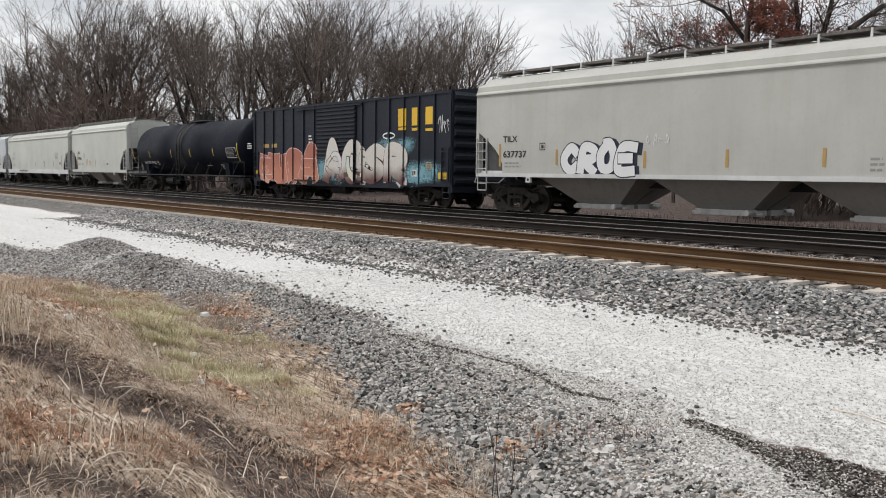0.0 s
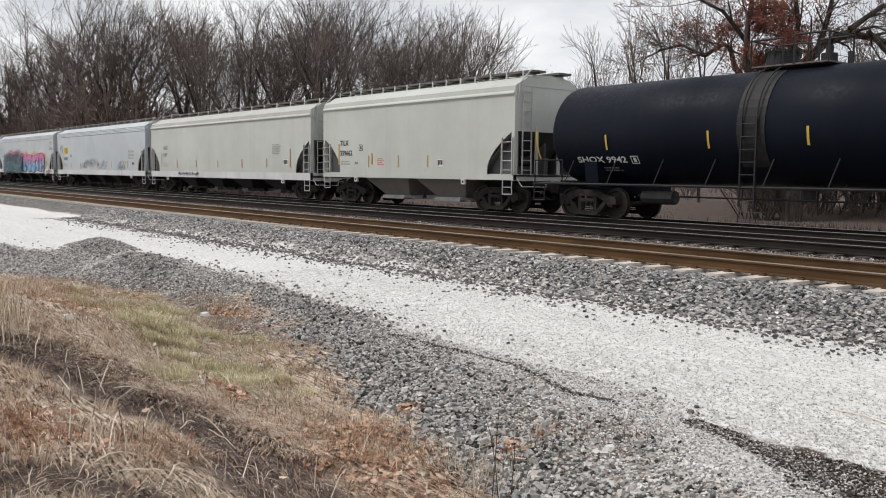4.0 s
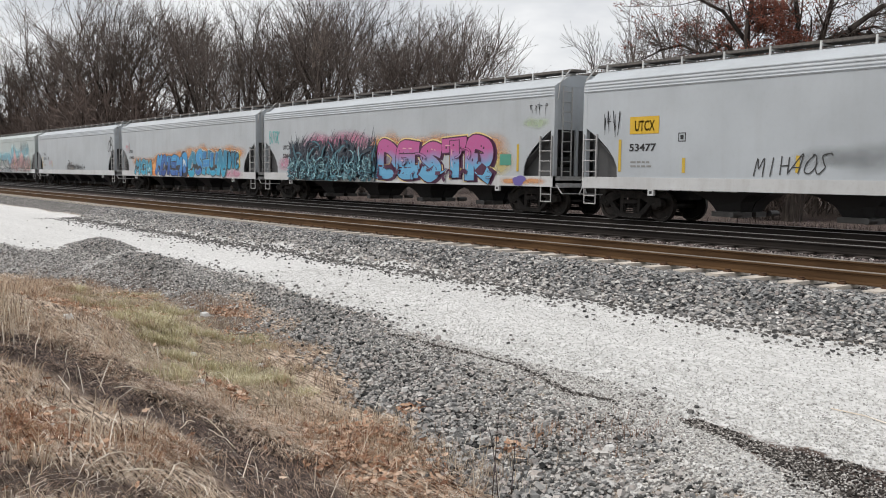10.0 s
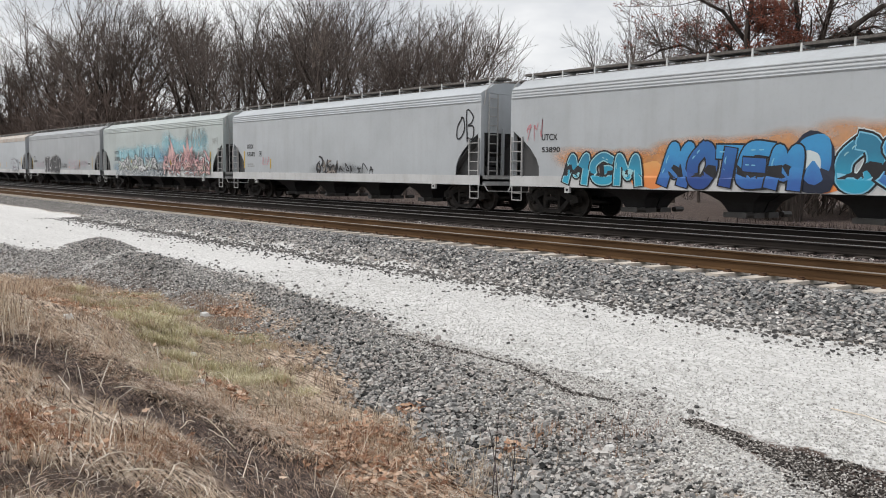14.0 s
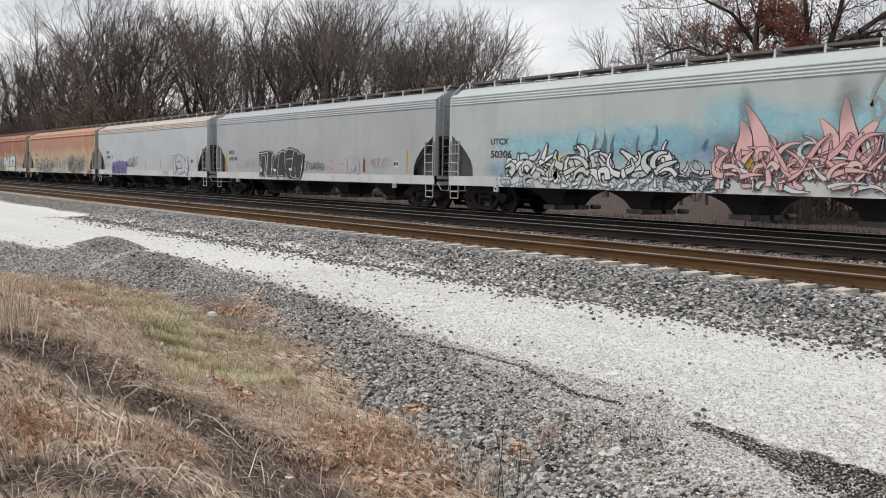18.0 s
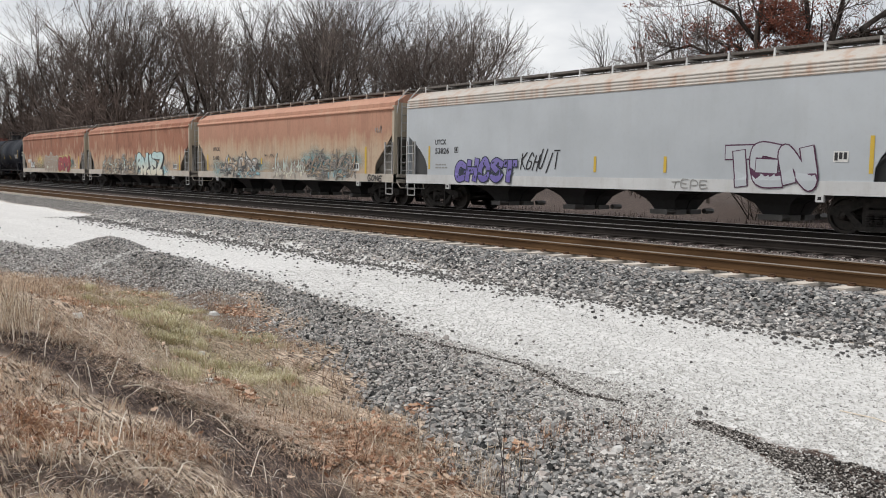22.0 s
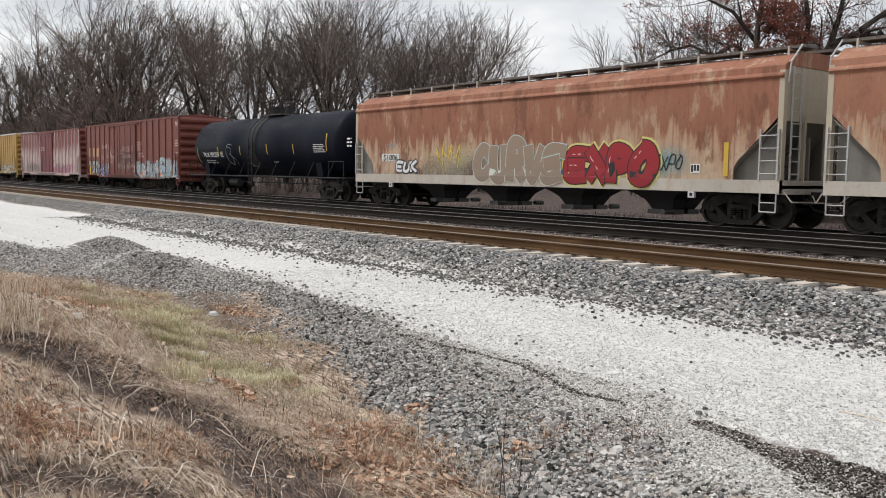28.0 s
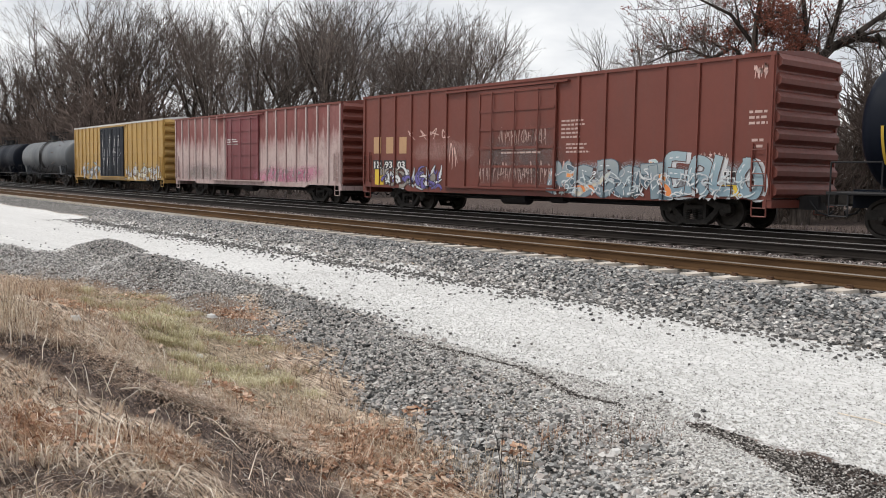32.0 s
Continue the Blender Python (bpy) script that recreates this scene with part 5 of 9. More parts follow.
# strokes of each hand-drawn letter in a unit box
STROKES = {
    "A": [[(0, 0), (0.38, 1), (0.62, 1), (1, 0)], [(0.2, 0.36), (0.8, 0.36)]],
    "B": [[(0.1, 0), (0.1, 1), (0.8, 0.9), (0.7, 0.56), (0.2, 0.52), (0.95, 0.42), (0.85, 0.06), (0.1, 0)]],
    "C": [[(0.95, 0.8), (0.55, 1), (0.08, 0.62), (0.14, 0.16), (0.6, 0), (0.98, 0.2)]],
    "D": [[(0.1, 0), (0.1, 1), (0.75, 0.92), (1, 0.5), (0.7, 0.05), (0.1, 0)]],
    "E": [[(0.95, 0.95), (0.1, 0.95), (0.08, 0.05), (0.95, 0.05)], [(0.1, 0.5), (0.75, 0.5)]],
    "F": [[(0.95, 0.95), (0.1, 0.95), (0.08, 0)], [(0.1, 0.5), (0.75, 0.5)]],
    "G": [[(0.95, 0.82), (0.5, 1), (0.06, 0.55), (0.3, 0.03), (0.92, 0.1), (0.92, 0.45), (0.55, 0.45)]],
    "H": [[(0.1, 0), (0.12, 1)], [(0.9, 0), (0.88, 1)], [(0.1, 0.5), (0.9, 0.5)]],
    "I": [[(0.5, 0), (0.5, 1)]],
    "J": [[(0.2, 0.95), (0.95, 0.95), (0.8, 0.15), (0.4, 0), (0.05, 0.2)]],
    "K": [[(0.1, 0), (0.1, 1)], [(0.95, 1), (0.2, 0.5), (0.98, 0)]],
    "L": [[(0.12, 1), (0.08, 0.05), (0.95, 0.05)]],
    "M": [[(0, 0), (0.14, 1), (0.5, 0.3), (0.86, 1), (1, 0)]],
    "N": [[(0.06, 0), (0.1, 1), (0.9, 0), (0.94, 1)]],
    "O": [[(0.5, 1), (0.05, 0.6), (0.2, 0.08), (0.75, 0.03), (0.97, 0.5), (0.7, 0.96), (0.42, 1)]],
    "P": [[(0.1, 0), (0.1, 1), (0.8, 0.93), (0.85, 0.52), (0.15, 0.42)]],
    "R": [[(0.1, 0), (0.1, 1), (0.8, 0.93), (0.82, 0.52), (0.2, 0.46), (0.98, 0)]],
    "S": [[(0.92, 0.85), (0.5, 1), (0.1, 0.75), (0.5, 0.52), (0.92, 0.25), (0.5, 0), (0.06, 0.16)]],
    "T": [[(0, 0.94), (1, 0.97)], [(0.5, 0.95), (0.5, 0)]],
    "U": [[(0.08, 1), (0.1, 0.2), (0.5, 0), (0.9, 0.2), (0.92, 1)]],
    "V": [[(0.02, 1), (0.5, 0), (0.98, 1)]],
    "W": [[(0, 1), (0.22, 0), (0.5, 0.7), (0.78, 0), (1, 1)]],
    "X": [[(0.04, 0), (0.96, 1)], [(0.04, 1), (0.96, 0)]],
    "Y": [[(0.04, 1), (0.5, 0.5), (0.96, 1)], [(0.5, 0.5), (0.42, 0)]],
    "Z": [[(0.05, 0.95), (0.95, 0.95), (0.05, 0.05), (0.97, 0.05)]],
    "?": [[(0.1, 0.8), (0.5, 1), (0.85, 0.72), (0.5, 0.3)], [(0.5, 0.1), (0.52, 0.0)]],
    "6": [[(0.75, 1), (0.1, 0.45), (0.4, 0), (0.85, 0.25), (0.5, 0.5), (0.14, 0.3)]],
    "4": [[(0.3, 1), (0.05, 0.4), (0.95, 0.4)], [(0.75, 0.75), (0.7, 0)]],
    "0": [[(0.5, 1), (0.08, 0.5), (0.5, 0), (0.92, 0.5), (0.5, 1)]],
    ".": [[(0.4, 0), (0.6, 0.03)]],
    " ": [],
}


def eased(pts, n=4):
    """Points of a smooth line through pts."""
    p = [Vector(q) for q in pts]
    out = []
    for i in range(len(p) - 1):
        a, b, c, d = p[max(0, i - 1)], p[i], p[i + 1], p[min(len(p) - 1, i + 2)]
        for j in range(n):
            t = j / n
            out.append(0.5 * ((2 * b) + (c - a) * t + (2 * a - 5 * b + 4 * c - d) * t * t + (3 * b - a - 3 * c + d) * t ** 3))
    return out + [p[-1]]


def fat_line(fl, pts, w, cap=0.3, taper=None):
    """A ribbon of even width with squared ends, or narrowing to the share taper at its end."""
    q = eased(pts)
    q[0] = q[0] - (q[1] - q[0]).normalized() * w * cap
    q[-1] = q[-1] + (q[-1] - q[-2]).normalized() * w * cap
    vs = []
    for i, c in enumerate(q):
        d = q[min(i + 1, len(q) - 1)] - q[max(i - 1, 0)]
        d = d.normalized() if d.length > 1e-6 else Vector((1, 0))
        k = w / 2 * (1 if taper is None else 1 + (taper - 1) * (i / (len(q) - 1)) ** 1.6)
        vs += [(c.x - d.y * k, c.y + d.x * k), (c.x + d.y * k, c.y - d.x * k)]
    return fl.add(vs, [(2 * i, 2 * i + 1, 2 * i + 3, 2 * i + 2) for i in range(len(q) - 1)])


def dabbed_line(fl, pts, w, cap=0.3):
    """A fat stroke of short straight dabs with rounded joints, each a hair above the one before."""
    q = eased(pts)
    q[0] = q[0] - (q[1] - q[0]).normalized() * w * cap
    q[-1] = q[-1] + (q[-1] - q[-2]).normalized() * w * cap
    base, h = fl.depth, w / 2
    for i in range(len(q) - 1):
        d = q[i + 1] - q[i]
        if d.length < 1e-6:
            continue
        d.normalize()
        n = Vector((-d.y, d.x)) * h
        fl.depth = base + 0.00008 * i
        turn = math.atan2(d.y, d.x)
        ring_pts = [q[i + 1] + Vector((math.cos(turn - 1.5708 + a * 0.6283), math.sin(turn - 1.5708 + a * 0.6283))) * h for a in range(1, 5)] if i < len(q) - 2 else []
        pts2 = [q[i] + n, q[i] - n, q[i + 1] - n] + ring_pts + [q[i + 1] + n]
        fl.add([tuple(p) for p in pts2], [tuple(range(len(pts2)))])
    fl.depth = base
    return fl


def spread_letters(body, x0, x1, z0, z1, r, wild, tilt):
    """Each letter's strokes, placed with a hand's unevenness."""
    n = len(body)
    adv = (x1 - x0) / n
    for k, ch in enumerate(body):
        ax = x0 + adv * k + adv * 0.1
        sx, sz = adv * 0.8, (z1 - z0) * (1 + wild * r.uniform(-0.12, 0.08))
        az = z0 + wild * r.uniform(-0.04, 0.06) * (z1 - z0)
        sh = tilt + wild * r.uniform(-0.16, 0.16)
        yield [[(ax + sx * (a + wild * r.gauss(0, 0.02)) + sh * (b - 0.5) * sz, az + sz * min(1.05, b + wild * r.gauss(0, 0.025))) for a, b in st] for st in STROKES[ch]]


def fat_word(car, body, x0, x1, z0, z1, fill, line, edge=None, w=0.36, o=0.045, shine=None, shade=None, seed=1, wild=1.0, tilt=0.0, inner=0, halo=0.07, rim=None, **kw):
    """Graffiti in fat letters that overlap one another: halo, cast side, outline, fill and highlights."""
    r = random.Random(seed)
    adv = (x1 - x0) / len(body)
    fills = fill if isinstance(fill, tuple) else (fill,)
    hal, sha, out, lit, shi, inn = Flat(), Flat(), Flat(), Flat(), Flat(), Flat()
    fils = [Flat() for _ in fills]
    step = 0
    t = w * min(adv, 0.7 * (z1 - z0))
    m = t * 0.5
    deep = 0.0
    for k, strokes in enumerate(spread_letters(body, x0, x1, z0 + m, z1 - m, r, wild, tilt)):
        for st in strokes:
            deep += 0.004
            hal.depth = sha.depth = 0.1 * deep
            fil = fils[step % len(fils)]
            step += 1
            out.depth, lit.depth, fil.depth, shi.depth, inn.depth = deep, deep + 0.0012, deep + 0.0022, deep + 0.0045, deep + 0.0042
            dabbed_line(hal, st, t + 2 * o + 2 * halo)
            dabbed_line(sha, [(a + 0.13, b - 0.04) for a, b in st], t + 2 * o)
            dabbed_line(out, st, t + 2 * o)
            dabbed_line(lit, st, t)
            dabbed_line(fil, st, t - (0.07 if rim else 0.0))
            if shine and len(st) > 1:
                (ax, az), (bx, bz) = st[0], st[1]
                for f in (0.15, 0.55):
                    p, q = (ax + (bx - ax) * f - 0.28 * t, az + (bz - az) * f), (ax + (bx - ax) * (f + 0.25) - 0.26 * t, az + (bz - az) * (f + 0.25))
                    shi.stroke([p, ((p[0] + q[0]) / 2 - 0.02, (p[1] + q[1]) / 2), q], 0.035)
            for j in range(inner):
                i = r.randrange(max(1, len(st) - 1))
                (ax, az), (bx, bz) = st[i], st[min(i + 1, len(st) - 1)]
                f = r.uniform(0.1, 0.8)
                cx, cz = ax + (bx - ax) * f + r.uniform(-0.4, 0.4) * t, az + (bz - az) * f + r.uniform(-0.3, 0.3) * t
                inn.blob(cx, cz, r.uniform(0.02, 0.05), r.uniform(0.02, 0.06), r, 0.2, 8)
    if edge:
        lay(car, "graffiti_halo", hal, edge, layer=0, **kw)
    if shade:
        lay(car, "graffiti_side", sha, shade, layer=0.8, **kw)
    lay(car, "graffiti_outline", out, line, layer=1.6, **kw)
    if rim:
        lay(car, "graffiti_rim", lit, rim, layer=1.6, **kw)
    for fl, m_fill in zip(fils, fills):
        lay(car, "graffiti_fill", fl, m_fill, layer=1.6, **kw)
    lay(car, "graffiti_shine", shi, shine, layer=1.6, **kw)
    lay(car, "graffiti_specks", inn, line, layer=1.6, **kw)


def wild_style(car, x0, x1, z0, z1, fills, line, seed, n=60, w=0.15, o=0.035, curl=1.0, rise=0.75, sharp=0.2, shine=None, edge=None, reach=1.0, **kw):
    """An interlocking piece of curling, pointed strokes, each with its outline over the one before."""
    r = random.Random(seed)
    L, H = x1 - x0, z1 - z0
    out, fils, shi, hal = Flat(), [Flat() for _ in fills], Flat(), Flat()
    order = [(k + r.random()) / n for k in range(n)]
    r.shuffle(order)
    for k, u in enumerate(order):
        a = Vector((x0 + L * u, z0 + H * r.uniform(0.02, 0.62)))
        ang = radians(r.choice((r.gauss(75, 25), r.gauss(20, 25), r.gauss(140, 25))))
        bend = r.gauss(0, 0.6) * curl
        pts, step = [a], H * reach * r.uniform(0.13, 0.26)
        for j in range(r.choice((2, 3, 3, 4))):
            a = a + Vector((math.cos(ang), math.sin(ang) * rise)) * step
            a.x, a.y = min(x1, max(x0, a.x)), min(z1, max(z0, a.y))
            if (a - pts[-1]).length > 0.03:
                pts.append(a.copy())
            ang += bend
        if len(pts) < 2:
            continue
        t = w * r.uniform(0.6, 1.3)
        f = fils[r.randrange(len(fils))]
        out.depth, f.depth, shi.depth = 0.0005 * k, 0.0005 * k + 0.00025, 0.0005 * k + 0.0004
        fat_line(hal, pts, t + 2 * o + 0.1)
        fat_line(out, pts, t + 2 * o, 0.4, sharp + 0.25)
        fat_line(f, pts, t, 0.3, sharp)
        if shine:
            shi.stroke([(p.x - 0.2 * t, p.y + 0.2 * t) for p in pts[:3]], max(0.016, 0.18 * t))
    if edge:
        lay(car, "graffiti_halo", hal, edge, layer=0, **kw)
    lay(car, "graffiti_outline", out, line, layer=1, **kw)
    for f, m in zip(fils, fills):
        lay(car, "graffiti_fill", f, m, layer=1, **kw)
    lay(car, "graffiti_shine", shi, shine, layer=1, **kw)


def quills(car, x0, x1, z0, z1, mat, seed, n=60, w=0.05, lean=0.3, **kw):
    """Sharp hair-like points that rise from a piece."""
    r = random.Random(seed)
    fl = Flat()
    for k in range(n):
        cx, cz = r.uniform(x0, x1), z0 + (z1 - z0) * r.uniform(0, 0.35)
        h = (z1 - z0) * r.uniform(0.35, 0.75)
        fat_line(fl, [(cx, cz), (cx + r.gauss(0.2, 0.4) * lean * h, cz + 0.55 * h), (cx + r.gauss(lean, 0.5 * lean) * h, cz + h)], w * r.uniform(0.6, 1.5), 0, 0.05)
    return lay(car, "graffiti_flare", fl, mat, **{"layer": 3, **kw})


def tag_word(car, body, x0, x1, z0, z1, mat, w=0.04, seed=1, tilt=0.12, wild=1.3, **kw):
    """A word in single quick strokes."""
    fl = Flat()
    for strokes in spread_letters(body, x0, x1, z0, z1, random.Random(seed), wild, tilt):
        for st in strokes:
            fat_line(fl, st, w, 0.5)
    return lay(car, "tag", fl, mat, **{"layer": 4, **kw})


def soft_cloud(car, x0, x1, z0, z1, mat, seed, n=8, **kw):
    """Sprayed mist: patches dense in the middle that thin out to nothing."""
    r = random.Random(seed)
    fl = Flat()
    m = 16
    for k in range(n):
        cx, cz = x0 + (x1 - x0) * (k + 0.5) / n, (z0 + z1) / 2 + r.uniform(-0.12, 0.12) * (z1 - z0)
        rx, rz = (x1 - x0) / n * r.uniform(0.8, 1.15), (z1 - z0) * r.uniform(0.4, 0.55)
        ph = r.uniform(0, 6)
        pts, soft = [(cx, cz)], [0.9]
        for f, al in ((0.5, 0.7), (0.8, 0.25), (1.05, 0.0)):
            for i in range(m):
                t = 2 * math.pi * i / m
                q = f * (1 + 0.12 * math.sin(2 * t + ph) + 0.08 * math.sin(3 * t + 2 * ph))
                pts.append((cx + rx * q * math.cos(t), cz + rz * q * math.sin(t)))
                soft.append(al)
        fs = [(0, 1 + i, 1 + (i + 1) % m) for i in range(m)]
        for ring_k in range(2):
            o = 1 + ring_k * m
            fs += [(o + i, o + m + i, o + m + (i + 1) % m, o + (i + 1) % m) for i in range(m)]
        fl.add(pts, fs, soft)
    return lay(car, "overspray", fl, mat, **{"layer": 0, **kw})


def scrawl(car, x0, x1, z0, z1, mat, seed, n=6, w=0.035, **kw):
    """A hasty tag that cannot be read: linked loops and dashes."""
    r = random.Random(seed)
    fl = Flat()
    L, H = x1 - x0, z1 - z0
    for k in range(n):
        cx = x0 + L * (k + 0.5) / n
        pts = [(cx + r.uniform(-0.45, 0.45) * L / n, z0 + H * q) for q in (r.uniform(0, 0.25), r.uniform(0.6, 1.0), r.uniform(0.2, 0.6), r.uniform(0.0, 0.9))]
        fl.stroke(pts, w)
        if r.random() < 0.4:
            fl.stroke([(cx - 0.3 * L / n, z0 + H * r.uniform(0.3, 0.7)), (cx + 0.4 * L / n, z0 + H * r.uniform(0.3, 0.7))], w)
    return lay(car, "tag", fl, mat, layer=4, **kw)


def soft_spray(name, c, amount=0.8):
    """Mist of spray paint that thins out towards each patch's rim."""
    m, n, l, b = mat_base(name)
    b.inputs["Base Color"].default_value = (*c, 1)
    b.inputs["Roughness"].default_value = 0.6
    at = n.new("ShaderNodeAttribute")
    at.attribute_name = "soft"
    f = ramp_node(n, l, noise_node(n, l, 2.4, 5, 0.65), [(0.3, 0.55 * amount), (0.65, amount)])
    l.new(mix_node(n, l, 1.0, at.outputs["Color"], f, "MULTIPLY"), b.inputs["Alpha"])
    return m


G_BLACK = spray("spray_black", (0.012, 0.012, 0.015))
G_WHITE = spray("spray_white", (0.72, 0.73, 0.74))
G_SILVER = spray("spray_silver", (0.5, 0.52, 0.54), (0.62, 0.62, 0.64))
G_BROWN = spray("spray_red_brown", (0.5, 0.2, 0.13), (0.36, 0.12, 0.08))
G_SALMON = spray("spray_salmon", (0.6, 0.3, 0.2), (0.48, 0.19, 0.12))
G_PINKLINE = spray("spray_pale_pink", (0.72, 0.5, 0.45))
G_DKBROWN = spray("spray_dark_brown", (0.09, 0.04, 0.035))
G_SKY = spray("spray_sky_blue", (0.2, 0.5, 0.68))
G_BLUE = spray("spray_blue", (0.04, 0.13, 0.42), (0.05, 0.3, 0.6))
G_TEAL = spray("spray_teal", (0.03, 0.36, 0.55), (0.03, 0.2, 0.33))
G_TEALDK = spray("spray_dark_teal", (0.035, 0.095, 0.12), (0.04, 0.05, 0.065))
G_TEALLT = spray("spray_light_teal", (0.3, 0.56, 0.62))
G_PINKBLUE = spray("spray_pink_over_blue", (0.13, 0.38, 0.6), (0.5, 0.1, 0.29), 1.5, 2.5)
G_PLUM = spray("spray_plum", (0.07, 0.015, 0.05))
G_ORANGE = spray("spray_orange", (0.8, 0.27, 0.08), (0.75, 0.42, 0.15))
G_PEACH = spray("spray_pale_pink_fill", (0.68, 0.4, 0.38), (0.72, 0.45, 0.44))
G_VIOLET = spray("spray_violet", (0.15, 0.12, 0.38), (0.2, 0.17, 0.43))
G_RED = spray("spray_red", (0.27, 0.011, 0.018), (0.31, 0.014, 0.022))
G_CREAM = spray("spray_cream", (0.66, 0.62, 0.5), (0.45, 0.62, 0.62))
G_GREYFILL = spray("spray_grey", (0.28, 0.25, 0.22), (0.36, 0.31, 0.27))
G_GREYTEAL = spray("spray_grey_over_teal", (0.25, 0.45, 0.5), (0.34, 0.3, 0.27), 1.1, 1.7)
G_PINKTAG = spray("spray_rose_tag", (0.62, 0.25, 0.28))
G_CHALK = spray("spray_chalk", (0.5, 0.33, 0.29))
G_ROSEGREY = spray("spray_faded_rose", (0.5, 0.32, 0.36), (0.46, 0.34, 0.4))
G_YEL = spray("spray_yellow", (0.75, 0.52, 0.05))
G_GREEN = spray("spray_sea_green", (0.08, 0.3, 0.22))

G_NIGHT = spray("spray_blue_black", (0.012, 0.018, 0.04))
G_DEEPBLUE = spray("spray_deep_blue", (0.025, 0.07, 0.28), (0.03, 0.14, 0.4))
G_TEALMID = spray("spray_mid_teal", (0.12, 0.34, 0.42), (0.06, 0.16, 0.2))
G_TEALTAG = spray("spray_teal_tag", (0.06, 0.42, 0.4))
G_TEALBLUE = spray("spray_teal_and_blue", (0.03, 0.4, 0.6), (0.03, 0.17, 0.42), 0.8, 2.6)
G_SILVERBROWN = spray("spray_silver_over_brown", (0.12, 0.05, 0.045), (0.6, 0.58, 0.54), 0.9, 1.9)
G_PALE = spray("spray_pale_blue", (0.6, 0.68, 0.7))
G_PINKPALE = spray("spray_rose", (0.7, 0.46, 0.44), (0.66, 0.36, 0.38))
G_MAUVE = spray("spray_mauve_line", (0.12, 0.07, 0.075))
G_SLATE = spray("spray_slate", (0.1, 0.15, 0.19))
G_SOOT = spray("spray_sooty_grey", (0.05, 0.05, 0.05))
G_GREYTAN = spray("spray_grey_tan", (0.26, 0.2, 0.155), (0.3, 0.22, 0.16))
G_LEMON = spray("spray_lemon", (0.66, 0.58, 0.2))
G_STEEL = spray("spray_steel_blue", (0.22, 0.29, 0.33), (0.36, 0.39, 0.4))
G_SKYGREY = spray("spray_grey_blue", (0.24, 0.34, 0.4), (0.34, 0.44, 0.48))
G_GREYMIST = spray("spray_thin_grey", (0.3, 0.33, 0.33))
SOFT_YELLOWLINE = spray("spray_straw_yellow", (0.75, 0.6, 0.25))
SOFT_SKY = soft_spray("sky_blue_mist", (0.36, 0.72, 0.84), 0.62)
SOFT_BLUE = soft_spray("blue_mist", (0.14, 0.36, 0.58), 0.5)
SOFT_GREY = soft_spray("grey_mist", (0.16, 0.17, 0.17), 0.45)
SOFT_SILVER = soft_spray("silver_mist", (0.45, 0.5, 0.54), 0.9)
SOFT_PINK = soft_spray("pink_mist", (0.66, 0.25, 0.38), 0.7)
SOFT_ORANGE = soft_spray("orange_mist", (0.78, 0.34, 0.1), 0.85)
SOFT_YELLOW = soft_spray("yellow_mist", (0.72, 0.58, 0.18), 0.75)
SOFT_CREAM = soft_spray("cream_mist", (0.62, 0.55, 0.34), 0.55)
SOFT_LIME = soft_spray("lime_mist", (0.5, 0.62, 0.36), 0.6)
SOFT_CHALK = soft_spray("chalky_mist", (0.5, 0.3, 0.27), 0.5)
SOFT_PLUM = soft_spray("plum_mist", (0.1, 0.02, 0.08), 0.8)
SOFT_GREEN = soft_spray("green_mist", (0.1, 0.3, 0.24), 0.7)
SOFT_PALETEAL = soft_spray("pale_teal_mist", (0.26, 0.44, 0.46), 0.7)

M_RUSTSTRIP = flat_paint("faded_orange_strip", (0.4, 0.17, 0.08))
M_CHALK = flat_paint("chalk_stencil", (0.55, 0.4, 0.36))
M_OCHRE = flat_paint("faded_ochre", (0.42, 0.27, 0.09))
M_CARYELLOW = flat_paint("bright_yellow", (0.72, 0.45, 0.03))
M_TANPAINT = flat_paint("faded_tan_lettering", (0.5, 0.3, 0.16))
POSTS_2, POSTS_17, POSTS_18, POSTS_19 = BOX_POSTS
lettering(c1, "TILX", -7.86, -7.18, 2.34, 2.54, M_INK)
lettering(c1, "637737", -7.85, -6.75, 1.84, 2.06, M_INK)
fine_print(c1, -7.78, -6.92, 1.51, 1.73, 2, M_GREYINK)
square_mark(c1, -6.17, -5.92, 2.06, 2.29, M_INK)
fat_word(c1, "CROE", -5.2, -2.3, 1.27, 2.3, G_WHITE, G_NIGHT, None, 0.4, 0.032, None, G_NIGHT, 3, 1.0, 0.05, halo=0.02)
strip(c1, -8.01, 1.55, 2.29, 0.09, M_OCHRE)
strip(c1, -5.42, 1.60, 2.07, 0.09, M_OCHRE)
strip(c1, -2.03, 1.51, 1.98, 0.09, M_OCHRE)
strip(c1, 0.59, 1.53, 1.99, 0.09, M_OCHRE)
strip(c1, 3.17, 1.55, 1.99, 0.09, M_OCHRE)
fine_print(c1, 4.24, 4.58, 1.44, 1.81, 3, M_GREYINK)
scrawl(c1, -1.98, -1.21, 2.06, 2.48, G_WHITE, 3, 4, 0.02)
lay(c2, "painted_block", Flat().rect(4.4, 4.91, 2.92, 3.02), M_CARYELLOW, layer=3, y=-1.5, posts=POSTS_2)
lay(c2, "painted_block", Flat().rect(5.28, 5.7, 2.88, 2.98), M_CARYELLOW, layer=3, y=-1.5, posts=POSTS_2)
lay(c2, "painted_block", Flat().rect(6.12, 6.62, 2.84, 2.94), M_CARYELLOW, layer=3, y=-1.5, posts=POSTS_2)
lay(c2, "painted_block", Flat().rect(4.39, 4.91, 3.06, 3.73), M_CARYELLOW, layer=3, y=-1.5, posts=POSTS_2)
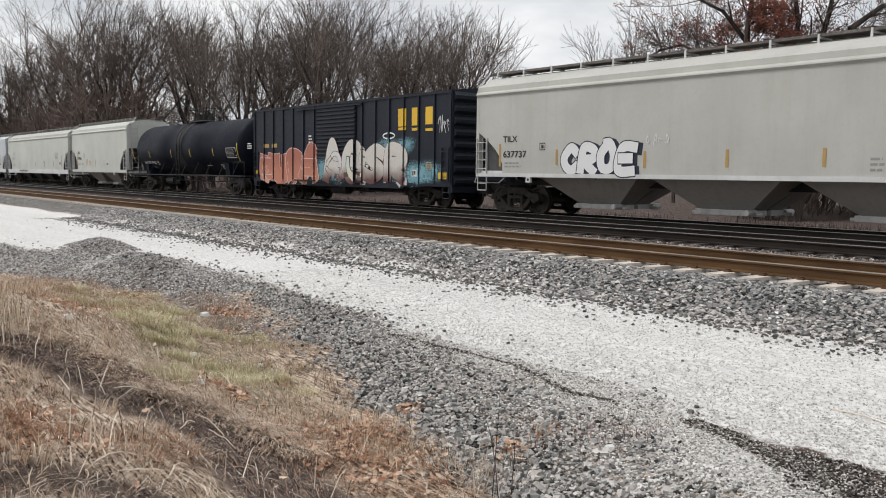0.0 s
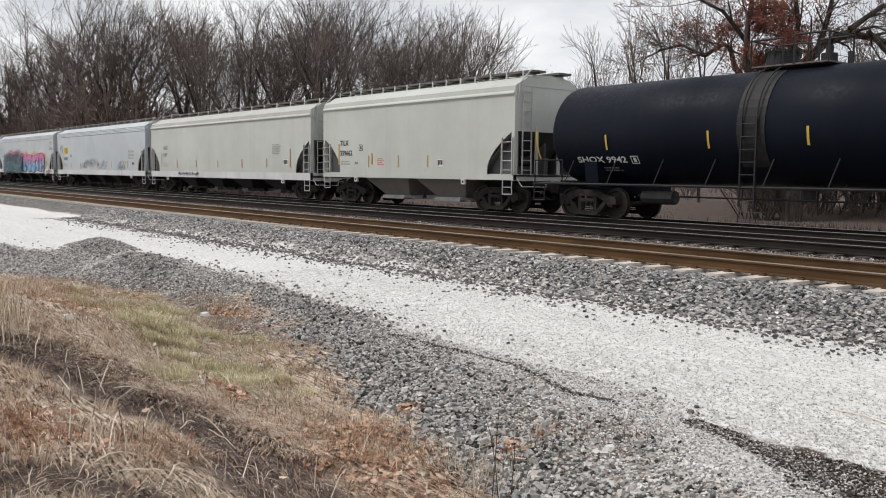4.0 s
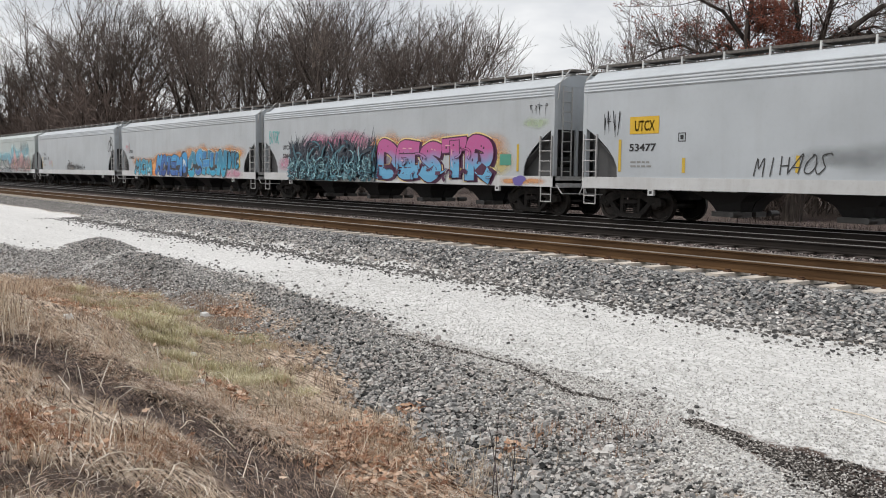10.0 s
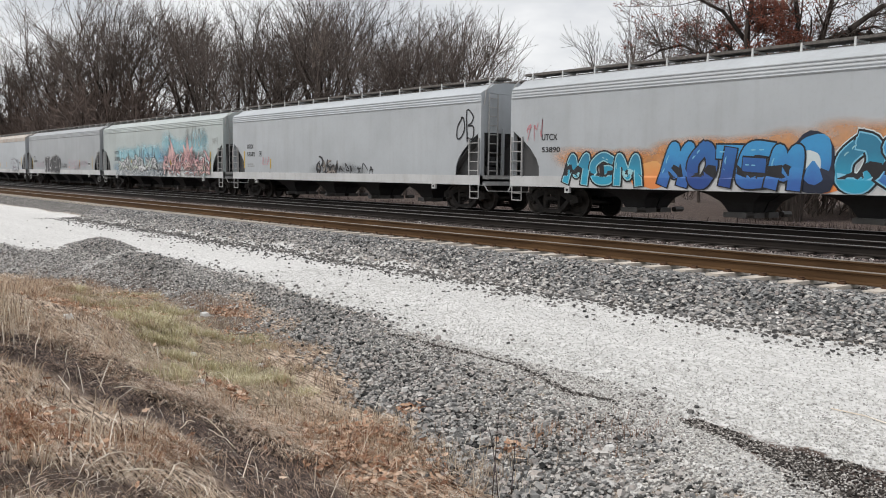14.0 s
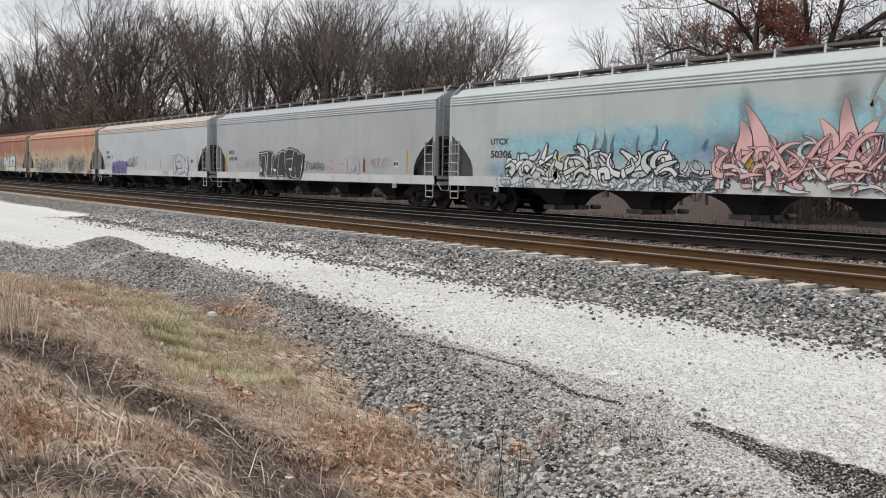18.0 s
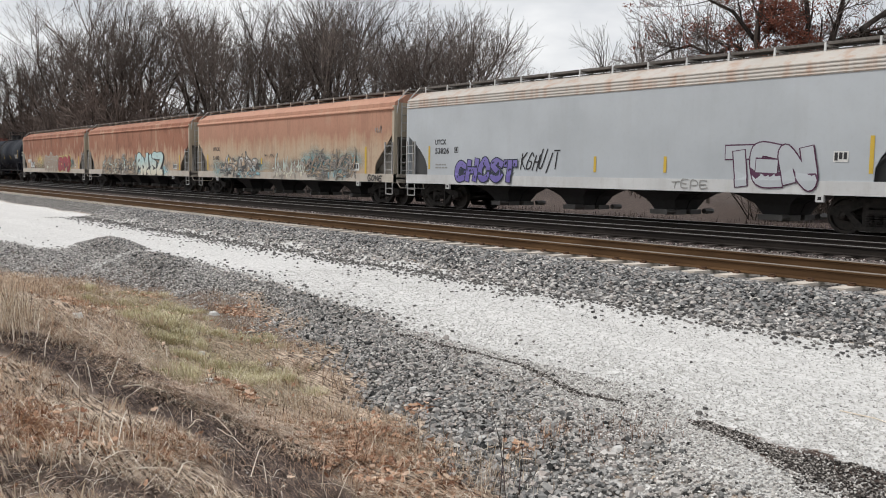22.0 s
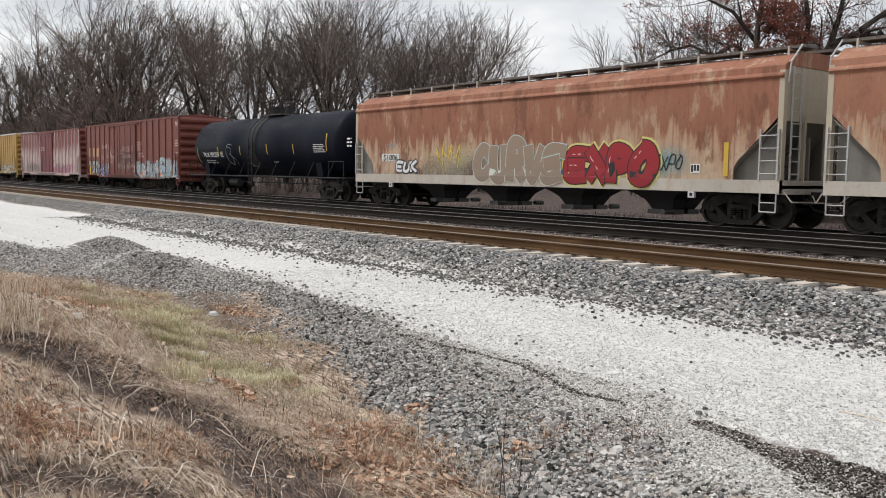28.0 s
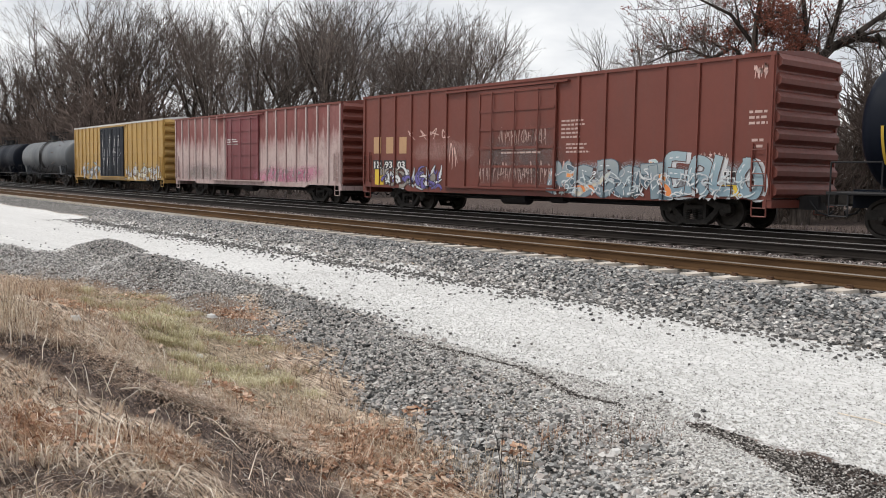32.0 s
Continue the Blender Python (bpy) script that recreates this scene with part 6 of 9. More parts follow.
lay(c2, "painted_block", Flat().rect(5.27, 5.69, 3.07, 3.73), M_CARYELLOW, layer=3, y=-1.5, posts=POSTS_2)
lay(c2, "painted_block", Flat().rect(6.11, 6.61, 3.08, 3.72), M_CARYELLOW, layer=3, y=-1.5, posts=POSTS_2)
fat_word(c2, "HURA", -7.01, -1.52, 0.72, 2.37, G_BROWN, G_PINKLINE, None, 0.64, 0.035, G_PINKLINE, None, 21, 1.3, 0.05, y=-1.5, posts=POSTS_2)
wild_style(c2, -6.9, -1.6, 0.75, 2.2, (G_BROWN, G_SALMON), G_PINKLINE, 23, 24, 0.2, 0.018, 1.3, y=-1.508, posts=POSTS_2)
soft_cloud(c2, -1.4, 0.4, 0.8, 1.9, SOFT_SKY, 27, 2, y=-1.5, posts=POSTS_2)
soft_cloud(c2, 4.2, 6.7, 0.7, 2.0, SOFT_SKY, 28, 3, y=-1.5, posts=POSTS_2)
soft_cloud(c2, 3.2, 5.2, 1.9, 2.7, SOFT_SKY, 29, 2, y=-1.5, posts=POSTS_2)
fat_word(c2, "AGSR", -0.9, 5.0, 0.81, 2.51, G_SILVERBROWN, G_DKBROWN, None, 0.44, 0.025, None, None, 22, 1.0, 0.1, y=-1.5, posts=POSTS_2)
wild_style(c2, -0.6, 4.9, 0.85, 2.3, (G_CREAM, G_SILVERBROWN, G_SILVER, G_DKBROWN), G_DKBROWN, 24, 22, 0.24, 0.012, 1.4, 0.9, 0.6, y=-1.511, posts=POSTS_2)
scrawl(c2, 6.84, 7.54, 2.63, 3.43, G_SILVER, 5, 4, 0.03, y=-1.5, posts=POSTS_2)
lay(c2, "painted_block", Flat().rect(6.91, 7.39, 1.09, 1.33), M_CARYELLOW, layer=3, y=-1.5, posts=POSTS_2)
lay(c2, "painted_block", Flat().rect(-7.55, -6.94, 1.07, 1.36), M_CARYELLOW, layer=3, y=-1.5, posts=POSTS_2)
fine_print(c2, 6.15, 6.69, 1.42, 1.73, 4, M_OCHRE, y=-1.5, posts=POSTS_2)
label_plate(c2, 5.3, 5.69, 1.17, 1.42, seed=1, y=-1.5, posts=POSTS_2)
fine_print(c2, -2.41, -2.09, 2.55, 2.96, 3, M_WHITE, y=-1.5, posts=POSTS_2)
lay(c2, "graffiti_ring", ring(Flat(), 3.78, 2.73, 0.42, 0.14, 0.06), G_WHITE, layer=5, y=-1.5)
lay(c2, "painted_block", Flat().rect(-6.62, -6.12, 2.42, 2.6), M_OCHRE, layer=3, y=-1.5, posts=POSTS_2)
lay(c2, "painted_block", Flat().rect(-5.86, -5.36, 2.42, 2.6), M_OCHRE, layer=3, y=-1.5, posts=POSTS_2)
lettering(c3, "SHQX 9942", -6.38, -4.5, 1.64, 1.85, M_WHITE, tank=(1.5, 2.58))
square_mark(c3, -4.34, -4.07, 1.64, 1.86, M_WHITE, tank=(1.5, 2.58))
fine_print(c3, -6.17, -4.6, 1.42, 1.57, 2, M_GREYINK, tank=(1.5, 2.58))
strip(c3, -7.95, 1.79, 2.65, 0.065, M_YELLOW, tank=(1.5, 2.58))
strip(c3, -5.12, 2.04, 2.47, 0.065, M_YELLOW, tank=(1.5, 2.58))
strip(c3, -1.65, 2.03, 2.49, 0.065, M_YELLOW, tank=(1.5, 2.58))
strip(c3, 1.11, 2.07, 2.52, 0.065, M_YELLOW, tank=(1.5, 2.58))
strip(c3, 4.22, 2.08, 2.53, 0.065, M_YELLOW, tank=(1.5, 2.58))
strip(c3, 7.19, 1.83, 2.71, 0.065, M_YELLOW, tank=(1.5, 2.58))
fine_print(c3, 5.93, 6.93, 2.04, 2.42, 6, M_GREYINK, tank=(1.5, 2.58))
lay(c3, "stencil_frame", frame_lines(5.86, 7.0, 1.97, 2.49, 0.025), M_WHITE, layer=2, tank=(1.5, 2.58))
fine_print(c3, 2.81, 3.63, 1.56, 1.63, 1, M_WHITE, tank=(1.5, 2.58))
fine_print(c3, 4.56, 5.1, 1.38, 1.63, 2, M_WHITE, tank=(1.5, 2.58))
square_mark(c3, 4.54, 5.12, 1.37, 1.64, M_WHITE, tank=(1.5, 2.58))
lettering(c4, "TILX", -4.64, -3.98, 2.4, 2.61, M_INK)
lettering(c4, "339662", -4.63, -3.69, 1.98, 2.2, M_INK)
square_mark(c4, -3.2, -2.93, 2.17, 2.42, M_INK)
fine_print(c4, -4.56, -3.75, 1.6, 1.81, 2, M_GREYINK)
strip(c4, -4.71, 1.60, 2.47, 0.11, M_OCHRE)
strip(c4, -2.26, 1.63, 2.06, 0.11, M_OCHRE)
fine_print(c4, -1.89, -1.41, 1.59, 1.89, 4, M_RED)
fine_print(c4, -3.52, -3.21, 1.63, 1.75, 2, M_INK)
strip(c4, -2.49, 1.51, 1.98, 0.08, M_OCHRE)
strip(c4, -0.45, 1.51, 1.97, 0.08, M_OCHRE)
strip(c4, 1.38, 1.52, 1.95, 0.08, M_OCHRE)
label_plate(c4, 1.96, 2.29, 1.54, 1.81, seed=1)
strip(HOPS[5], -7.91, 1.46, 2.32, 0.09, M_RUSTSTRIP)
strip(HOPS[5], -5.55, 1.45, 1.89, 0.09, M_RUSTSTRIP)
strip(HOPS[5], -2.87, 1.48, 1.87, 0.09, M_RUSTSTRIP)
strip(HOPS[5], -0.03, 1.48, 1.87, 0.09, M_RUSTSTRIP)
strip(HOPS[5], 2.81, 1.47, 1.89, 0.09, M_RUSTSTRIP)
strip(HOPS[5], 5.48, 1.48, 1.91, 0.09, M_RUSTSTRIP)
strip(HOPS[5], 7.78, 1.50, 2.35, 0.09, M_RUSTSTRIP)
lettering(HOPS[5], "GACX", -7.63, -6.98, 2.5, 2.72, M_GREYINK)
lettering(HOPS[5], "1506", -7.63, -7.07, 2.1, 2.32, M_GREYINK)
fine_print(HOPS[5], -7.53, -6.84, 1.51, 1.73, 2, M_GREYINK)
fine_print(HOPS[5], 6.01, 6.91, 2.1, 2.6, 6, M_GREYINK)
label_plate(HOPS[5], 7.14, 7.56, 1.59, 1.87, seed=4)
scrawl(HOPS[5], -5.4, -2.5, 1.0, 1.24, G_BLACK, 46, 24, 0.03, y=-HW - 0.021)
lay(HOPS[6], "painted_block", Flat().rect(-7.85, -6.84, 2.46, 2.94), M_CARYELLOW, layer=3)
lettering(HOPS[6], "UTCX", -7.67, -6.98, 2.54, 2.83, M_INK)
lettering(HOPS[6], "53477", -7.85, -6.92, 1.98, 2.19, M_INK)
fine_print(HOPS[6], -7.8, -6.96, 1.52, 1.75, 2, M_GREYINK)
square_mark(HOPS[6], -6.2, -5.96, 2.22, 2.46, M_INK)
scrawl(HOPS[6], -8.87, -8.16, 2.39, 3.22, G_BLACK, 41, 4, 0.025)
strip(HOPS[6], -8.19, 1.41, 2.32, 0.1, M_YELLOW)
tag_word(HOPS[6], "MIHAOS", -3.91, -1.93, 1.36, 1.84, G_SOOT, 0.03, 41, 0.4, 1.9)
soft_cloud(HOPS[6], -2.6, -0.2, 1.35, 2.1, SOFT_GREY, 42, 2)
tag_word(HOPS[6], "MIHAO?", 0.19, 2.32, 1.36, 1.84, G_SOOT, 0.03, 43, 0.4, 1.9)
tag_word(HOPS[6], "TORAS", 4.41, 5.96, 1.15, 1.8, G_SOOT, 0.027, 44, 0.45, 2.4)
scrawl(HOPS[6], 4.5, 6.0, 1.3, 1.6, G_BLACK, 44, 7, 0.02)
strip(HOPS[6], -6.00, 1.39, 1.78, 0.1, M_YELLOW)
strip(HOPS[6], -2.75, 1.41, 1.82, 0.1, M_YELLOW)
strip(HOPS[6], 0.12, 1.40, 1.80, 0.1, M_YELLOW)
strip(HOPS[6], 3.23, 1.41, 1.83, 0.1, M_YELLOW)
strip(HOPS[6], 6.37, 1.42, 1.87, 0.1, M_YELLOW)
strip(HOPS[6], 8.33, 1.44, 2.32, 0.1, M_YELLOW)
fine_print(HOPS[6], 6.51, 7.76, 1.99, 2.61, 7, M_GREYINK)
label_plate(HOPS[6], 7.22, 7.72, 1.54, 1.85, seed=7)
fine_print(HOPS[6], -6.82, -3.67, 0.87, 1.1, 1, M_GREYINK)
lettering(HOPS[7], "UTCX", -7.76, -7.06, 2.3, 2.5, M_INK)
lettering(HOPS[7], "53645", -7.75, -6.96, 1.92, 2.12, M_INK)
tag_word(HOPS[7], "BTGK", -9.09, -8.1, 2.6, 3.2, G_TEALTAG, 0.04, 51, 0.1)
soft_cloud(HOPS[7], -5.6, -0.6, 2.1, 3.0, SOFT_PINK, 5, 4)
soft_cloud(HOPS[7], -7.8, -6.4, 1.1, 2.1, SOFT_PINK, 6, 2)
quills(HOPS[7], -7.05, -0.4, 1.5, 3.05, G_TEALDK, 57, 190, 0.055, 0.3)
wild_style(HOPS[7], -7.05, -0.1, 0.93, 2.6, (G_TEALDK, G_TEALMID, G_TEALDK), G_NIGHT, 52, 190, 0.15, 0.02, 0.9, 1.0, 0.05, sill=1.25)
wild_style(HOPS[7], -7.0, -0.3, 0.95, 2.35, (G_TEALLT, G_TEALMID), G_NIGHT, 56, 330, 0.06, 0.014, 1.1, 1.0, 0.05, reach=0.5, sill=1.25, y=-HW - 0.07)
soft_cloud(HOPS[7], -0.4, 7.1, 1.7, 2.75, SOFT_ORANGE, 15, 8)
soft_cloud(HOPS[7], 5.8, 7.6, 1.2, 2.4, SOFT_YELLOW, 16, 3)
fat_word(HOPS[7], "DESTR", 0.0, 6.85, 0.99, 2.5, G_PINKBLUE, G_PLUM, SOFT_YELLOWLINE, 0.46, 0.045, G_PEACH, G_PLUM, 53, 1.1, 0.12, 4, 0.05, sill=1.25)
wild_style(HOPS[7], 0.1, 6.8, 1.0, 2.4, (G_PINKBLUE, G_PLUM, G_PINKBLUE), G_PLUM, 58, 16, 0.09, 0.018, 1.1, reach=0.6, sill=1.25, y=-HW - 0.05)
soft_cloud(HOPS[7], -0.6, 0.6, 1.0, 2.3, SOFT_PLUM, 17, 1, layer=2)
lay(HOPS[7], "painted_block", Flat().rect(7.15, 7.7, 1.59, 1.95), G_GREEN, layer=3)
strip(HOPS[7], 8.01, 1.39, 2.27, 0.1, M_YELLOW)
soft_cloud(HOPS[7], 7.4, 9.1, 0.96, 1.22, SOFT_ORANGE, 8, 3, y=-HW - 0.021)
lay(HOPS[7], "graffiti_fill", Flat().blob(8.1, 1.1, 0.3, 0.16, random.Random(2)), G_VIOLET, layer=2, sill=1.25)
scrawl(HOPS[7], 8.47, 9.34, 3.1, 3.67, G_BLACK, 54, 4, 0.02)
soft_cloud(HOPS[7], 8.3, 9.2, 2.75, 3.15, SOFT_LIME, 9, 2)
lettering(HOPS[8], "UTCX", -8.19, -7.51, 2.36, 2.56, M_INK)
lettering(HOPS[8], "53890", -8.18, -7.39, 1.99, 2.16, M_INK)
soft_cloud(HOPS[8], -7.2, -3.2, 1.3, 2.2, SOFT_ORANGE, 11, 4)
soft_cloud(HOPS[8], -3.6, 0.4, 1.7, 2.45, SOFT_ORANGE, 18, 4)
soft_cloud(HOPS[8], 1.0, 7.9, 1.8, 2.75, SOFT_ORANGE, 12, 7)
lay(HOPS[8], "graffiti_fill", Flat().blob(-3.95, 1.3, 0.55, 0.42, random.Random(3)), G_ORANGE, layer=0.8, sill=1.25)
lay(HOPS[8], "graffiti_fill", Flat().blob(1.0, 1.15, 0.5, 0.3, random.Random(4)), G_ORANGE, layer=0.8, sill=1.25)
fat_word(HOPS[8], "MGM", -7.12, -4.24, 0.96, 1.97, G_TEAL, G_BLACK, None, 0.4, 0.05, G_TEALLT, None, 61, 1.0, 0.1, rim=G_TEALLT, sill=1.25)
fat_word(HOPS[8], "MOTEM", -3.45, 0.5, 0.96, 2.2, (G_BLUE, G_DEEPBLUE), G_BLACK, None, 0.44, 0.045, G_SKY, None, 62, 1.0, 0.1, sill=1.25)
lay(HOPS[8], "graffiti_outline", Flat().blob(0.78, 1.62, 0.62, 0.74, random.Random(5), 0.15), G_NIGHT, layer=7, sill=1.25)
lay(HOPS[8], "graffiti_fill", Flat().blob(0.8, 1.75, 0.5, 0.55, random.Random(6), 0.15), G_BLUE, layer=8, sill=1.25)
lay(HOPS[8], "graffiti_fill", Flat().blob(0.74, 1.62, 0.24, 0.34, random.Random(7), 0.1), G_PALE, layer=9)
fat_word(HOPS[8], "OSHUN", 1.4, 6.3, 0.96, 2.36, (G_TEAL, G_BLUE, G_TEALBLUE), G_BLACK, G_PALE, 0.44, 0.05, G_TEALLT, None, 63, 1.0, 0.1, halo=0.03, rim=G_SKY, sill=1.25)
fat_word(HOPS[8], "PWTC", 6.1, 7.75, 1.4, 2.25, G_TEAL, G_BLACK, G_PALE, 0.42, 0.045, None, None, 64, 1.2, 0.2, halo=0.03, sill=1.25)
soft_cloud(HOPS[8], 6.2, 7.9, 0.93, 1.45, SOFT_PINK, 14, 2, sill=1.25)
strip(HOPS[8], 7.84, 1.46, 2.29, 0.1, M_YELLOW)
scrawl(HOPS[8], -8.88, -8.07, 2.22, 3.12, G_PINKTAG, 63, 3, 0.035)
lettering(HOPS[9], "UTCX", -7.98, -7.33, 2.4, 2.61, M_INK)
lettering(HOPS[9], "53592", -7.99, -7.17, 2.02, 2.23, M_INK)
fine_print(HOPS[9], -7.96, -7.16, 1.51, 1.71, 2, M_GREYINK)
square_mark(HOPS[9], -6.73, -6.48, 2.02, 2.27, M_INK)
tag_word(HOPS[9], "R.I.P", -6.36, -5.7, 1.62, 1.93, G_PINKTAG, 0.03, 70)
strip(HOPS[9], -8.31, 1.45, 2.28, 0.1, M_YELLOW)
strip(HOPS[9], -5.54, 1.44, 1.90, 0.1, M_YELLOW)
scrawl(HOPS[9], -8.17, -7.28, 1.03, 1.27, G_BLACK, 71, 5, 0.03)
scrawl(HOPS[9], -6.79, -5.35, 1.06, 1.3, G_BLACK, 72, 7, 0.03)
tag_word(HOPS[9], "OB", 8.3, 9.3, 2.45, 3.3, G_BLACK, 0.06, 73, 0.2, 2.0)
wild_style(HOPS[9], -1.25, 0.42, 1.1, 1.96, (G_BLACK, G_GREYFILL), G_BLACK, 74, 22, 0.09, 0.02)
soft_cloud(HOPS[9], -1.6, 2.6, 1.1, 1.7, SOFT_GREY, 75, 4)
scrawl(HOPS[9], 0.09, 3.2, 1.17, 1.67, G_BLACK, 75, 7, 0.05)
scrawl(HOPS[9], 6.77, 8.74, 1.04, 1.21, G_BLACK, 76, 6, 0.03)
lettering(HOPS[10], "UTCX", -7.36, -6.47, 2.32, 2.53, M_INK)
lettering(HOPS[10], "50306", -7.35, -6.31, 1.88, 2.13, M_INK)
soft_cloud(HOPS[10], -6.8, 0.8, 1.7, 3.0, SOFT_SKY, 21, 7)
soft_cloud(HOPS[10], -2.2, 1.9, 1.4, 2.7, SOFT_BLUE, 22, 4)
soft_cloud(HOPS[10], 1.3, 7.5, 1.9, 3.5, SOFT_SKY, 23, 7)
soft_cloud(HOPS[10], -7.3, -5.6, 1.0, 1.9, SOFT_BLUE, 24, 2)
quills(HOPS[10], -3.6, -0.4, 1.9, 2.75, G_SLATE, 80, 12, 0.09, 0.15)
wild_style(HOPS[10], -6.53, 0.3, 1.2, 2.3, (G_WHITE, G_CREAM, G_SILVER), G_BLACK, 81, 70, 0.19, 0.034, 1.5, 0.8, 0.25)
wild_style(HOPS[10], -7.0, 1.9, 0.93, 1.4, (G_WHITE, G_SILVER), G_SLATE, 85, 60, 0.1, 0.03, 1.6, 0.8, 0.1, sill=1.25)
wild_style(HOPS[10], -0.2, 2.0, 1.0, 2.0, (G_SILVER, G_SLATE), G_BLACK, 82, 24, 0.1, 0.03, 0.8, 0.5, 0.1, sill=1.25)
soft_cloud(HOPS[10], 1.5, 8.0, 1.6, 2.5, SOFT_GREY, 86, 7, layer=0.5)
wild_style(HOPS[10], 1.5, 8.0, 1.02, 2.35, (G_PEACH, G_PINKPALE, G_PINKLINE, G_PINKPALE, G_PALE), G_MAUVE, 83, 150, 0.13, 0.018, 1.0, 0.8, 0.1, sill=1.25)
quills(HOPS[10], 1.7, 7.8, 1.1, 2.3, G_MAUVE, 87, 40, 0.04, 0.3, layer=24)
strip(HOPS[10], -4.08, 1.42, 1.90, 0.22, G_YEL)
strip(HOPS[10], 2.48, 1.47, 1.87, 0.22, G_YEL)
strip(HOPS[10], 4.46, 1.49, 1.86, 0.22, G_YEL)
for flame in ([(2.9, 1.9), (2.7, 2.5), (2.3, 3.2)], [(2.3, 1.9), (2.35, 2.4), (2.2, 2.8)], [(5.1, 1.9), (4.95, 2.6), (4.9, 3.25)], [(4.5, 1.9), (4.6, 2.3), (4.3, 2.75)], [(5.6, 1.9), (5.4, 2.3), (5.7, 2.7)]):
    lay(HOPS[10], "graffiti_outline", fat_line(Flat(), flame, 0.58, 0, 0.05), G_MAUVE, layer=1.6)
    lay(HOPS[10], "graffiti_flame", fat_line(Flat(), flame, 0.5, 0, 0.02), G_PEACH, layer=2)
soft_cloud(HOPS[10], 2.15, 2.5, 2.3, 3.75, SOFT_GREY, 88, 1, layer=3)
soft_cloud(HOPS[10], 4.75, 5.15, 2.6, 3.95, SOFT_GREY, 89, 1, layer=3)
soft_cloud(HOPS[10], 6.9, 7.5, 2.4, 3.85, SOFT_GREY, 90, 1, layer=3)
tag_word(HOPS[10], "640", 5.4, 6.8, 2.6, 3.6, G_GREYMIST, 0.09, 84, 0.15, 1.3)
scrawl(HOPS[10], 8.27, 8.99, 2.59, 3.13, M_GREYINK, 85, 4, 0.02)
strip(HOPS[10], 8.02, 1.37, 2.29, 0.1, M_YELLOW)
soft_cloud(HOPS[10], 6.4, 7.7, 0.95, 1.7, SOFT_GREEN, 25, 3, layer=22, sill=1.25)
lettering(HOPS[11], "UTCX", -8.04, -7.41, 2.17, 2.35, M_INK)
lettering(HOPS[11], "632169", -8.03, -7.09, 1.84, 2.03, M_INK)
tag_word(HOPS[11], "RUTS MR BOY", -7.17, -4.86, 1.45, 1.85, G_ROSEGREY, 0.026, 91, 0.3, 2.4)
fat_word(HOPS[11], "TIKREN", -4.5, -0.35, 0.97, 2.25, G_BLACK, G_WHITE, G_BLACK, 0.62, 0.028, None, None, 92, 1.3, 0.05, halo=0.07, sill=1.25)
tag_word(HOPS[11], "EKGOOPD", -0.19, 1.7, 1.4, 1.7, G_BLACK, 0.032, 93, 0.3, 3.0)
tag_word(HOPS[11], "FMX", -0.95, -0.3, 1.8, 2.1, G_BLACK, 0.035, 94, 0.3)
fat_word(HOPS[11], "BBM", 1.87, 4.51, 1.2, 1.95, P_GREY_D, G_ROSEGREY, None, 0.3, 0.045, None, None, 95, 1.2, 0.1)
tag_word(HOPS[11], "MELOVI", 5.32, 6.99, 1.55, 1.89, G_ROSEGREY, 0.035, 96)
strip(HOPS[11], -2.85, 1.31, 1.74, 0.12, M_YELLOW)
strip(HOPS[11], -0.31, 1.30, 1.71, 0.12, M_YELLOW)
strip(HOPS[11], 2.35, 1.33, 1.81, 0.12, M_YELLOW)
strip(HOPS[11], 4.86, 1.35, 1.96, 0.12, M_YELLOW)
strip(HOPS[11], -8.44, 1.25, 2.22, 0.12, M_YELLOW)
lay(HOPS[11], "painted_block", Flat().rect(4.82, 5.0, 1.35, 1.86), G_PINKTAG, layer=3)
label_plate(HOPS[11], 6.99, 7.32, 1.56, 1.78, seed=1)
fine_print(HOPS[11], 1.26, 2.14, 0.96, 1.07, 2, M_GREYINK)
fine_print(HOPS[11], 5.33, 6.15, 1.0, 1.09, 2, M_GREYINK)
strip(HOPS[11], 7.85, 1.34, 2.18, 0.1, M_YELLOW)
lettering(HOPS[12], "UTCX", -7.82, -7.17, 2.34, 2.53, M_INK)
lettering(HOPS[12], "53826", -7.81, -7.0, 2.01, 2.22, M_INK)
fine_print(HOPS[12], -7.79, -7.0, 1.47, 1.69, 2, M_GREYINK)
square_mark(HOPS[12], -6.7, -6.48, 2.04, 2.25, M_INK)
fat_word(HOPS[12], "GHOST", -6.65, -3.4, 0.99, 1.8, G_VIOLET, G_NIGHT, None, 0.36, 0.04, None, None, 97, 1.3, 0.1, 3, sill=1.25)
tag_word(HOPS[12], "KGHUIT", -3.24, -1.47, 1.44, 2.0, G_BLACK, 0.045, 98, 0.25, 1.6)
fat_word(HOPS[12], "TEN", 4.5, 6.85, 1.05, 2.17, P_GREY, G_PLUM, None, 0.42, 0.035, None, None, 99, 1.3, 0.05, sill=1.25)
tag_word(HOPS[12], "TEPE", 2.78, 3.99, 0.99, 1.2, M_GREYINK, 0.03, 100, y=-HW - 0.021)
label_plate(HOPS[12], 7.33, 7.69, 1.69, 1.94, seed=1)
strip(HOPS[12], -0.01, 1.40, 1.87, 0.1, M_YELLOW)
strip(HOPS[12], 2.55, 1.41, 1.85, 0.1, M_YELLOW)
strip(HOPS[12], 8.22, 1.43, 2.28, 0.1, M_YELLOW)
fine_print(HOPS[12], 1.45, 2.24, 1.02, 1.15, 2, M_GREYINK)
fine_print(HOPS[12], -2.41, -1.58, 0.98, 1.14, 2, M_GREYINK)
strip(HOPS[12], -8.17, 1.46, 2.30, 0.1, M_YELLOW)
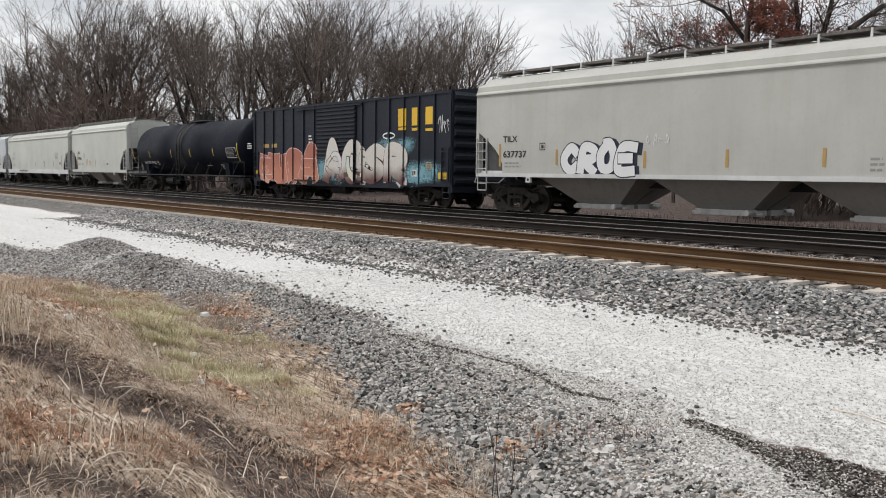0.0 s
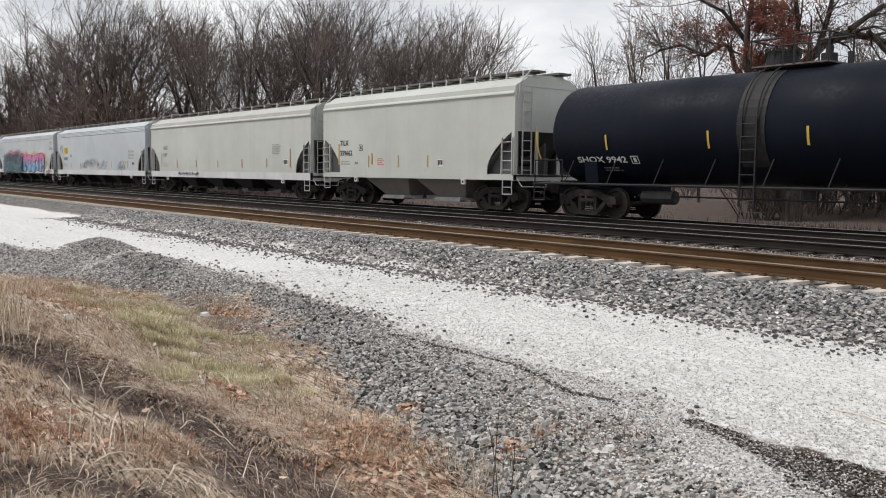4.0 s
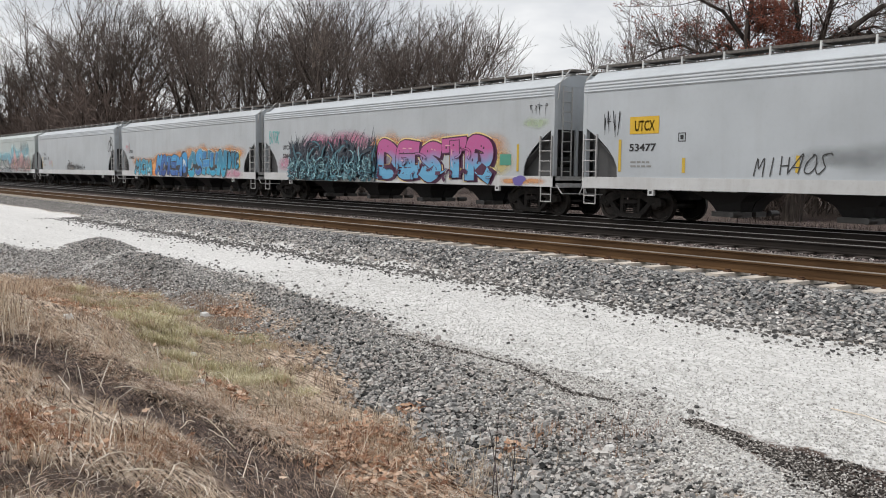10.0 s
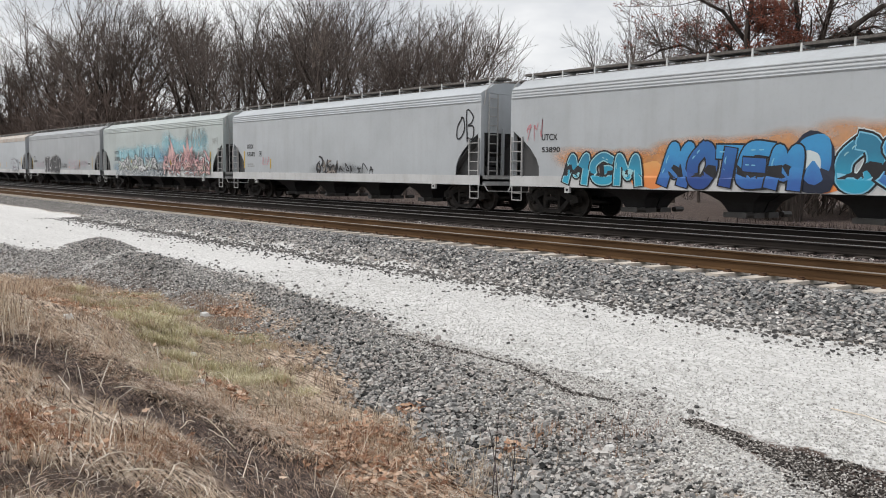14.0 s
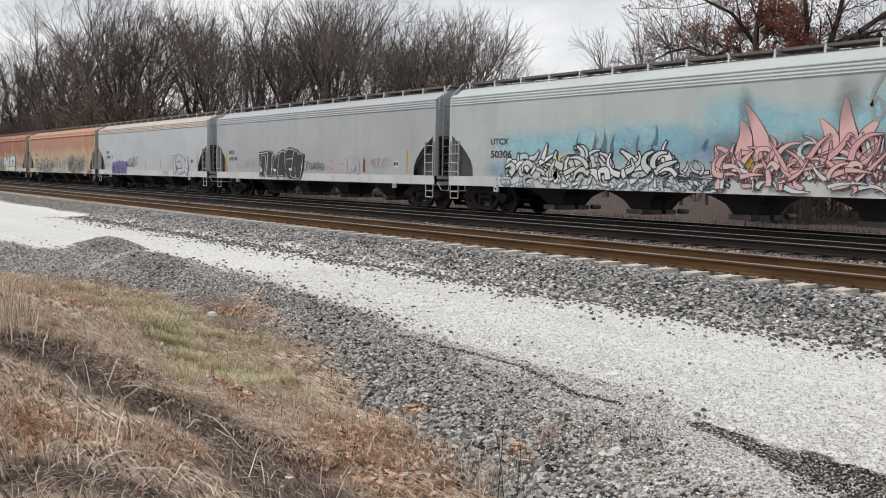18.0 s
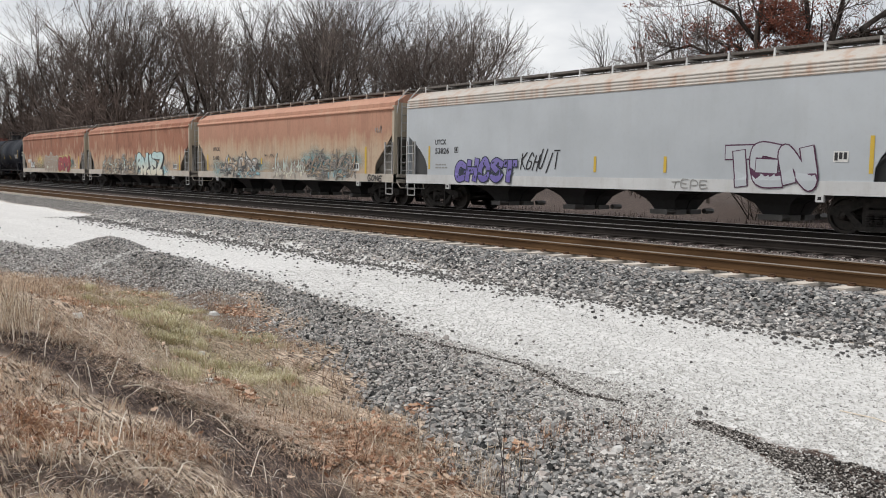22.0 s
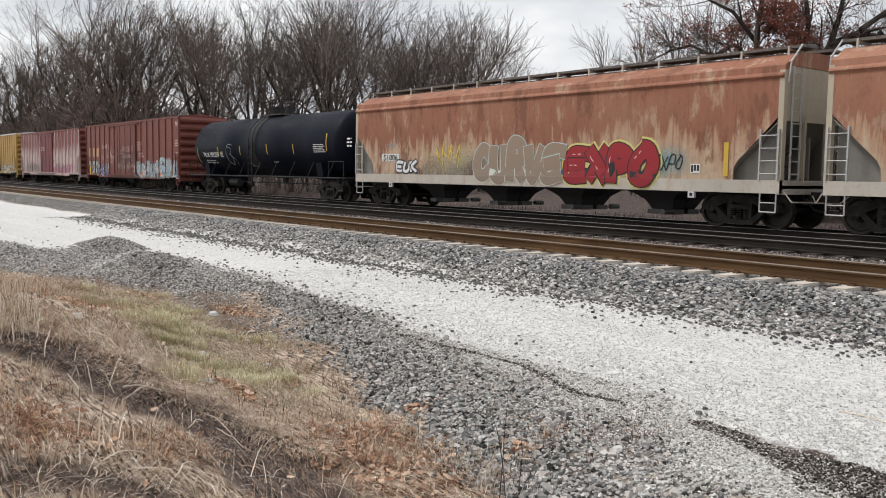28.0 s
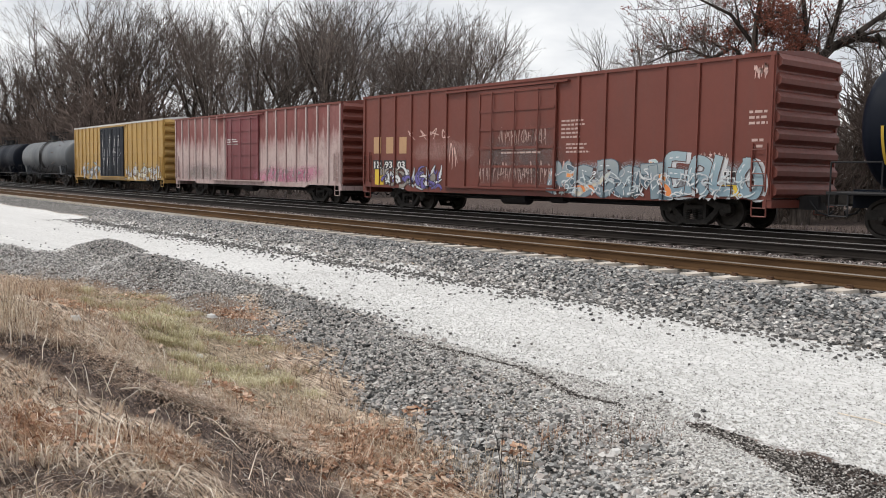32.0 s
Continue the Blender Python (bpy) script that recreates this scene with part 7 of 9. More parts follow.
strip(c16, 3.93, 2.10, 2.56, 0.065, M_YELLOW, tank=(1.5, 2.58))
fine_print(c16, 8.68, 9.12, 2.35, 2.8, 3, M_WHITE, tank=(1.5, 2.58))
fine_print(c3, 8.38, 8.93, 2.39, 2.72, 3, M_WHITE, tank=(1.5, 2.58))
lettering(HOPS[13], "UTCX", -7.55, -6.68, 2.33, 2.53, M_INK)
lettering(HOPS[13], "51010", -7.53, -6.76, 1.85, 2.06, M_INK)
soft_cloud(HOPS[13], -7.4, -1.6, 1.0, 2.0, SOFT_PALETEAL, 107, 5, sill=1.25)
wild_style(HOPS[13], -6.64, -2.2, 1.2, 2.15, (G_GREYFILL, G_GREYTEAL, P_TAN), G_SOOT, 101, 22, 0.34, 0.04, 0.7, 0.7, 0.1, G_PALE)
wild_style(HOPS[13], -6.5, -1.9, 0.95, 1.75, (G_GREYFILL, G_SOOT, G_GREYTEAL), G_SOOT, 108, 30, 0.12, 0.02, 0.9, 0.5, 0.1, sill=1.25, y=-HW - 0.012)
soft_cloud(HOPS[13], -0.8, 2.8, 1.1, 1.95, SOFT_GREY, 109, 4)
quills(HOPS[13], -0.5, 2.5, 1.0, 2.2, G_CREAM, 102, 16, 0.08, 0.2, sill=1.25)
wild_style(HOPS[13], -0.6, 2.5, 0.95, 1.85, (G_CREAM, G_GREYFILL), G_GREYFILL, 110, 26, 0.09, 0.02, 1.6, sill=1.25)
scrawl(HOPS[13], -1.43, -0.06, 1.88, 2.17, G_BLACK, 103, 6, 0.03)
soft_cloud(HOPS[13], 2.2, 7.0, 0.95, 2.3, SOFT_PALETEAL, 115, 5, sill=1.25)
soft_cloud(HOPS[13], 3.0, 4.6, 1.2, 2.1, SOFT_SKY, 117, 2)
wild_style(HOPS[13], 2.6, 6.9, 1.0, 2.3, (G_GREYTEAL, P_TAN, G_GREYFILL, P_TAN), G_SOOT, 104, 85, 0.06, 0.018, 1.3, sill=1.25)
tag_word(HOPS[13], "GONE", 7.78, 8.85, 0.97, 1.2, G_BLACK, 0.05, 118, y=-HW - 0.021)
label_plate(HOPS[13], 6.53, 7.12, 1.37, 1.67, seed=1)
strip(HOPS[13], 7.61, 1.25, 2.34, 0.14, M_YELLOW)
strip(HOPS[13], -8.27, 1.31, 2.16, 0.14, M_YELLOW)
scrawl(HOPS[13], 8.26, 8.8, 2.79, 3.18, M_GREYINK, 105, 4, 0.03)
strip(HOPS[13], -5.54, 1.62, 1.97, 0.12, M_YELLOW)
strip(HOPS[13], -1.76, 1.63, 1.93, 0.12, M_YELLOW)
scrawl(HOPS[13], -8.12, -6.72, 1.32, 1.65, M_GREYINK, 106, 6, 0.03)
soft_cloud(HOPS[14], 0.3, 6.2, 0.9, 1.7, SOFT_SKY, 119, 5, sill=1.25)
fat_word(HOPS[14], "PNUEZ", 0.72, 5.5, 0.88, 2.25, G_CREAM, G_BLACK, None, 0.42, 0.045, G_WHITE, G_BLACK, 111, 1.5, 0.05, sill=1.25)
wild_style(HOPS[14], -6.24, 0.75, 0.9, 2.25, (P_TAN, G_CREAM, P_TAN, G_GREYFILL), G_SOOT, 112, 120, 0.12, 0.022, 1.0, 0.9, 0.1, sill=1.25)
scrawl(HOPS[14], 5.72, 8.02, 1.25, 1.93, M_GREYINK, 113, 6, 0.04)
scrawl(HOPS[14], 6.3, 8.17, 0.92, 1.14, M_INK, 114, 6, 0.03)
label_plate(HOPS[14], 7.11, 7.72, 1.33, 1.62, seed=1)
strip(HOPS[14], 8.14, 1.30, 2.15, 0.12, M_YELLOW)
lay(HOPS[15], "painted_block", Flat().rect(-7.66, -6.49, 1.75, 2.04), M_WHITE, layer=3)
lettering(HOPS[15], "51006", -7.56, -6.58, 1.77, 2.01, M_INK)
lettering(HOPS[15], "UTCX", -7.45, -6.68, 2.24, 2.44, M_GREYINK)
fat_word(HOPS[15], "EUK", -6.66, -5.3, 1.3, 1.85, G_WHITE, G_BLACK, None, 0.3, 0.05, None, None, 121, 1.8, 0.2)
soft_cloud(HOPS[15], -5.0, -2.3, 1.1, 2.6, SOFT_CREAM, 31, 4)
soft_cloud(HOPS[15], -5.4, -2.0, 1.0, 1.9, SOFT_GREY, 32, 3)
soft_cloud(HOPS[15], -2.4, 2.0, 0.95, 2.0, SOFT_GREY, 34, 4)
fat_word(HOPS[15], "CURVE", -1.94, 2.3, 0.98, 2.4, G_GREYTAN, G_CREAM, None, 0.52, 0.025, None, None, 122, 1.2, 0.05, sill=1.25)
scrawl(HOPS[15], 1.84, 2.29, 0.97, 1.73, G_BLUE, 123, 3, 0.06)
fat_word(HOPS[15], "EXPO", 2.46, 5.83, 1.02, 2.26, G_RED, G_BLACK, G_LEMON, 0.5, 0.035, G_PEACH, None, 127, 1.0, 0.12, halo=0.06, sill=1.25)
soft_cloud(HOPS[15], 5.4, 6.6, 1.1, 2.2, SOFT_PALETEAL, 33, 2)
tag_word(HOPS[15], "EXPO", 5.75, 6.75, 1.5, 1.86, G_BLACK, 0.04, 124, 0.3, 1.6)
label_plate(HOPS[15], 6.99, 7.3, 1.4, 1.65, seed=1)
scrawl(HOPS[15], -4.26, -2.74, 1.47, 2.54, G_YEL, 125, 4, 0.04)
strip(HOPS[15], 8.07, 1.33, 2.20, 0.14, M_YELLOW)
scrawl(HOPS[15], -8.72, -2.47, 1.13, 1.46, M_GREYINK, 126, 12, 0.03)
lettering(c16, "TILX 193159", -6.5, -4.5, 2.01, 2.27, M_WHITE, tank=(1.5, 2.58))
square_mark(c16, -4.23, -3.93, 2.03, 2.28, M_WHITE, tank=(1.5, 2.58))
fine_print(c16, -6.39, -4.75, 1.67, 1.9, 2, M_WHITE, tank=(1.5, 2.58))
strip(c16, -7.26, 1.70, 2.55, 0.065, M_YELLOW, tank=(1.5, 2.58))
strip(c16, -4.47, 2.11, 2.55, 0.065, M_YELLOW, tank=(1.5, 2.58))
strip(c16, -1.78, 2.12, 2.56, 0.065, M_YELLOW, tank=(1.5, 2.58))
strip(c16, 1.25, 2.12, 2.60, 0.065, M_YELLOW, tank=(1.5, 2.58))
fine_print(c16, -0.99, -0.0, 1.52, 1.75, 3, M_WHITE, tank=(1.5, 2.58))
fine_print(c16, 1.62, 2.21, 1.72, 1.78, 1, M_WHITE, tank=(1.5, 2.58))
lay(c16, "tag", Flat().stroke([(-2.75, 2.62), (-3.2, 2.66), (-3.48, 2.3), (-3.4, 1.8), (-3.0, 1.62), (-2.8, 1.95), (-3.1, 2.2)], 0.035).stroke([(-3.3, 2.5), (-2.9, 2.45), (-2.95, 2.1), (-2.6, 1.9), (-2.45, 1.6)], 0.03), G_GREYMIST, layer=4, tank=(1.5, 2.58))
strip(c16, 6.96, 2.21, 2.98, 0.065, M_YELLOW, tank=(1.5, 2.58))
fine_print(c16, 5.79, 6.92, 2.15, 2.55, 5, M_WHITE, tank=(1.5, 2.58))
lay(c17, "painted_block", Flat().rect(-8.44, -7.92, 2.16, 2.81), M_TANPAINT, layer=3, y=-1.5, posts=POSTS_17)
lay(c17, "painted_block", Flat().rect(-7.56, -7.05, 2.15, 2.79), M_TANPAINT, layer=3, y=-1.5, posts=POSTS_17)
lay(c17, "painted_block", Flat().rect(-6.67, -6.19, 2.14, 2.77), M_TANPAINT, layer=3, y=-1.5, posts=POSTS_17)
lay(c17, "painted_block", Flat().rect(-8.47, -7.82, 1.53, 1.89), M_INK, layer=5, y=-1.5, posts=POSTS_17)
lettering(c17, "12", -8.39, -7.9, 1.57, 1.84, M_WHITE, layer=7, y=-1.5, posts=POSTS_17)
lay(c17, "painted_block", Flat().rect(-7.7, -7.04, 1.53, 1.89), M_INK, layer=5, y=-1.5, posts=POSTS_17)
lettering(c17, "93", -7.62, -7.12, 1.58, 1.84, M_WHITE, layer=7, y=-1.5, posts=POSTS_17)
lay(c17, "painted_block", Flat().rect(-6.85, -6.21, 1.53, 1.88), M_INK, layer=5, y=-1.5, posts=POSTS_17)
lettering(c17, "03", -6.77, -6.28, 1.58, 1.84, M_WHITE, layer=7, y=-1.5, posts=POSTS_17)
lay(c17, "painted_block", Flat().rect(-8.34, -7.73, 0.9, 1.53), G_YEL, layer=2, y=-1.5, posts=POSTS_17)
wild_style(c17, -7.9, -4.4, 0.8, 1.75, (G_WHITE, G_SILVER, G_GREYFILL, G_VIOLET), G_BLACK, 141, 46, 0.13, 0.02, 1.5, y=-1.5, posts=POSTS_17)
soft_cloud(c17, -8.3, -4.2, 0.8, 1.5, SOFT_GREY, 147, 4, y=-1.5, posts=POSTS_17)
wild_style(c17, -5.4, -4.0, 0.8, 1.7, (G_WHITE, G_VIOLET), G_BLACK, 146, 16, 0.1, 0.02, y=-1.503, posts=POSTS_17)
soft_cloud(c17, 2.4, 8.2, 0.85, 1.85, SOFT_SILVER, 148, 6, y=-1.5, posts=POSTS_17)
fat_word(c17, "MSJST", 1.6, 6.04, 0.75, 1.8, G_STEEL, G_SLATE, None, 0.38, 0.025, G_WHITE, G_DKBROWN, 142, 1.6, 0.15, y=-1.5, posts=POSTS_17)
wild_style(c17, 2.3, 6.2, 0.78, 1.8, (G_STEEL, G_CREAM, G_SLATE, G_ORANGE), G_SILVER, 149, 26, 0.16, 0.018, 1.2, y=-1.51, posts=POSTS_17)
fat_word(c17, "ERLO", 6.0, 8.95, 0.8, 1.95, G_SKYGREY, G_DKBROWN, None, 0.34, 0.025, G_WHITE, G_SILVER, 143, 1.2, 0.05, y=-1.5, posts=POSTS_17)
lay(c17, "painted_block", Flat().rect(7.77, 8.37, 0.88, 1.17), G_YEL, layer=8, y=-1.5, posts=POSTS_17)
label_plate(c17, 7.82, 8.22, 1.32, 1.53, seed=1, y=-1.5, posts=POSTS_17)
scrawl(c17, -6.19, -3.43, 2.58, 3.1, G_PINKLINE, 144, 4, 0.04, y=-1.5, posts=POSTS_17)
scrawl(c17, -3.57, -3.03, 1.54, 2.55, G_PINKLINE, 145, 2, 0.04, y=-1.5, posts=POSTS_17)
fine_print(c17, 1.98, 2.95, 2.5, 3.12, 5, M_CHALK, seed=3, y=-1.5, posts=POSTS_17)
fine_print(c17, 2.2, 3.2, 2.05, 2.4, 3, M_CHALK, seed=5, y=-1.5, posts=POSTS_17)
fine_print(c17, 8.5, 9.06, 2.68, 3.1, 3, M_CHALK, seed=7, y=-1.5, posts=POSTS_17)
fine_print(c17, 8.6, 8.99, 2.1, 2.4, 2, M_CHALK, seed=9, y=-1.5, posts=POSTS_17)
scrawl(c17, 7.02, 7.96, 1.8, 2.04, G_PINKLINE, 700, 6, 0.035, y=-1.5, posts=POSTS_17)
scrawl(c17, 1.58, 2.55, 0.77, 1.87, G_PINKLINE, 449, 6, 0.035, y=-1.5, posts=POSTS_17)
scrawl(c17, -0.9, 1.4, 2.3, 2.95, G_CHALK, 350, 14, 0.03, y=-1.5, posts=POSTS_17)
fine_print(c17, -0.7, 1.2, 2.05, 2.3, 2, M_CHALK, seed=11, y=-1.5, posts=POSTS_17)
scrawl(c17, -1.9, 1.7, 1.1, 1.9, G_CHALK, 619, 18, 0.03, y=-1.5, posts=POSTS_17)
scrawl(c17, 8.59, 8.98, 3.81, 4.22, G_PINKLINE, 741, 6, 0.035, y=-1.5, posts=POSTS_17)
wild_style(c17, 1.8, 8.8, 0.78, 1.85, (G_WHITE, G_SILVER, G_PALE), G_SILVER, 160, 120, 0.04, 0.006, 1.2, reach=0.45, y=-1.52, posts=POSTS_17)
soft_cloud(c17, -5.6, -2.4, 1.7, 2.7, SOFT_CHALK, 161, 4, y=-1.5, posts=POSTS_17)
soft_cloud(c17, -1.83, 1.83, 0.72, 2.9, SOFT_GREY, 41, 3, y=-1.5, posts=POSTS_17)
soft_cloud(c18, -7.71, -2.32, 0.6, 1.95, SOFT_GREY, 42, 4, y=-1.5, posts=POSTS_18)
soft_cloud(c18, 1.64, 7.17, 0.7, 1.77, SOFT_PINK, 43, 5, y=-1.5, posts=POSTS_18)
scrawl(c18, 2.24, 6.41, 0.85, 1.77, M_GREYINK, 151, 8, 0.05, y=-1.5, posts=POSTS_18)
fine_print(c18, -1.95, -0.59, 2.74, 3.09, 3, M_WHITE, y=-1.5, posts=POSTS_18)
wild_style(c19, -7.63, -2.83, 0.6, 2.1, (G_SILVER, G_SKYGREY), G_DKBROWN, 152, 26, 0.28, 0.04, y=-1.5, posts=POSTS_19)
wild_style(c19, 2.25, 8.78, 0.7, 1.8, (G_SILVER, G_CREAM), G_DKBROWN, 153, 36, 0.24, 0.03, y=-1.5, posts=POSTS_19)
scrawl(c19, -2.51, 1.85, 0.73, 4.46, G_SILVER, 154, 4, 0.06, y=-1.5, posts=POSTS_19)

# ---- trees ----
M_BARK = mottled("grey_brown_bark", (0.035, 0.029, 0.026), (0.17, 0.142, 0.124), 5, 0.95, 0.4, stretch=(1, 1, 0.2), vary=0.75)
M_TWIG = mottled("winter_twigs", (0.1, 0.083, 0.075), (0.31, 0.258, 0.23), 3, 0.95, 0.1, vary=0.75)
M_SAPLING = mottled("sapling_bark", (0.16, 0.13, 0.115), (0.34, 0.285, 0.25), 3, 0.95, 0.1)
M_BRUSH = mottled("brown_brush", (0.12, 0.092, 0.08), (0.26, 0.203, 0.178), 3, 0.95, 0.1, vary=0.5)
M_OAKLEAF = mottled("dry_oak_leaves", (0.17, 0.055, 0.04), (0.37, 0.15, 0.105), 4, 0.9, 0.1)


def tube(sh, a, b, r0, r1, n):
    d = (b - a).normalized()
    u = d.orthogonal().normalized()
    w = d.cross(u)
    k = len(sh.v)
    for p, r in ((a, r0), (b, r1)):
        for i in range(n):
            t = 2 * math.pi * i / n
            sh.v.append(tuple(p + (u * math.cos(t) + w * math.sin(t)) * r))
    for i in range(n):
        sh.f.append((k + i, k + (i + 1) % n, k + n + (i + 1) % n, k + n + i))


def tree_meshes(rng, tall, spread, kids=(7, 5, 4, 3), stems=1, thick=0.0125, fork=0.4, wild=1.0, tip=0.008, tips=None, limb=(0.42, 0.68), lift=0.16, slim=0.6):
    """A bare tree: a tapered trunk with limbs, and a crown of finer branches and twigs."""
    trunk, crown = Shape(), Shape()
    deep = len(kids)

    def grow(p, d, length, r, depth):
        segs = 4 if depth == 0 else (3 if depth < 2 else 2 if depth < 4 else 1)
        sh = trunk if depth < 2 else crown
        n = 7 if depth == 0 else (5 if depth == 1 else 3)
        spots = []
        for i in range(segs):
            bend = min(0.2, 0.06 + 0.06 * depth) * wild
            d = (d + Vector((rng.gauss(0, bend), rng.gauss(0, bend), rng.gauss(0.05, bend * 0.6)))).normalized()
            q = p + d * (length / segs)
            r1 = max(tip, r * (1 - slim * (i + 1) / segs * (0.55 if depth == 0 else 0.9)))
            tube(sh, p, q, r if i == 0 else spots[-1][2], r1, n)
            spots.append((q, Vector(d), r1))
            p = q
        if depth >= deep:
            if tips is not None:
                tips.append((spots[-1][0], spots[-1][1]))
            return
        for j in range(kids[depth]):
            f = rng.uniform(fork, 1.0)
            k = min(segs - 1, int(f * segs))
            q, dd, rr = spots[k]
            base = q - dd * rng.uniform(0, length / segs * 0.8)
            ang = radians(rng.uniform(16, 46) if depth == 0 else rng.uniform(16, 46)) * spread
            axis = dd.orthogonal().normalized()
            axis.rotate(Matrix.Rotation(rng.uniform(0, 2 * math.pi), 3, dd))
            nd = Vector(dd)
            nd.rotate(Matrix.Rotation(ang, 3, axis))
            nd.z += lift * (1 if depth < 3 else 0.5)
            grow(base, nd.normalized(), length * (rng.uniform(*limb) * (1.18 - 0.42 * f) if depth == 0 else rng.uniform(0.48, 0.76) if depth < 3 else rng.uniform(0.4, 0.6)), max(tip, rr * (rng.uniform(0.6, 0.85) if depth == 0 else rng.uniform(0.5, 0.72))), depth + 1)
        q, dd, rr = spots[-1]
        grow(q, dd, length * rng.uniform(0.45, 0.62), rr, depth + 1)

    for s in range(stems):
        lean = Vector((rng.gauss(0, 0.25), rng.gauss(0, 0.25), 1)) if stems > 1 else Vector((0, 0, 1))
        grow(Vector((rng.uniform(-0.4, 0.4) * (stems > 1), rng.uniform(-0.4, 0.4) * (stems > 1), -0.3)), lean.normalized(), tall * 0.52, tall * thick, 0)
    top = max(v[2] for v in crown.v)
    k = tall / top
    for sh in (trunk, crown):
        sh.v = [(x * k, y * k, z * k) for x, y, z in sh.v]
    if tips is not None:
        tips[:] = [(p * k, d) for p, d in tips]
    out = []
    for sh, m, nm in ((trunk, M_BARK, "trunk"), (crown, M_TWIG, "crown")):
        me = bpy.data.meshes.new(nm)
        me.from_pydata(sh.v, [], sh.f)
        me.materials.append(m)
        out.append(me)
    return out


TREE_RNG = random.Random(7)
TREE_KINDS = [tree_meshes(TREE_RNG, 16, s, (5, 4, 4, 3, 2), fork=f - 0.08, tip=0.0105, thick=0.0145, limb=(0.8, 1.15), lift=0.15, wild=0.9, slim=0.42) for s, f in ((1.1, 0.42), (1.25, 0.35), (1.0, 0.3), (1.2, 0.5), (1.05, 0.4))]
STOUT_KINDS = [tree_meshes(TREE_RNG, 16, s, (5, 4, 4, 3, 2), fork=f - 0.08, tip=0.0105, thick=0.0165, limb=(0.85, 1.2), lift=0.12, wild=0.95, slim=0.42) for s, f in ((1.05, 0.3), (1.2, 0.25), (1.1, 0.35))]
THIN_KINDS = [tree_meshes(TREE_RNG, 16, s, (6, 5, 4), fork=0.3, thick=0.008, tip=0.009) for s in (0.9, 0.7)]
BRUSH_KINDS = []
for s in (0.8, 1.0, 0.9):
    t_mesh, c_mesh = tree_meshes(TREE_RNG, 5, s, (5, 4, 2), stems=4, thick=0.007, fork=0.1, wild=1.5, tip=0.0125)
    c_mesh.materials.clear()
    c_mesh.materials.append(M_BRUSH)
    BRUSH_KINDS.append((t_mesh, c_mesh))
LENS_F = 1554.0


def spot(px, rng_m):
    """A ground place by its bearing (as an offset across the view) and its range."""
    a = radians(-51.377) + math.atan((px - 784) / LENS_F)
    return rng_m * math.sin(a), rng_m * math.cos(a)


def plant(kinds, names, thing_name, label, category, group, x, y, tall, base, kind, turn):
    t = thing(thing_name, label, category, group=group)
    for me, nm in zip(kinds[kind % len(kinds)], names):
        part(nm, me, None, t)
    t.matrix_basis = Matrix.Translation((x, y, float(height(x, y)) - 0.05)) @ Matrix.Rotation(turn, 4, "Z") @ Matrix.Scale(tall / base, 4)
    return t


WOODS_RNG = random.Random(11)


def skyline(px):
    """Height of the wood's top along its bearing, as rows below the view's upper edge."""
    return float(np.interp(px, (-130, 0, 40, 75, 105, 150, 230, 250, 300, 325, 360, 450, 600, 700, 800, 830, 850, 880), (80, 78, 48, 26, 6, -10, -6, 22, 26, 5, 0, -8, -18, -4, 6, 14, 40, 85)))


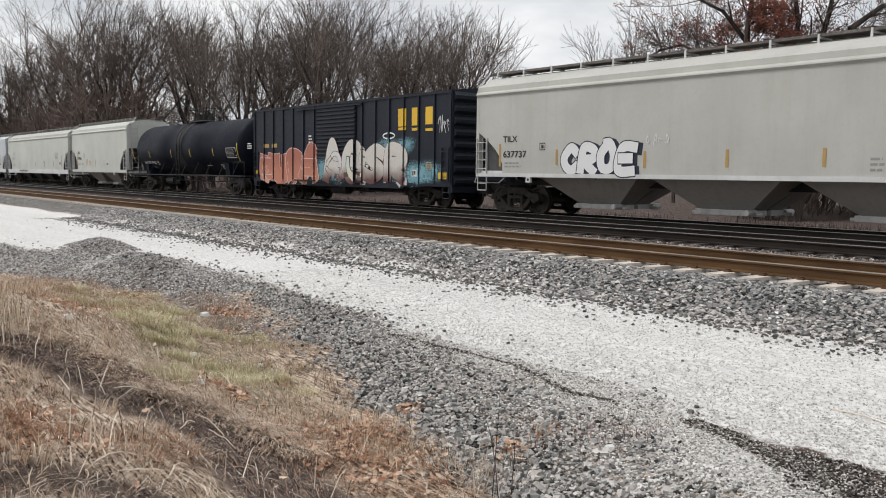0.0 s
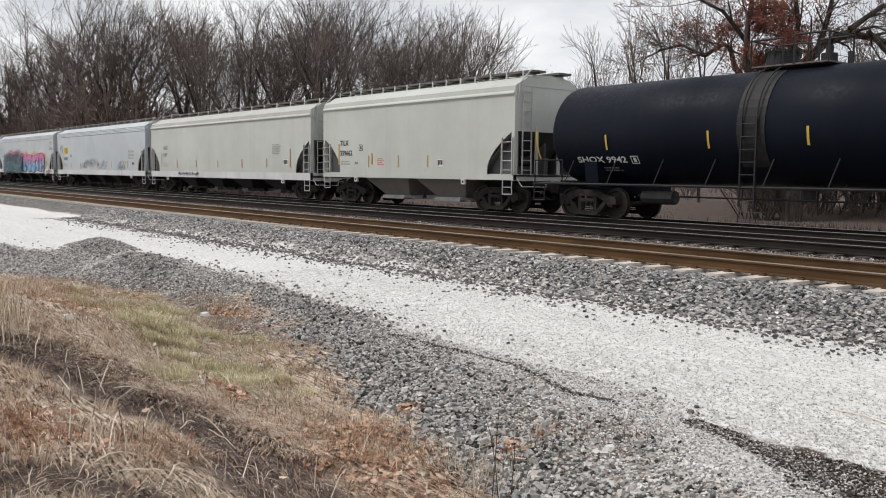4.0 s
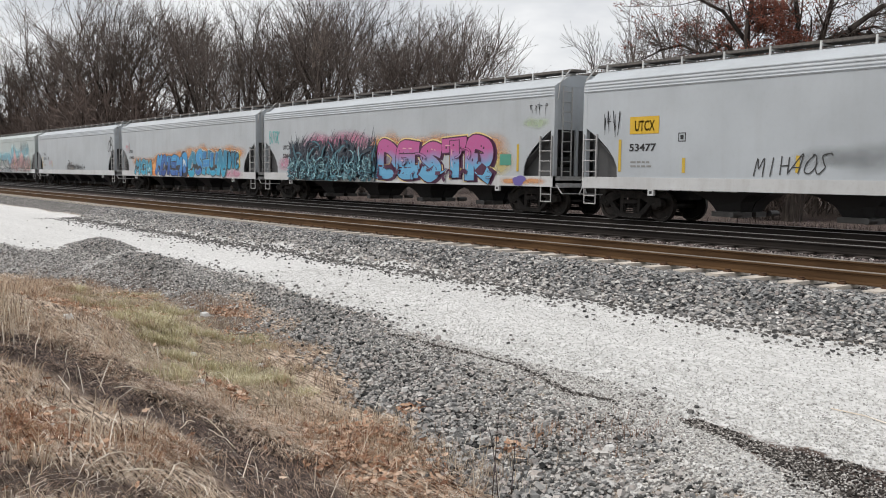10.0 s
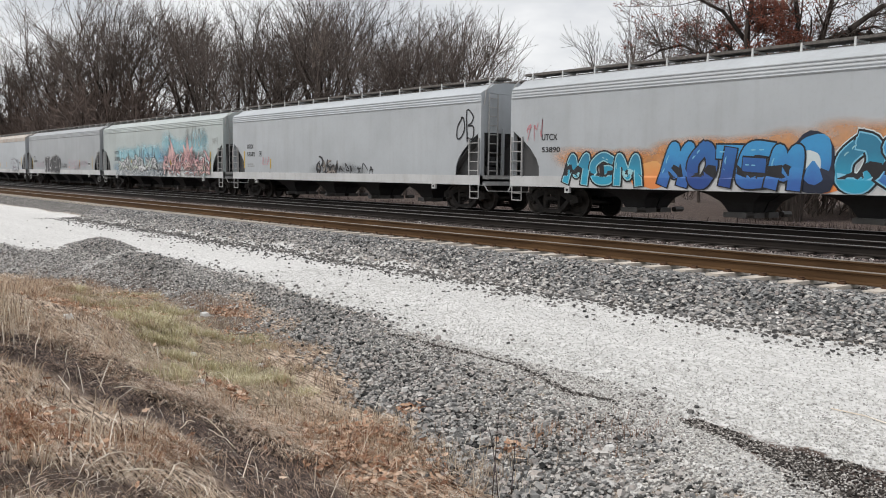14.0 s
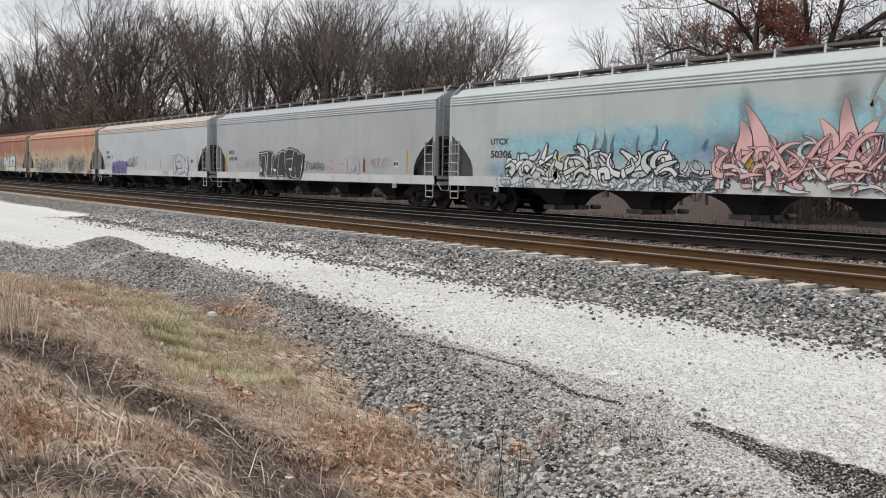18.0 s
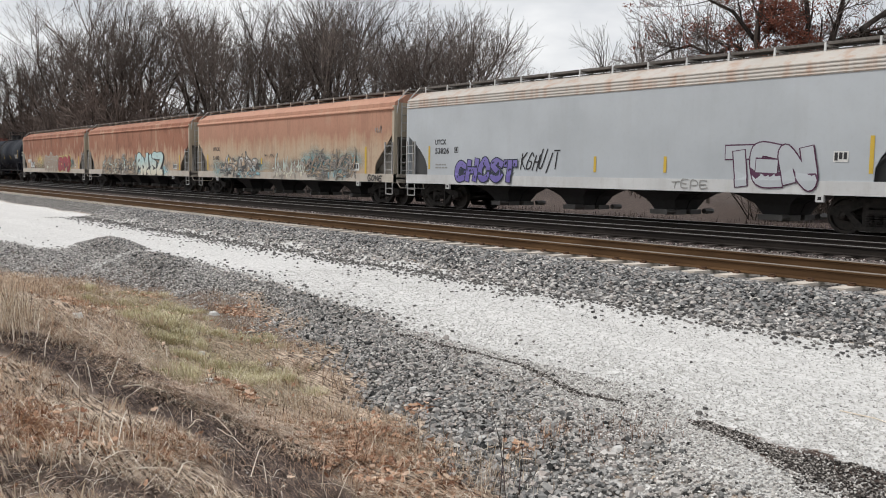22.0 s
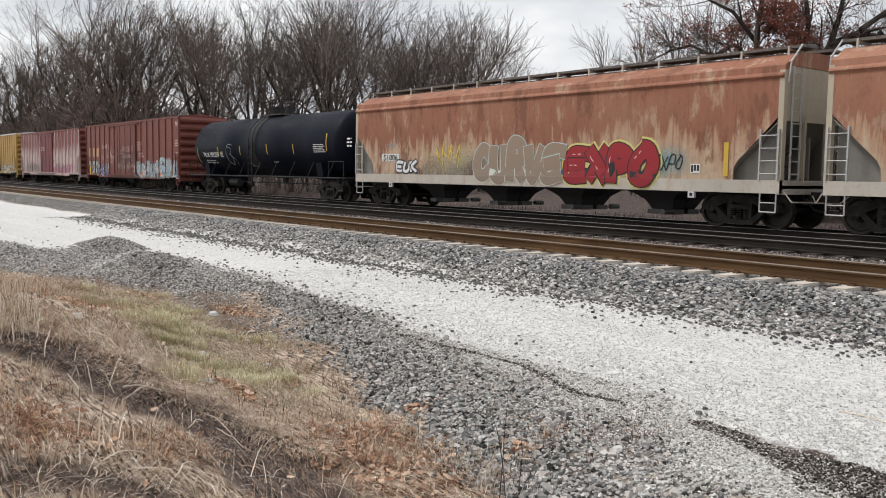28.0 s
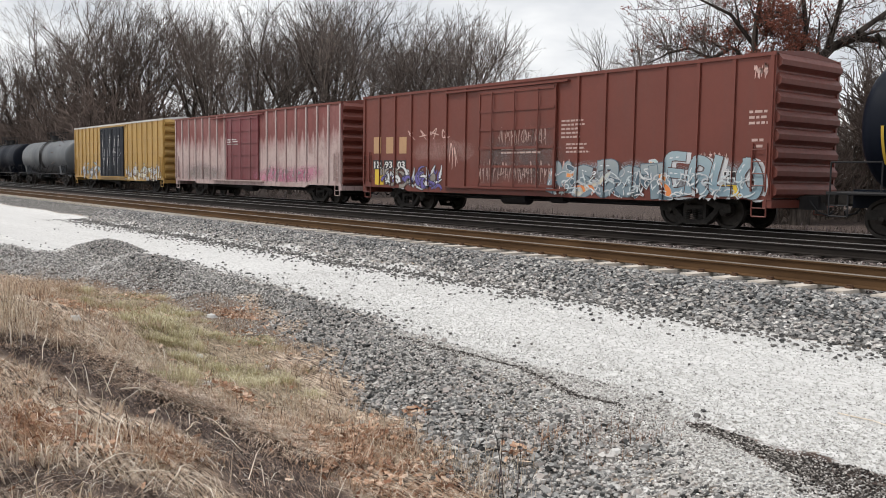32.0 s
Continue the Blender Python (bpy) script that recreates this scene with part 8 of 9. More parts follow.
def woods():
    r = WOODS_RNG
    i = 0
    # the wood's edge and a row behind it
    for row, (lo, hi, count) in enumerate(((90, 106, 13), (106, 130, 7))):
        for k in range(count):
            px = -130 + 950 * (k + r.uniform(0.1, 0.9)) / count
            rg = r.uniform(lo, hi) + max(0, (200 - px)) * 0.06
            x, y = spot(px, rg)
            if y < YC + 6:
                rg = (YC + r.uniform(6, 10)) / y * rg
                x, y = spot(px, rg)
            crest = skyline(px) + r.uniform(-44, 6)
            top_rise = (305 - crest) / LENS_F * rg * math.cos(math.atan((px - 784) / LENS_F)) + 1.3
            plant(TREE_KINDS, ("trunk", "crown"), "tree", "bare winter tree with dark grey-brown branches", "tree", "winter woods", x, y, top_rise, 16, i, r.uniform(0, 6.28))
            i += 1
    # stout trees at the wood's edge, their limbs plain to see
    for k, px in enumerate((20, 95, 198, 352, 425, 500, 572, 640, 716, 785, 832)):
        rg = r.uniform(80, 90)
        x, y = spot(px, rg)
        if y < YC + 6:
            rg = (YC + r.uniform(6, 8)) / y * rg
            x, y = spot(px, rg)
        tall = (305 - skyline(px) - r.uniform(-24, 8)) / LENS_F * rg * math.cos(math.atan((px - 784) / LENS_F)) + 1.3
        plant(STOUT_KINDS, ("trunk", "crown"), "tree", "stout bare tree with dark spreading limbs", "tree", "winter woods", x, y, tall, 16, k, r.uniform(0, 6.28))
    # close stand of thin stems deep in the wood
    st = Shape()
    for k in range(430):
        px = -160 + 1040 * r.random() ** 1.25
        rg = r.uniform(98, 165)
        x, y = spot(px, rg)
        if y < YC + 7:
            continue
        z = float(height(x, y))
        tall = r.uniform(5, 12) * (0.75 if px > 300 else 1.0)
        p = Vector((x, y, z))
        d = Vector((r.gauss(0, 0.08), r.gauss(0, 0.08), 1)).normalized()
        q = p + d * tall * 0.5
        e = q + (d + Vector((r.gauss(0, 0.12), r.gauss(0, 0.12), 0))).normalized() * tall * 0.5
        tube(st, p, q, 0.05, 0.035, 3)
        tube(st, q, e, 0.035, 0.01, 3)
        for j in range(5):
            b = p.lerp(q, r.uniform(0.5, 1)) if j < 2 else q.lerp(e, r.uniform(0, 0.9))
            tube(st, b, b + Vector((r.gauss(0, 0.9), r.gauss(0, 0.9), r.uniform(0.6, 2.0))), 0.022, 0.008, 3)
    me = bpy.data.meshes.new("saplings")
    me.from_pydata(st.v, [], st.f)
    me.materials.append(M_SAPLING)
    tagged(new("saplings", me), "close stand of thin bare saplings deep in the wood", "saplings", kind="stuff")
    # lower, paler trees in the gap
    for k in range(16):
        px = r.uniform(850, 1150)
        rg = r.uniform(120, 160)
        x, y = spot(px, rg)
        plant(THIN_KINDS, ("trunk", "crown"), "tree", "slender bare tree with thin pale twigs", "tree", "winter woods", x, y, r.uniform(13, 17), 16, k, r.uniform(0, 6.28))
    for k, (px, rg, tall) in enumerate(((1060, 74, 14.5), (1130, 66, 15), (1190, 62, 14.5), (1235, 64, 16), (1010, 85, 13), (1100, 90, 17), (1560, 58, 14), (1620, 64, 15), (1690, 70, 14), (1520, 75, 16))):
        x, y = spot(px, rg)
        plant(THIN_KINDS, ("trunk", "crown"), "tree", "slender bare tree with thin pale twigs", "tree", "winter woods", x, y, tall, 16, k, r.uniform(0, 6.28))
    # brush along the foot of the wood
    for k in range(62):
        px = -120 + 1000 * (k + r.uniform(0, 1)) / 62
        rg = r.uniform(78, 108)
        x, y = spot(px, rg)
        if y < YC + 4.5:
            rg = (YC + r.uniform(4.5, 8)) / y * rg
            x, y = spot(px, rg)
        plant(BRUSH_KINDS, ("stem", "twig_crown"), "shrub", "leafless brown brush at the foot of the wood", "shrub", "brush", x, y, r.uniform(3.0, 7.5) * (0.6 if px > 330 else 1.0), 5, k, r.uniform(0, 6.28))
    for k in range(100):
        px = r.uniform(-120, 290)
        x, y = spot(px, r.uniform(80, 105))
        if y < YC + 4.5:
            x, y = x * (YC + 6) / y, YC + r.uniform(5.0, 8.0)
        plant(BRUSH_KINDS, ("stem", "twig_crown"), "shrub", "tall leafless thicket at the wood's edge", "shrub", "brush", x, y, r.uniform(6.0, 11.5), 5, k, r.uniform(0, 6.28))
    for k in range(48):
        px = r.uniform(1330, 1720)
        x, y = spot(px, r.uniform(46, 66))
        plant(BRUSH_KINDS, ("stem", "twig_crown"), "shrub", "leafless brown brush beyond the track", "shrub", "brush", x, y, r.uniform(4.2, 6.2) * (1.45 if px > 1470 else 1.0), 5, k, r.uniform(0, 6.28))
    for k in range(26):
        px = r.uniform(850, 1650)
        x, y = spot(px, r.uniform(70, 110))
        plant(BRUSH_KINDS, ("stem", "twig_crown"), "shrub", "leafless brown brush at the foot of the wood", "shrub", "brush", x, y, r.uniform(2.0, 3.6), 5, k, r.uniform(0, 6.28))


woods()


def oak():
    """The broad oak with heavy crooked limbs that keeps part of its dry leaves."""
    r = random.Random(41)
    trunk, crown, tips = Shape(), Shape(), []

    def twig(p, d, length, rad, depth):
        sh = trunk if depth < 1 else crown
        spots = []
        for i in range(3):
            d = (d + Vector((r.gauss(0, 0.22), r.gauss(0, 0.22), r.gauss(0.03, 0.18)))).normalized()
            q = p + d * (length / 3)
            r1 = max(0.011, rad * (1 - 0.25 * (i + 1)))
            tube(sh, p, q, rad if i == 0 else spots[-1][2], r1, 5 if depth < 1 else 3)
            spots.append((q, Vector(d), r1))
            p = q
        if depth == 3:
            tips.append(p)
            return
        for j in range((5, 4, 3)[depth]):
            q, dd, rr = spots[r.randrange(3)]
            nd = dd + Vector((r.gauss(0, 0.7), r.gauss(0, 0.7), r.gauss(0.1, 0.55)))
            twig(q - dd * r.uniform(0, length / 4), nd.normalized(), length * r.uniform(0.5, 0.75), max(0.011, rr * r.uniform(0.45, 0.7)), depth + 1)

    # heavy limbs: (across, height) along each, and the radius at its ends
    limbs = (((0, -0.3), (0.1, 2.5), (-0.1, 4.6), (0.0, 6.2)), 0.5, 0.3, 0), (((0, 5.6), (0.1, 7.4), (1.1, 8.6), (2.1, 9.1), (3.2, 9.0), (4.9, 8.4), (6.4, 9.3)), 0.3, 0.1, 0.5), \
            (((-0.1, 4.4), (-1.5, 5.6), (-2.4, 7.4), (-2.4, 9.2), (-2.1, 11.6)), 0.24, 0.1, -0.3), (((-1.6, 5.7), (-3.0, 7.5), (-3.3, 8.6), (-3.7, 8.8), (-4.6, 8.3), (-5.9, 9.0), (-7.0, 8.8)), 0.15, 0.06, 0.4), \
            (((0, 6.0), (-0.4, 7.6), (-0.1, 9.5), (-0.5, 12.2)), 0.22, 0.08, 0.1), (((0.9, 8.4), (1.2, 9.6), (1.6, 11.8)), 0.17, 0.07, -0.4), (((2.2, 9.1), (3.6, 10.2), (5.2, 10.6), (6.8, 12.0)), 0.14, 0.06, 0.6), \
            (((-2.4, 8.6), (-3.6, 10.2), (-5.2, 11.0)), 0.12, 0.05, -0.5), (((3.0, 9.0), (4.2, 7.6), (5.6, 7.2)), 0.12, 0.05, 0.2)
    for pts, ra, rb, deep in limbs:
        p = [Vector((a, deep * i + r.gauss(0, 0.1) * (i > 0), z)) for i, (a, z) in enumerate(pts)]
        for i in range(len(p) - 1):
            k0, k1 = i / (len(p) - 1), (i + 1) / (len(p) - 1)
            tube(trunk, p[i], p[i + 1], ra + (rb - ra) * k0, ra + (rb - ra) * k1, 8)
            if pts[0][1] < 0:
                continue
            for j in range(3 if i else 1):
                q = p[i].lerp(p[i + 1], r.random())
                d = (p[i + 1] - p[i]).normalized() + Vector((r.gauss(0, 0.8), r.gauss(0, 0.8), r.gauss(0.25, 0.6)))
                twig(q, d.normalized(), r.uniform(1.2, 2.4), r.uniform(0.3, 0.5) * (ra + (rb - ra) * k0), 0)
        twig(p[-1], (p[-1] - p[-2]).normalized(), 2.2, rb, 0)
    t = thing("oak_tree", "broad crooked oak keeping its dry red-brown leaves", "tree")
    for sh, m, nm in ((trunk, M_BARK, "trunk"), (crown, M_TWIG, "crown")):
        me = bpy.data.meshes.new(nm)
        me.from_pydata(sh.v, [], sh.f)
        me.materials.append(m)
        part(nm, me, None, t)
    s = Shape()
    for p in tips:
        leafy = 0.95 * math.exp(-((p.x + 1.7) / 1.9) ** 2) * (0.35 + 0.65 * (math.sin(p.x * 2.3 + p.z * 1.7) > -0.2)) + 0.03
        if r.random() > leafy:
            continue
        for j in range(17):
            c = p + Vector((r.gauss(0, 0.16), r.gauss(0, 0.16), r.gauss(-0.06, 0.15)))
            a = Vector((r.gauss(0, 1), r.gauss(0, 1), r.gauss(0, 1))).normalized()
            b = a.orthogonal().normalized()
            l, w = r.uniform(0.05, 0.1), r.uniform(0.025, 0.05)
            k = len(s.v)
            m = a.cross(b) * 0.02
            s.v += [tuple(c - a * l), tuple(c + b * w + m), tuple(c + a * l), tuple(c - b * w + m)]
            s.f += [(k, k + 1, k + 2), (k, k + 2, k + 3)]
    me = bpy.data.meshes.new("dry_leaves")
    me.from_pydata(s.v, [], s.f)
    me.materials.append(M_OAKLEAF)
    part("dry_leaves", me, None, t, "dry red-brown leaves")["kind"] = "stuff"
    x, y = spot(1400, 47)
    t.matrix_basis = Matrix.Translation((x, y, float(height(x, y)) + 0.2)) @ Matrix.Rotation(radians(29.7), 4, "Z")


oak()

# ---- loose stones, grass and litter in the foreground ----
def fast_mesh(name, verts, faces, mat):
    """verts (n, 3), faces (m, 3 or 4) as arrays."""
    me = bpy.data.meshes.new(name)
    k = faces.shape[1]
    me.vertices.add(len(verts))
    me.vertices.foreach_set("co", np.ascontiguousarray(verts, np.float32).reshape(-1))
    me.loops.add(faces.size)
    me.loops.foreach_set("vertex_index", np.ascontiguousarray(faces, np.int32).reshape(-1))
    me.polygons.add(len(faces))
    me.polygons.foreach_set("loop_start", np.arange(0, faces.size, k, dtype=np.int32))
    me.polygons.foreach_set("use_smooth", np.zeros(len(faces), bool))
    me.materials.append(mat)
    me.update()
    me.validate()
    return me


def island_material(name, stops, rough=0.9, grain=30.0):
    m, n, l, b = mat_base(name)
    ge = n.new("ShaderNodeNewGeometry")
    col = ramp_node(n, l, ge.outputs["Random Per Island"], stops)
    g = noise_node(n, l, grain, 4, 0.6)
    col = mix_node(n, l, 0.5, col, ramp_node(n, l, g, [(0.3, 0.6), (0.7, 1.0)]), "MULTIPLY")
    l.new(col, b.inputs["Base Color"])
    b.inputs["Roughness"].default_value = rough
    b.inputs["Specular IOR Level"].default_value = 0.15
    return m


M_STONES = island_material("ballast_stones", [(0.0, (0.035, 0.036, 0.037)), (0.32, (0.19, 0.193, 0.193)), (0.6, (0.38, 0.38, 0.376)), (0.82, (0.33, 0.29, 0.27)), (0.9, (0.5, 0.48, 0.45)), (1.0, (0.74, 0.72, 0.69))])
M_SLOPE = island_material("slope_stones", [(0.0, (0.018, 0.019, 0.019)), (0.25, (0.2, 0.2, 0.196)), (0.6, (0.44, 0.435, 0.422)), (0.8, (0.46, 0.41, 0.38)), (0.92, (0.58, 0.555, 0.53)), (1.0, (0.7, 0.68, 0.65))])
M_DUSTY = island_material("dusty_stones", [(0.0, (0.06, 0.058, 0.056)), (0.25, (0.28, 0.274, 0.266)), (0.6, (0.52, 0.505, 0.49)), (0.85, (0.58, 0.54, 0.51)), (1.0, (0.86, 0.84, 0.81))])
M_PEBBLES = island_material("white_crushed_stone", [(0.0, (0.32, 0.31, 0.298)), (0.1, (0.48, 0.467, 0.45)), (0.45, (0.62, 0.61, 0.59)), (1.0, (0.8, 0.79, 0.765))])
M_SPILT = island_material("loose_beige_gravel", [(0.0, (0.1, 0.094, 0.088)), (0.2, (0.36, 0.343, 0.325)), (0.5, (0.57, 0.55, 0.523)), (0.8, (0.72, 0.7, 0.67)), (1.0, (0.86, 0.85, 0.83))])
M_DARKSTONE = island_material("stray_dark_stones", [(0.0, (0.07, 0.07, 0.07)), (0.7, (0.2, 0.19, 0.18)), (1.0, (0.34, 0.32, 0.3))])
M_STRAW = island_material("dead_straw", [(0.0, (0.09, 0.06, 0.045)), (0.22, (0.32, 0.235, 0.165)), (0.45, (0.6, 0.48, 0.355)), (0.75, (0.78, 0.67, 0.53)), (1.0, (0.84, 0.77, 0.65))], grain=4)
M_LEAVES = island_material("fallen_oak_leaves", [(0.0, (0.3, 0.15, 0.095)), (0.5, (0.58, 0.37, 0.25)), (0.85, (0.74, 0.55, 0.42)), (1.0, (0.8, 0.64, 0.5))], grain=20)
M_STALK = island_material("dry_stalks", [(0.0, (0.1, 0.06, 0.045)), (0.2, (0.42, 0.325, 0.25)), (0.5, (0.76, 0.66, 0.54)), (1.0, (0.92, 0.86, 0.77))], grain=10)
M_TRACKSTONE = island_material("track_stones", [(0.0, (0.04, 0.035, 0.034)), (0.45, (0.11, 0.09, 0.086)), (0.75, (0.22, 0.17, 0.16)), (0.92, (0.42, 0.37, 0.35)), (1.0, (0.68, 0.64, 0.61))])
M_WEEDS = island_material("brown_weeds", [(0.0, (0.03, 0.023, 0.02)), (0.6, (0.075, 0.058, 0.05)), (1.0, (0.17, 0.135, 0.155))], grain=4)
M_TAR = island_material("black_crust", [(0.0, (0.02, 0.018, 0.017)), (0.45, (0.075, 0.067, 0.062)), (0.68, (0.24, 0.22, 0.2)), (0.9, (0.5, 0.47, 0.44)), (1.0, (0.72, 0.69, 0.66))])

FG = np.random.default_rng(5)
ICO_V = np.array([(x, y, z) for x in (-0.8, 0.8) for y in (-0.8, 0.8) for z in (-0.8, 0.8)])
ICO_F = np.array([(0, 1, 3), (0, 3, 2), (4, 6, 7), (4, 7, 5), (0, 4, 5), (0, 5, 1), (2, 3, 7), (2, 7, 6), (0, 2, 6), (0, 6, 4), (1, 5, 7), (1, 7, 3)])
OCT_V = np.array([(1, 0, 0), (-1, 0, 0), (0, 1, 0), (0, -1, 0), (0, 0, 1), (0, 0, -1)], float)
OCT_F = np.array([(0, 2, 4), (2, 1, 4), (1, 3, 4), (3, 0, 4), (2, 0, 5), (1, 2, 5), (3, 1, 5), (0, 3, 5)])


def turns(n):
    q = FG.normal(size=(n, 4))
    q /= np.linalg.norm(q, axis=1)[:, None]
    w, x, y, z = q.T
    return np.stack([np.stack([1 - 2 * (y * y + z * z), 2 * (x * y - z * w), 2 * (x * z + y * w)], -1),
                     np.stack([2 * (x * y + z * w), 1 - 2 * (x * x + z * z), 2 * (y * z - x * w)], -1),
                     np.stack([2 * (x * z - y * w), 2 * (y * z + x * w), 1 - 2 * (x * x + y * y)], -1)], 1)


def scatter_stones(name, label, xs, ys, size, mat, ico=True, sink=0.45, flat=0.75):
    n = len(xs)
    bv, bf = (ICO_V, ICO_F) if ico else (OCT_V, OCT_F)
    v = bv[None] * FG.uniform(0.55, 1.25, (n, len(bv), 3))
    v = v * (size[:, None] * FG.uniform(0.6, 1.1, (n, 3)))[:, None, :]
    v = np.einsum("nij,nkj->nki", turns(n), v)
    v[..., 2] *= flat
    v[..., 0] += xs[:, None]
    v[..., 1] += ys[:, None]
    v[..., 2] += (height(xs, ys) + size * sink)[:, None]
    f = bf[None] + (np.arange(n) * len(bv))[:, None, None]
    return tagged(new(name, fast_mesh(name, v.reshape(-1, 3), f.reshape(-1, 3), mat)), label, "gravel", kind="stuff")


def pick(n, x0, x1, y0, y1, weight, bias=1.0):
    """Random places in a strip, kept with the given weight; bias > 1 crowds them towards x1."""
    x = x1 + (x0 - x1) * FG.uniform(0, 1, n) ** bias
    y = FG.uniform(y0, y1, n)
    keep = FG.uniform(0, 1, n) < weight(x, y)
    return x[keep], y[keep]


def foreground_stones():
    x, y = pick(135000, -26, -1.2, 3.2, 7.8, lambda a, b: np.clip(zones(a, b)[1] * 1.1, 0, 1) * (1 - 0.5 * (a < -12) * (1 - heaped(a, b))) * (1 - 0.7 * zones(a, b)[3] * (a < -12)) * (1 - 0.88 * smooth_step(-9, -7.5, a) * smooth_step(-0.4, 0.1, b - y_road(a) + 0.4 * wob(a, b, 1.6, 1.0))), 1.3)
    size = FG.uniform(0.01, 0.023, len(x)) * (1 + 0.7 * (FG.uniform(0, 1, len(x)) > 0.94)) * (1 + 0.25 * smooth_step(-8, -5.5, x) * smooth_step(-0.8, -1.1, y - y_road(x)))
    far = (x < -11.5 + FG.normal(0, 1.2, len(x))) & (heaped(x, y) < FG.uniform(0.1, 0.7, len(x))) & (x < -13.5 + 3 * FG.uniform(0, 1, len(x)) ** 2)
    scatter_stones("ballast_stones", "loose dark grey ballast stones on the slope below the road", x[~far], y[~far], size[~far], M_SLOPE)
    scatter_stones("dusty_ballast", "dusty grey ballast stones along the road's edge", x[far], y[far], size[far], M_DUSTY)
    x, y = pick(195000, -10.5, -1.0, 3.3, 6.2, lambda a, b: smooth_step(-10, -6.5, a) * smooth_step(0.95, 0.1, b - y_road(a)) * np.clip(zones(a, b)[1] + zones(a, b)[0], 0, 1) * np.clip(0.66 + 0.5 * wob(a, b, 1.9, 5.0), 0.12, 1) * smooth_step(-0.8, 0.1, b - y_road(a)) * (1 - 0.8 * zones(a, b)[3] * (a > -4.2)), 1.2)
    scatter_stones("spilt_gravel", "white gravel spilt down the slope among dark stones", x, y, FG.uniform(0.007, 0.018, len(x)), M_SPILT, ico=False, sink=0.6)
    x, y = pick(56000, -36, 0.5, 10.0, 11.7, lambda a, b: zones(a, b)[1] ** 1.5 * smooth_step(11.75, 11.35, b), 1.2)
    size = FG.uniform(0.018, 0.044, len(x))
    low = y < 10.35 + 0.4 * smooth_step(-9, -16, x) + FG.normal(0, 0.2, len(x)) + 0.2 * wob(x, y, 1.5, 0.6)
    scatter_stones("shoulder_ballast", "dark grey ballast along the track's shoulder", x[~low], y[~low], size[~low], M_STONES, flat=0.65)
    scatter_stones("powdered_ballast", "ballast powdered with white dust at the road's edge", x[low], y[low], size[low], M_DUSTY, flat=0.65)
    x, y = pick(26000, -44, 1.5, 12.2, 16.2, lambda a, b: 0.35 + 0.6 * (b > 13.9), 1.2)
    scatter_stones("track_ballast", "ballast between the near rails", x, y, FG.uniform(0.02, 0.042, len(x)), M_TRACKSTONE, ico=False, sink=0.3)
    x, y = pick(125000, -15, -0.8, 4.0, 10.3, lambda a, b: zones(a, b)[0] * (0.35 + 0.65 * smooth_step(7.8, 6.0, b)) + 0.55 * zones(a, b)[3] * (b > 5), 1.5)
    scatter_stones("road_gravel", "white crushed limestone of the access road", x, y, FG.uniform(0.005, 0.015, len(x)), M_PEBBLES, ico=False)
    x, y = pick(60000, -36, 0, 5.5, 10.4, lambda a, b: np.clip(zones(a, b)[0] * 1.3, 0, 1) * (0.0018 + 0.55 * np.exp(-((b - 10.1) / 0.32) ** 2) + 0.26 * np.exp(-((b - 9.9) / 0.7) ** 2) + 0.05 * np.exp(-((b - y_road(a) - 0.3) / 0.5) ** 2)))
    scatter_stones("stray_stones", "dark stones strewn over the white road", x, y, FG.uniform(0.01, 0.033, len(x)), M_DARKSTONE, flat=0.6)
    x, y = pick(75000, -30, -9, 4.0, 7.6, lambda a, b: np.clip(0.5 * zones(a, b)[3] * (b > y_ditch(a) - 0.3) + 0.6 * zones(a, b)[1] * (a < -12) * (1 - zones(a, b)[3]), 0, 1) * (1 - 0.85 * heaped(a, b)) * (1 - 0.4 * smooth_step(-17, -15, a)))
    scatter_stones("dusty_stones", "small dusty stones on the damp soil", x, y, FG.uniform(0.009, 0.029, len(x)), M_SPILT, ico=False, flat=0.7)
    # black crusted scars in the gravel
    for line, num, wide, nm, lab in ((GULLY, 2600, 0.05, "wash_scar", "thin black wash-out line in the gravel"), (GULLY_B, 6500, 0.16, "crusted_scar", "black crusted scar in the white gravel")):
        k = FG.integers(0, len(line) - 1, num)
        p, f = np.array(line), FG.uniform(0, 1, num)
        x = p[k, 0] + (p[k + 1, 0] - p[k, 0]) * f + FG.normal(0, 0.03, num)
        y = p[k, 1] + (p[k + 1, 1] - p[k, 1]) * f
        w_line = wide * (0.35 + smooth_step(-3.9, -2.6, x)) * (1 + 0.7 * wob(x, y, 5.0, 1.0))
        y = y + np.clip(FG.normal(0, 0.8, num), -1.3, 1.1) * w_line - 0.4 * w_line
        scatter_stones(nm, lab, x, y, FG.uniform(0.006, 0.016, num), M_TAR, ico=False, sink=1.1)
    x, y = pick(420, -14, -2, 1.0, 5.2, lambda a, b: 0.6 * (1 - zones(a, b)[1]), 1.2)
    scatter_stones("pale_pebbles", "pale pebbles among the dead grass", x, y, FG.uniform(0.006, 0.015, len(x)), M_PEBBLES, ico=False)


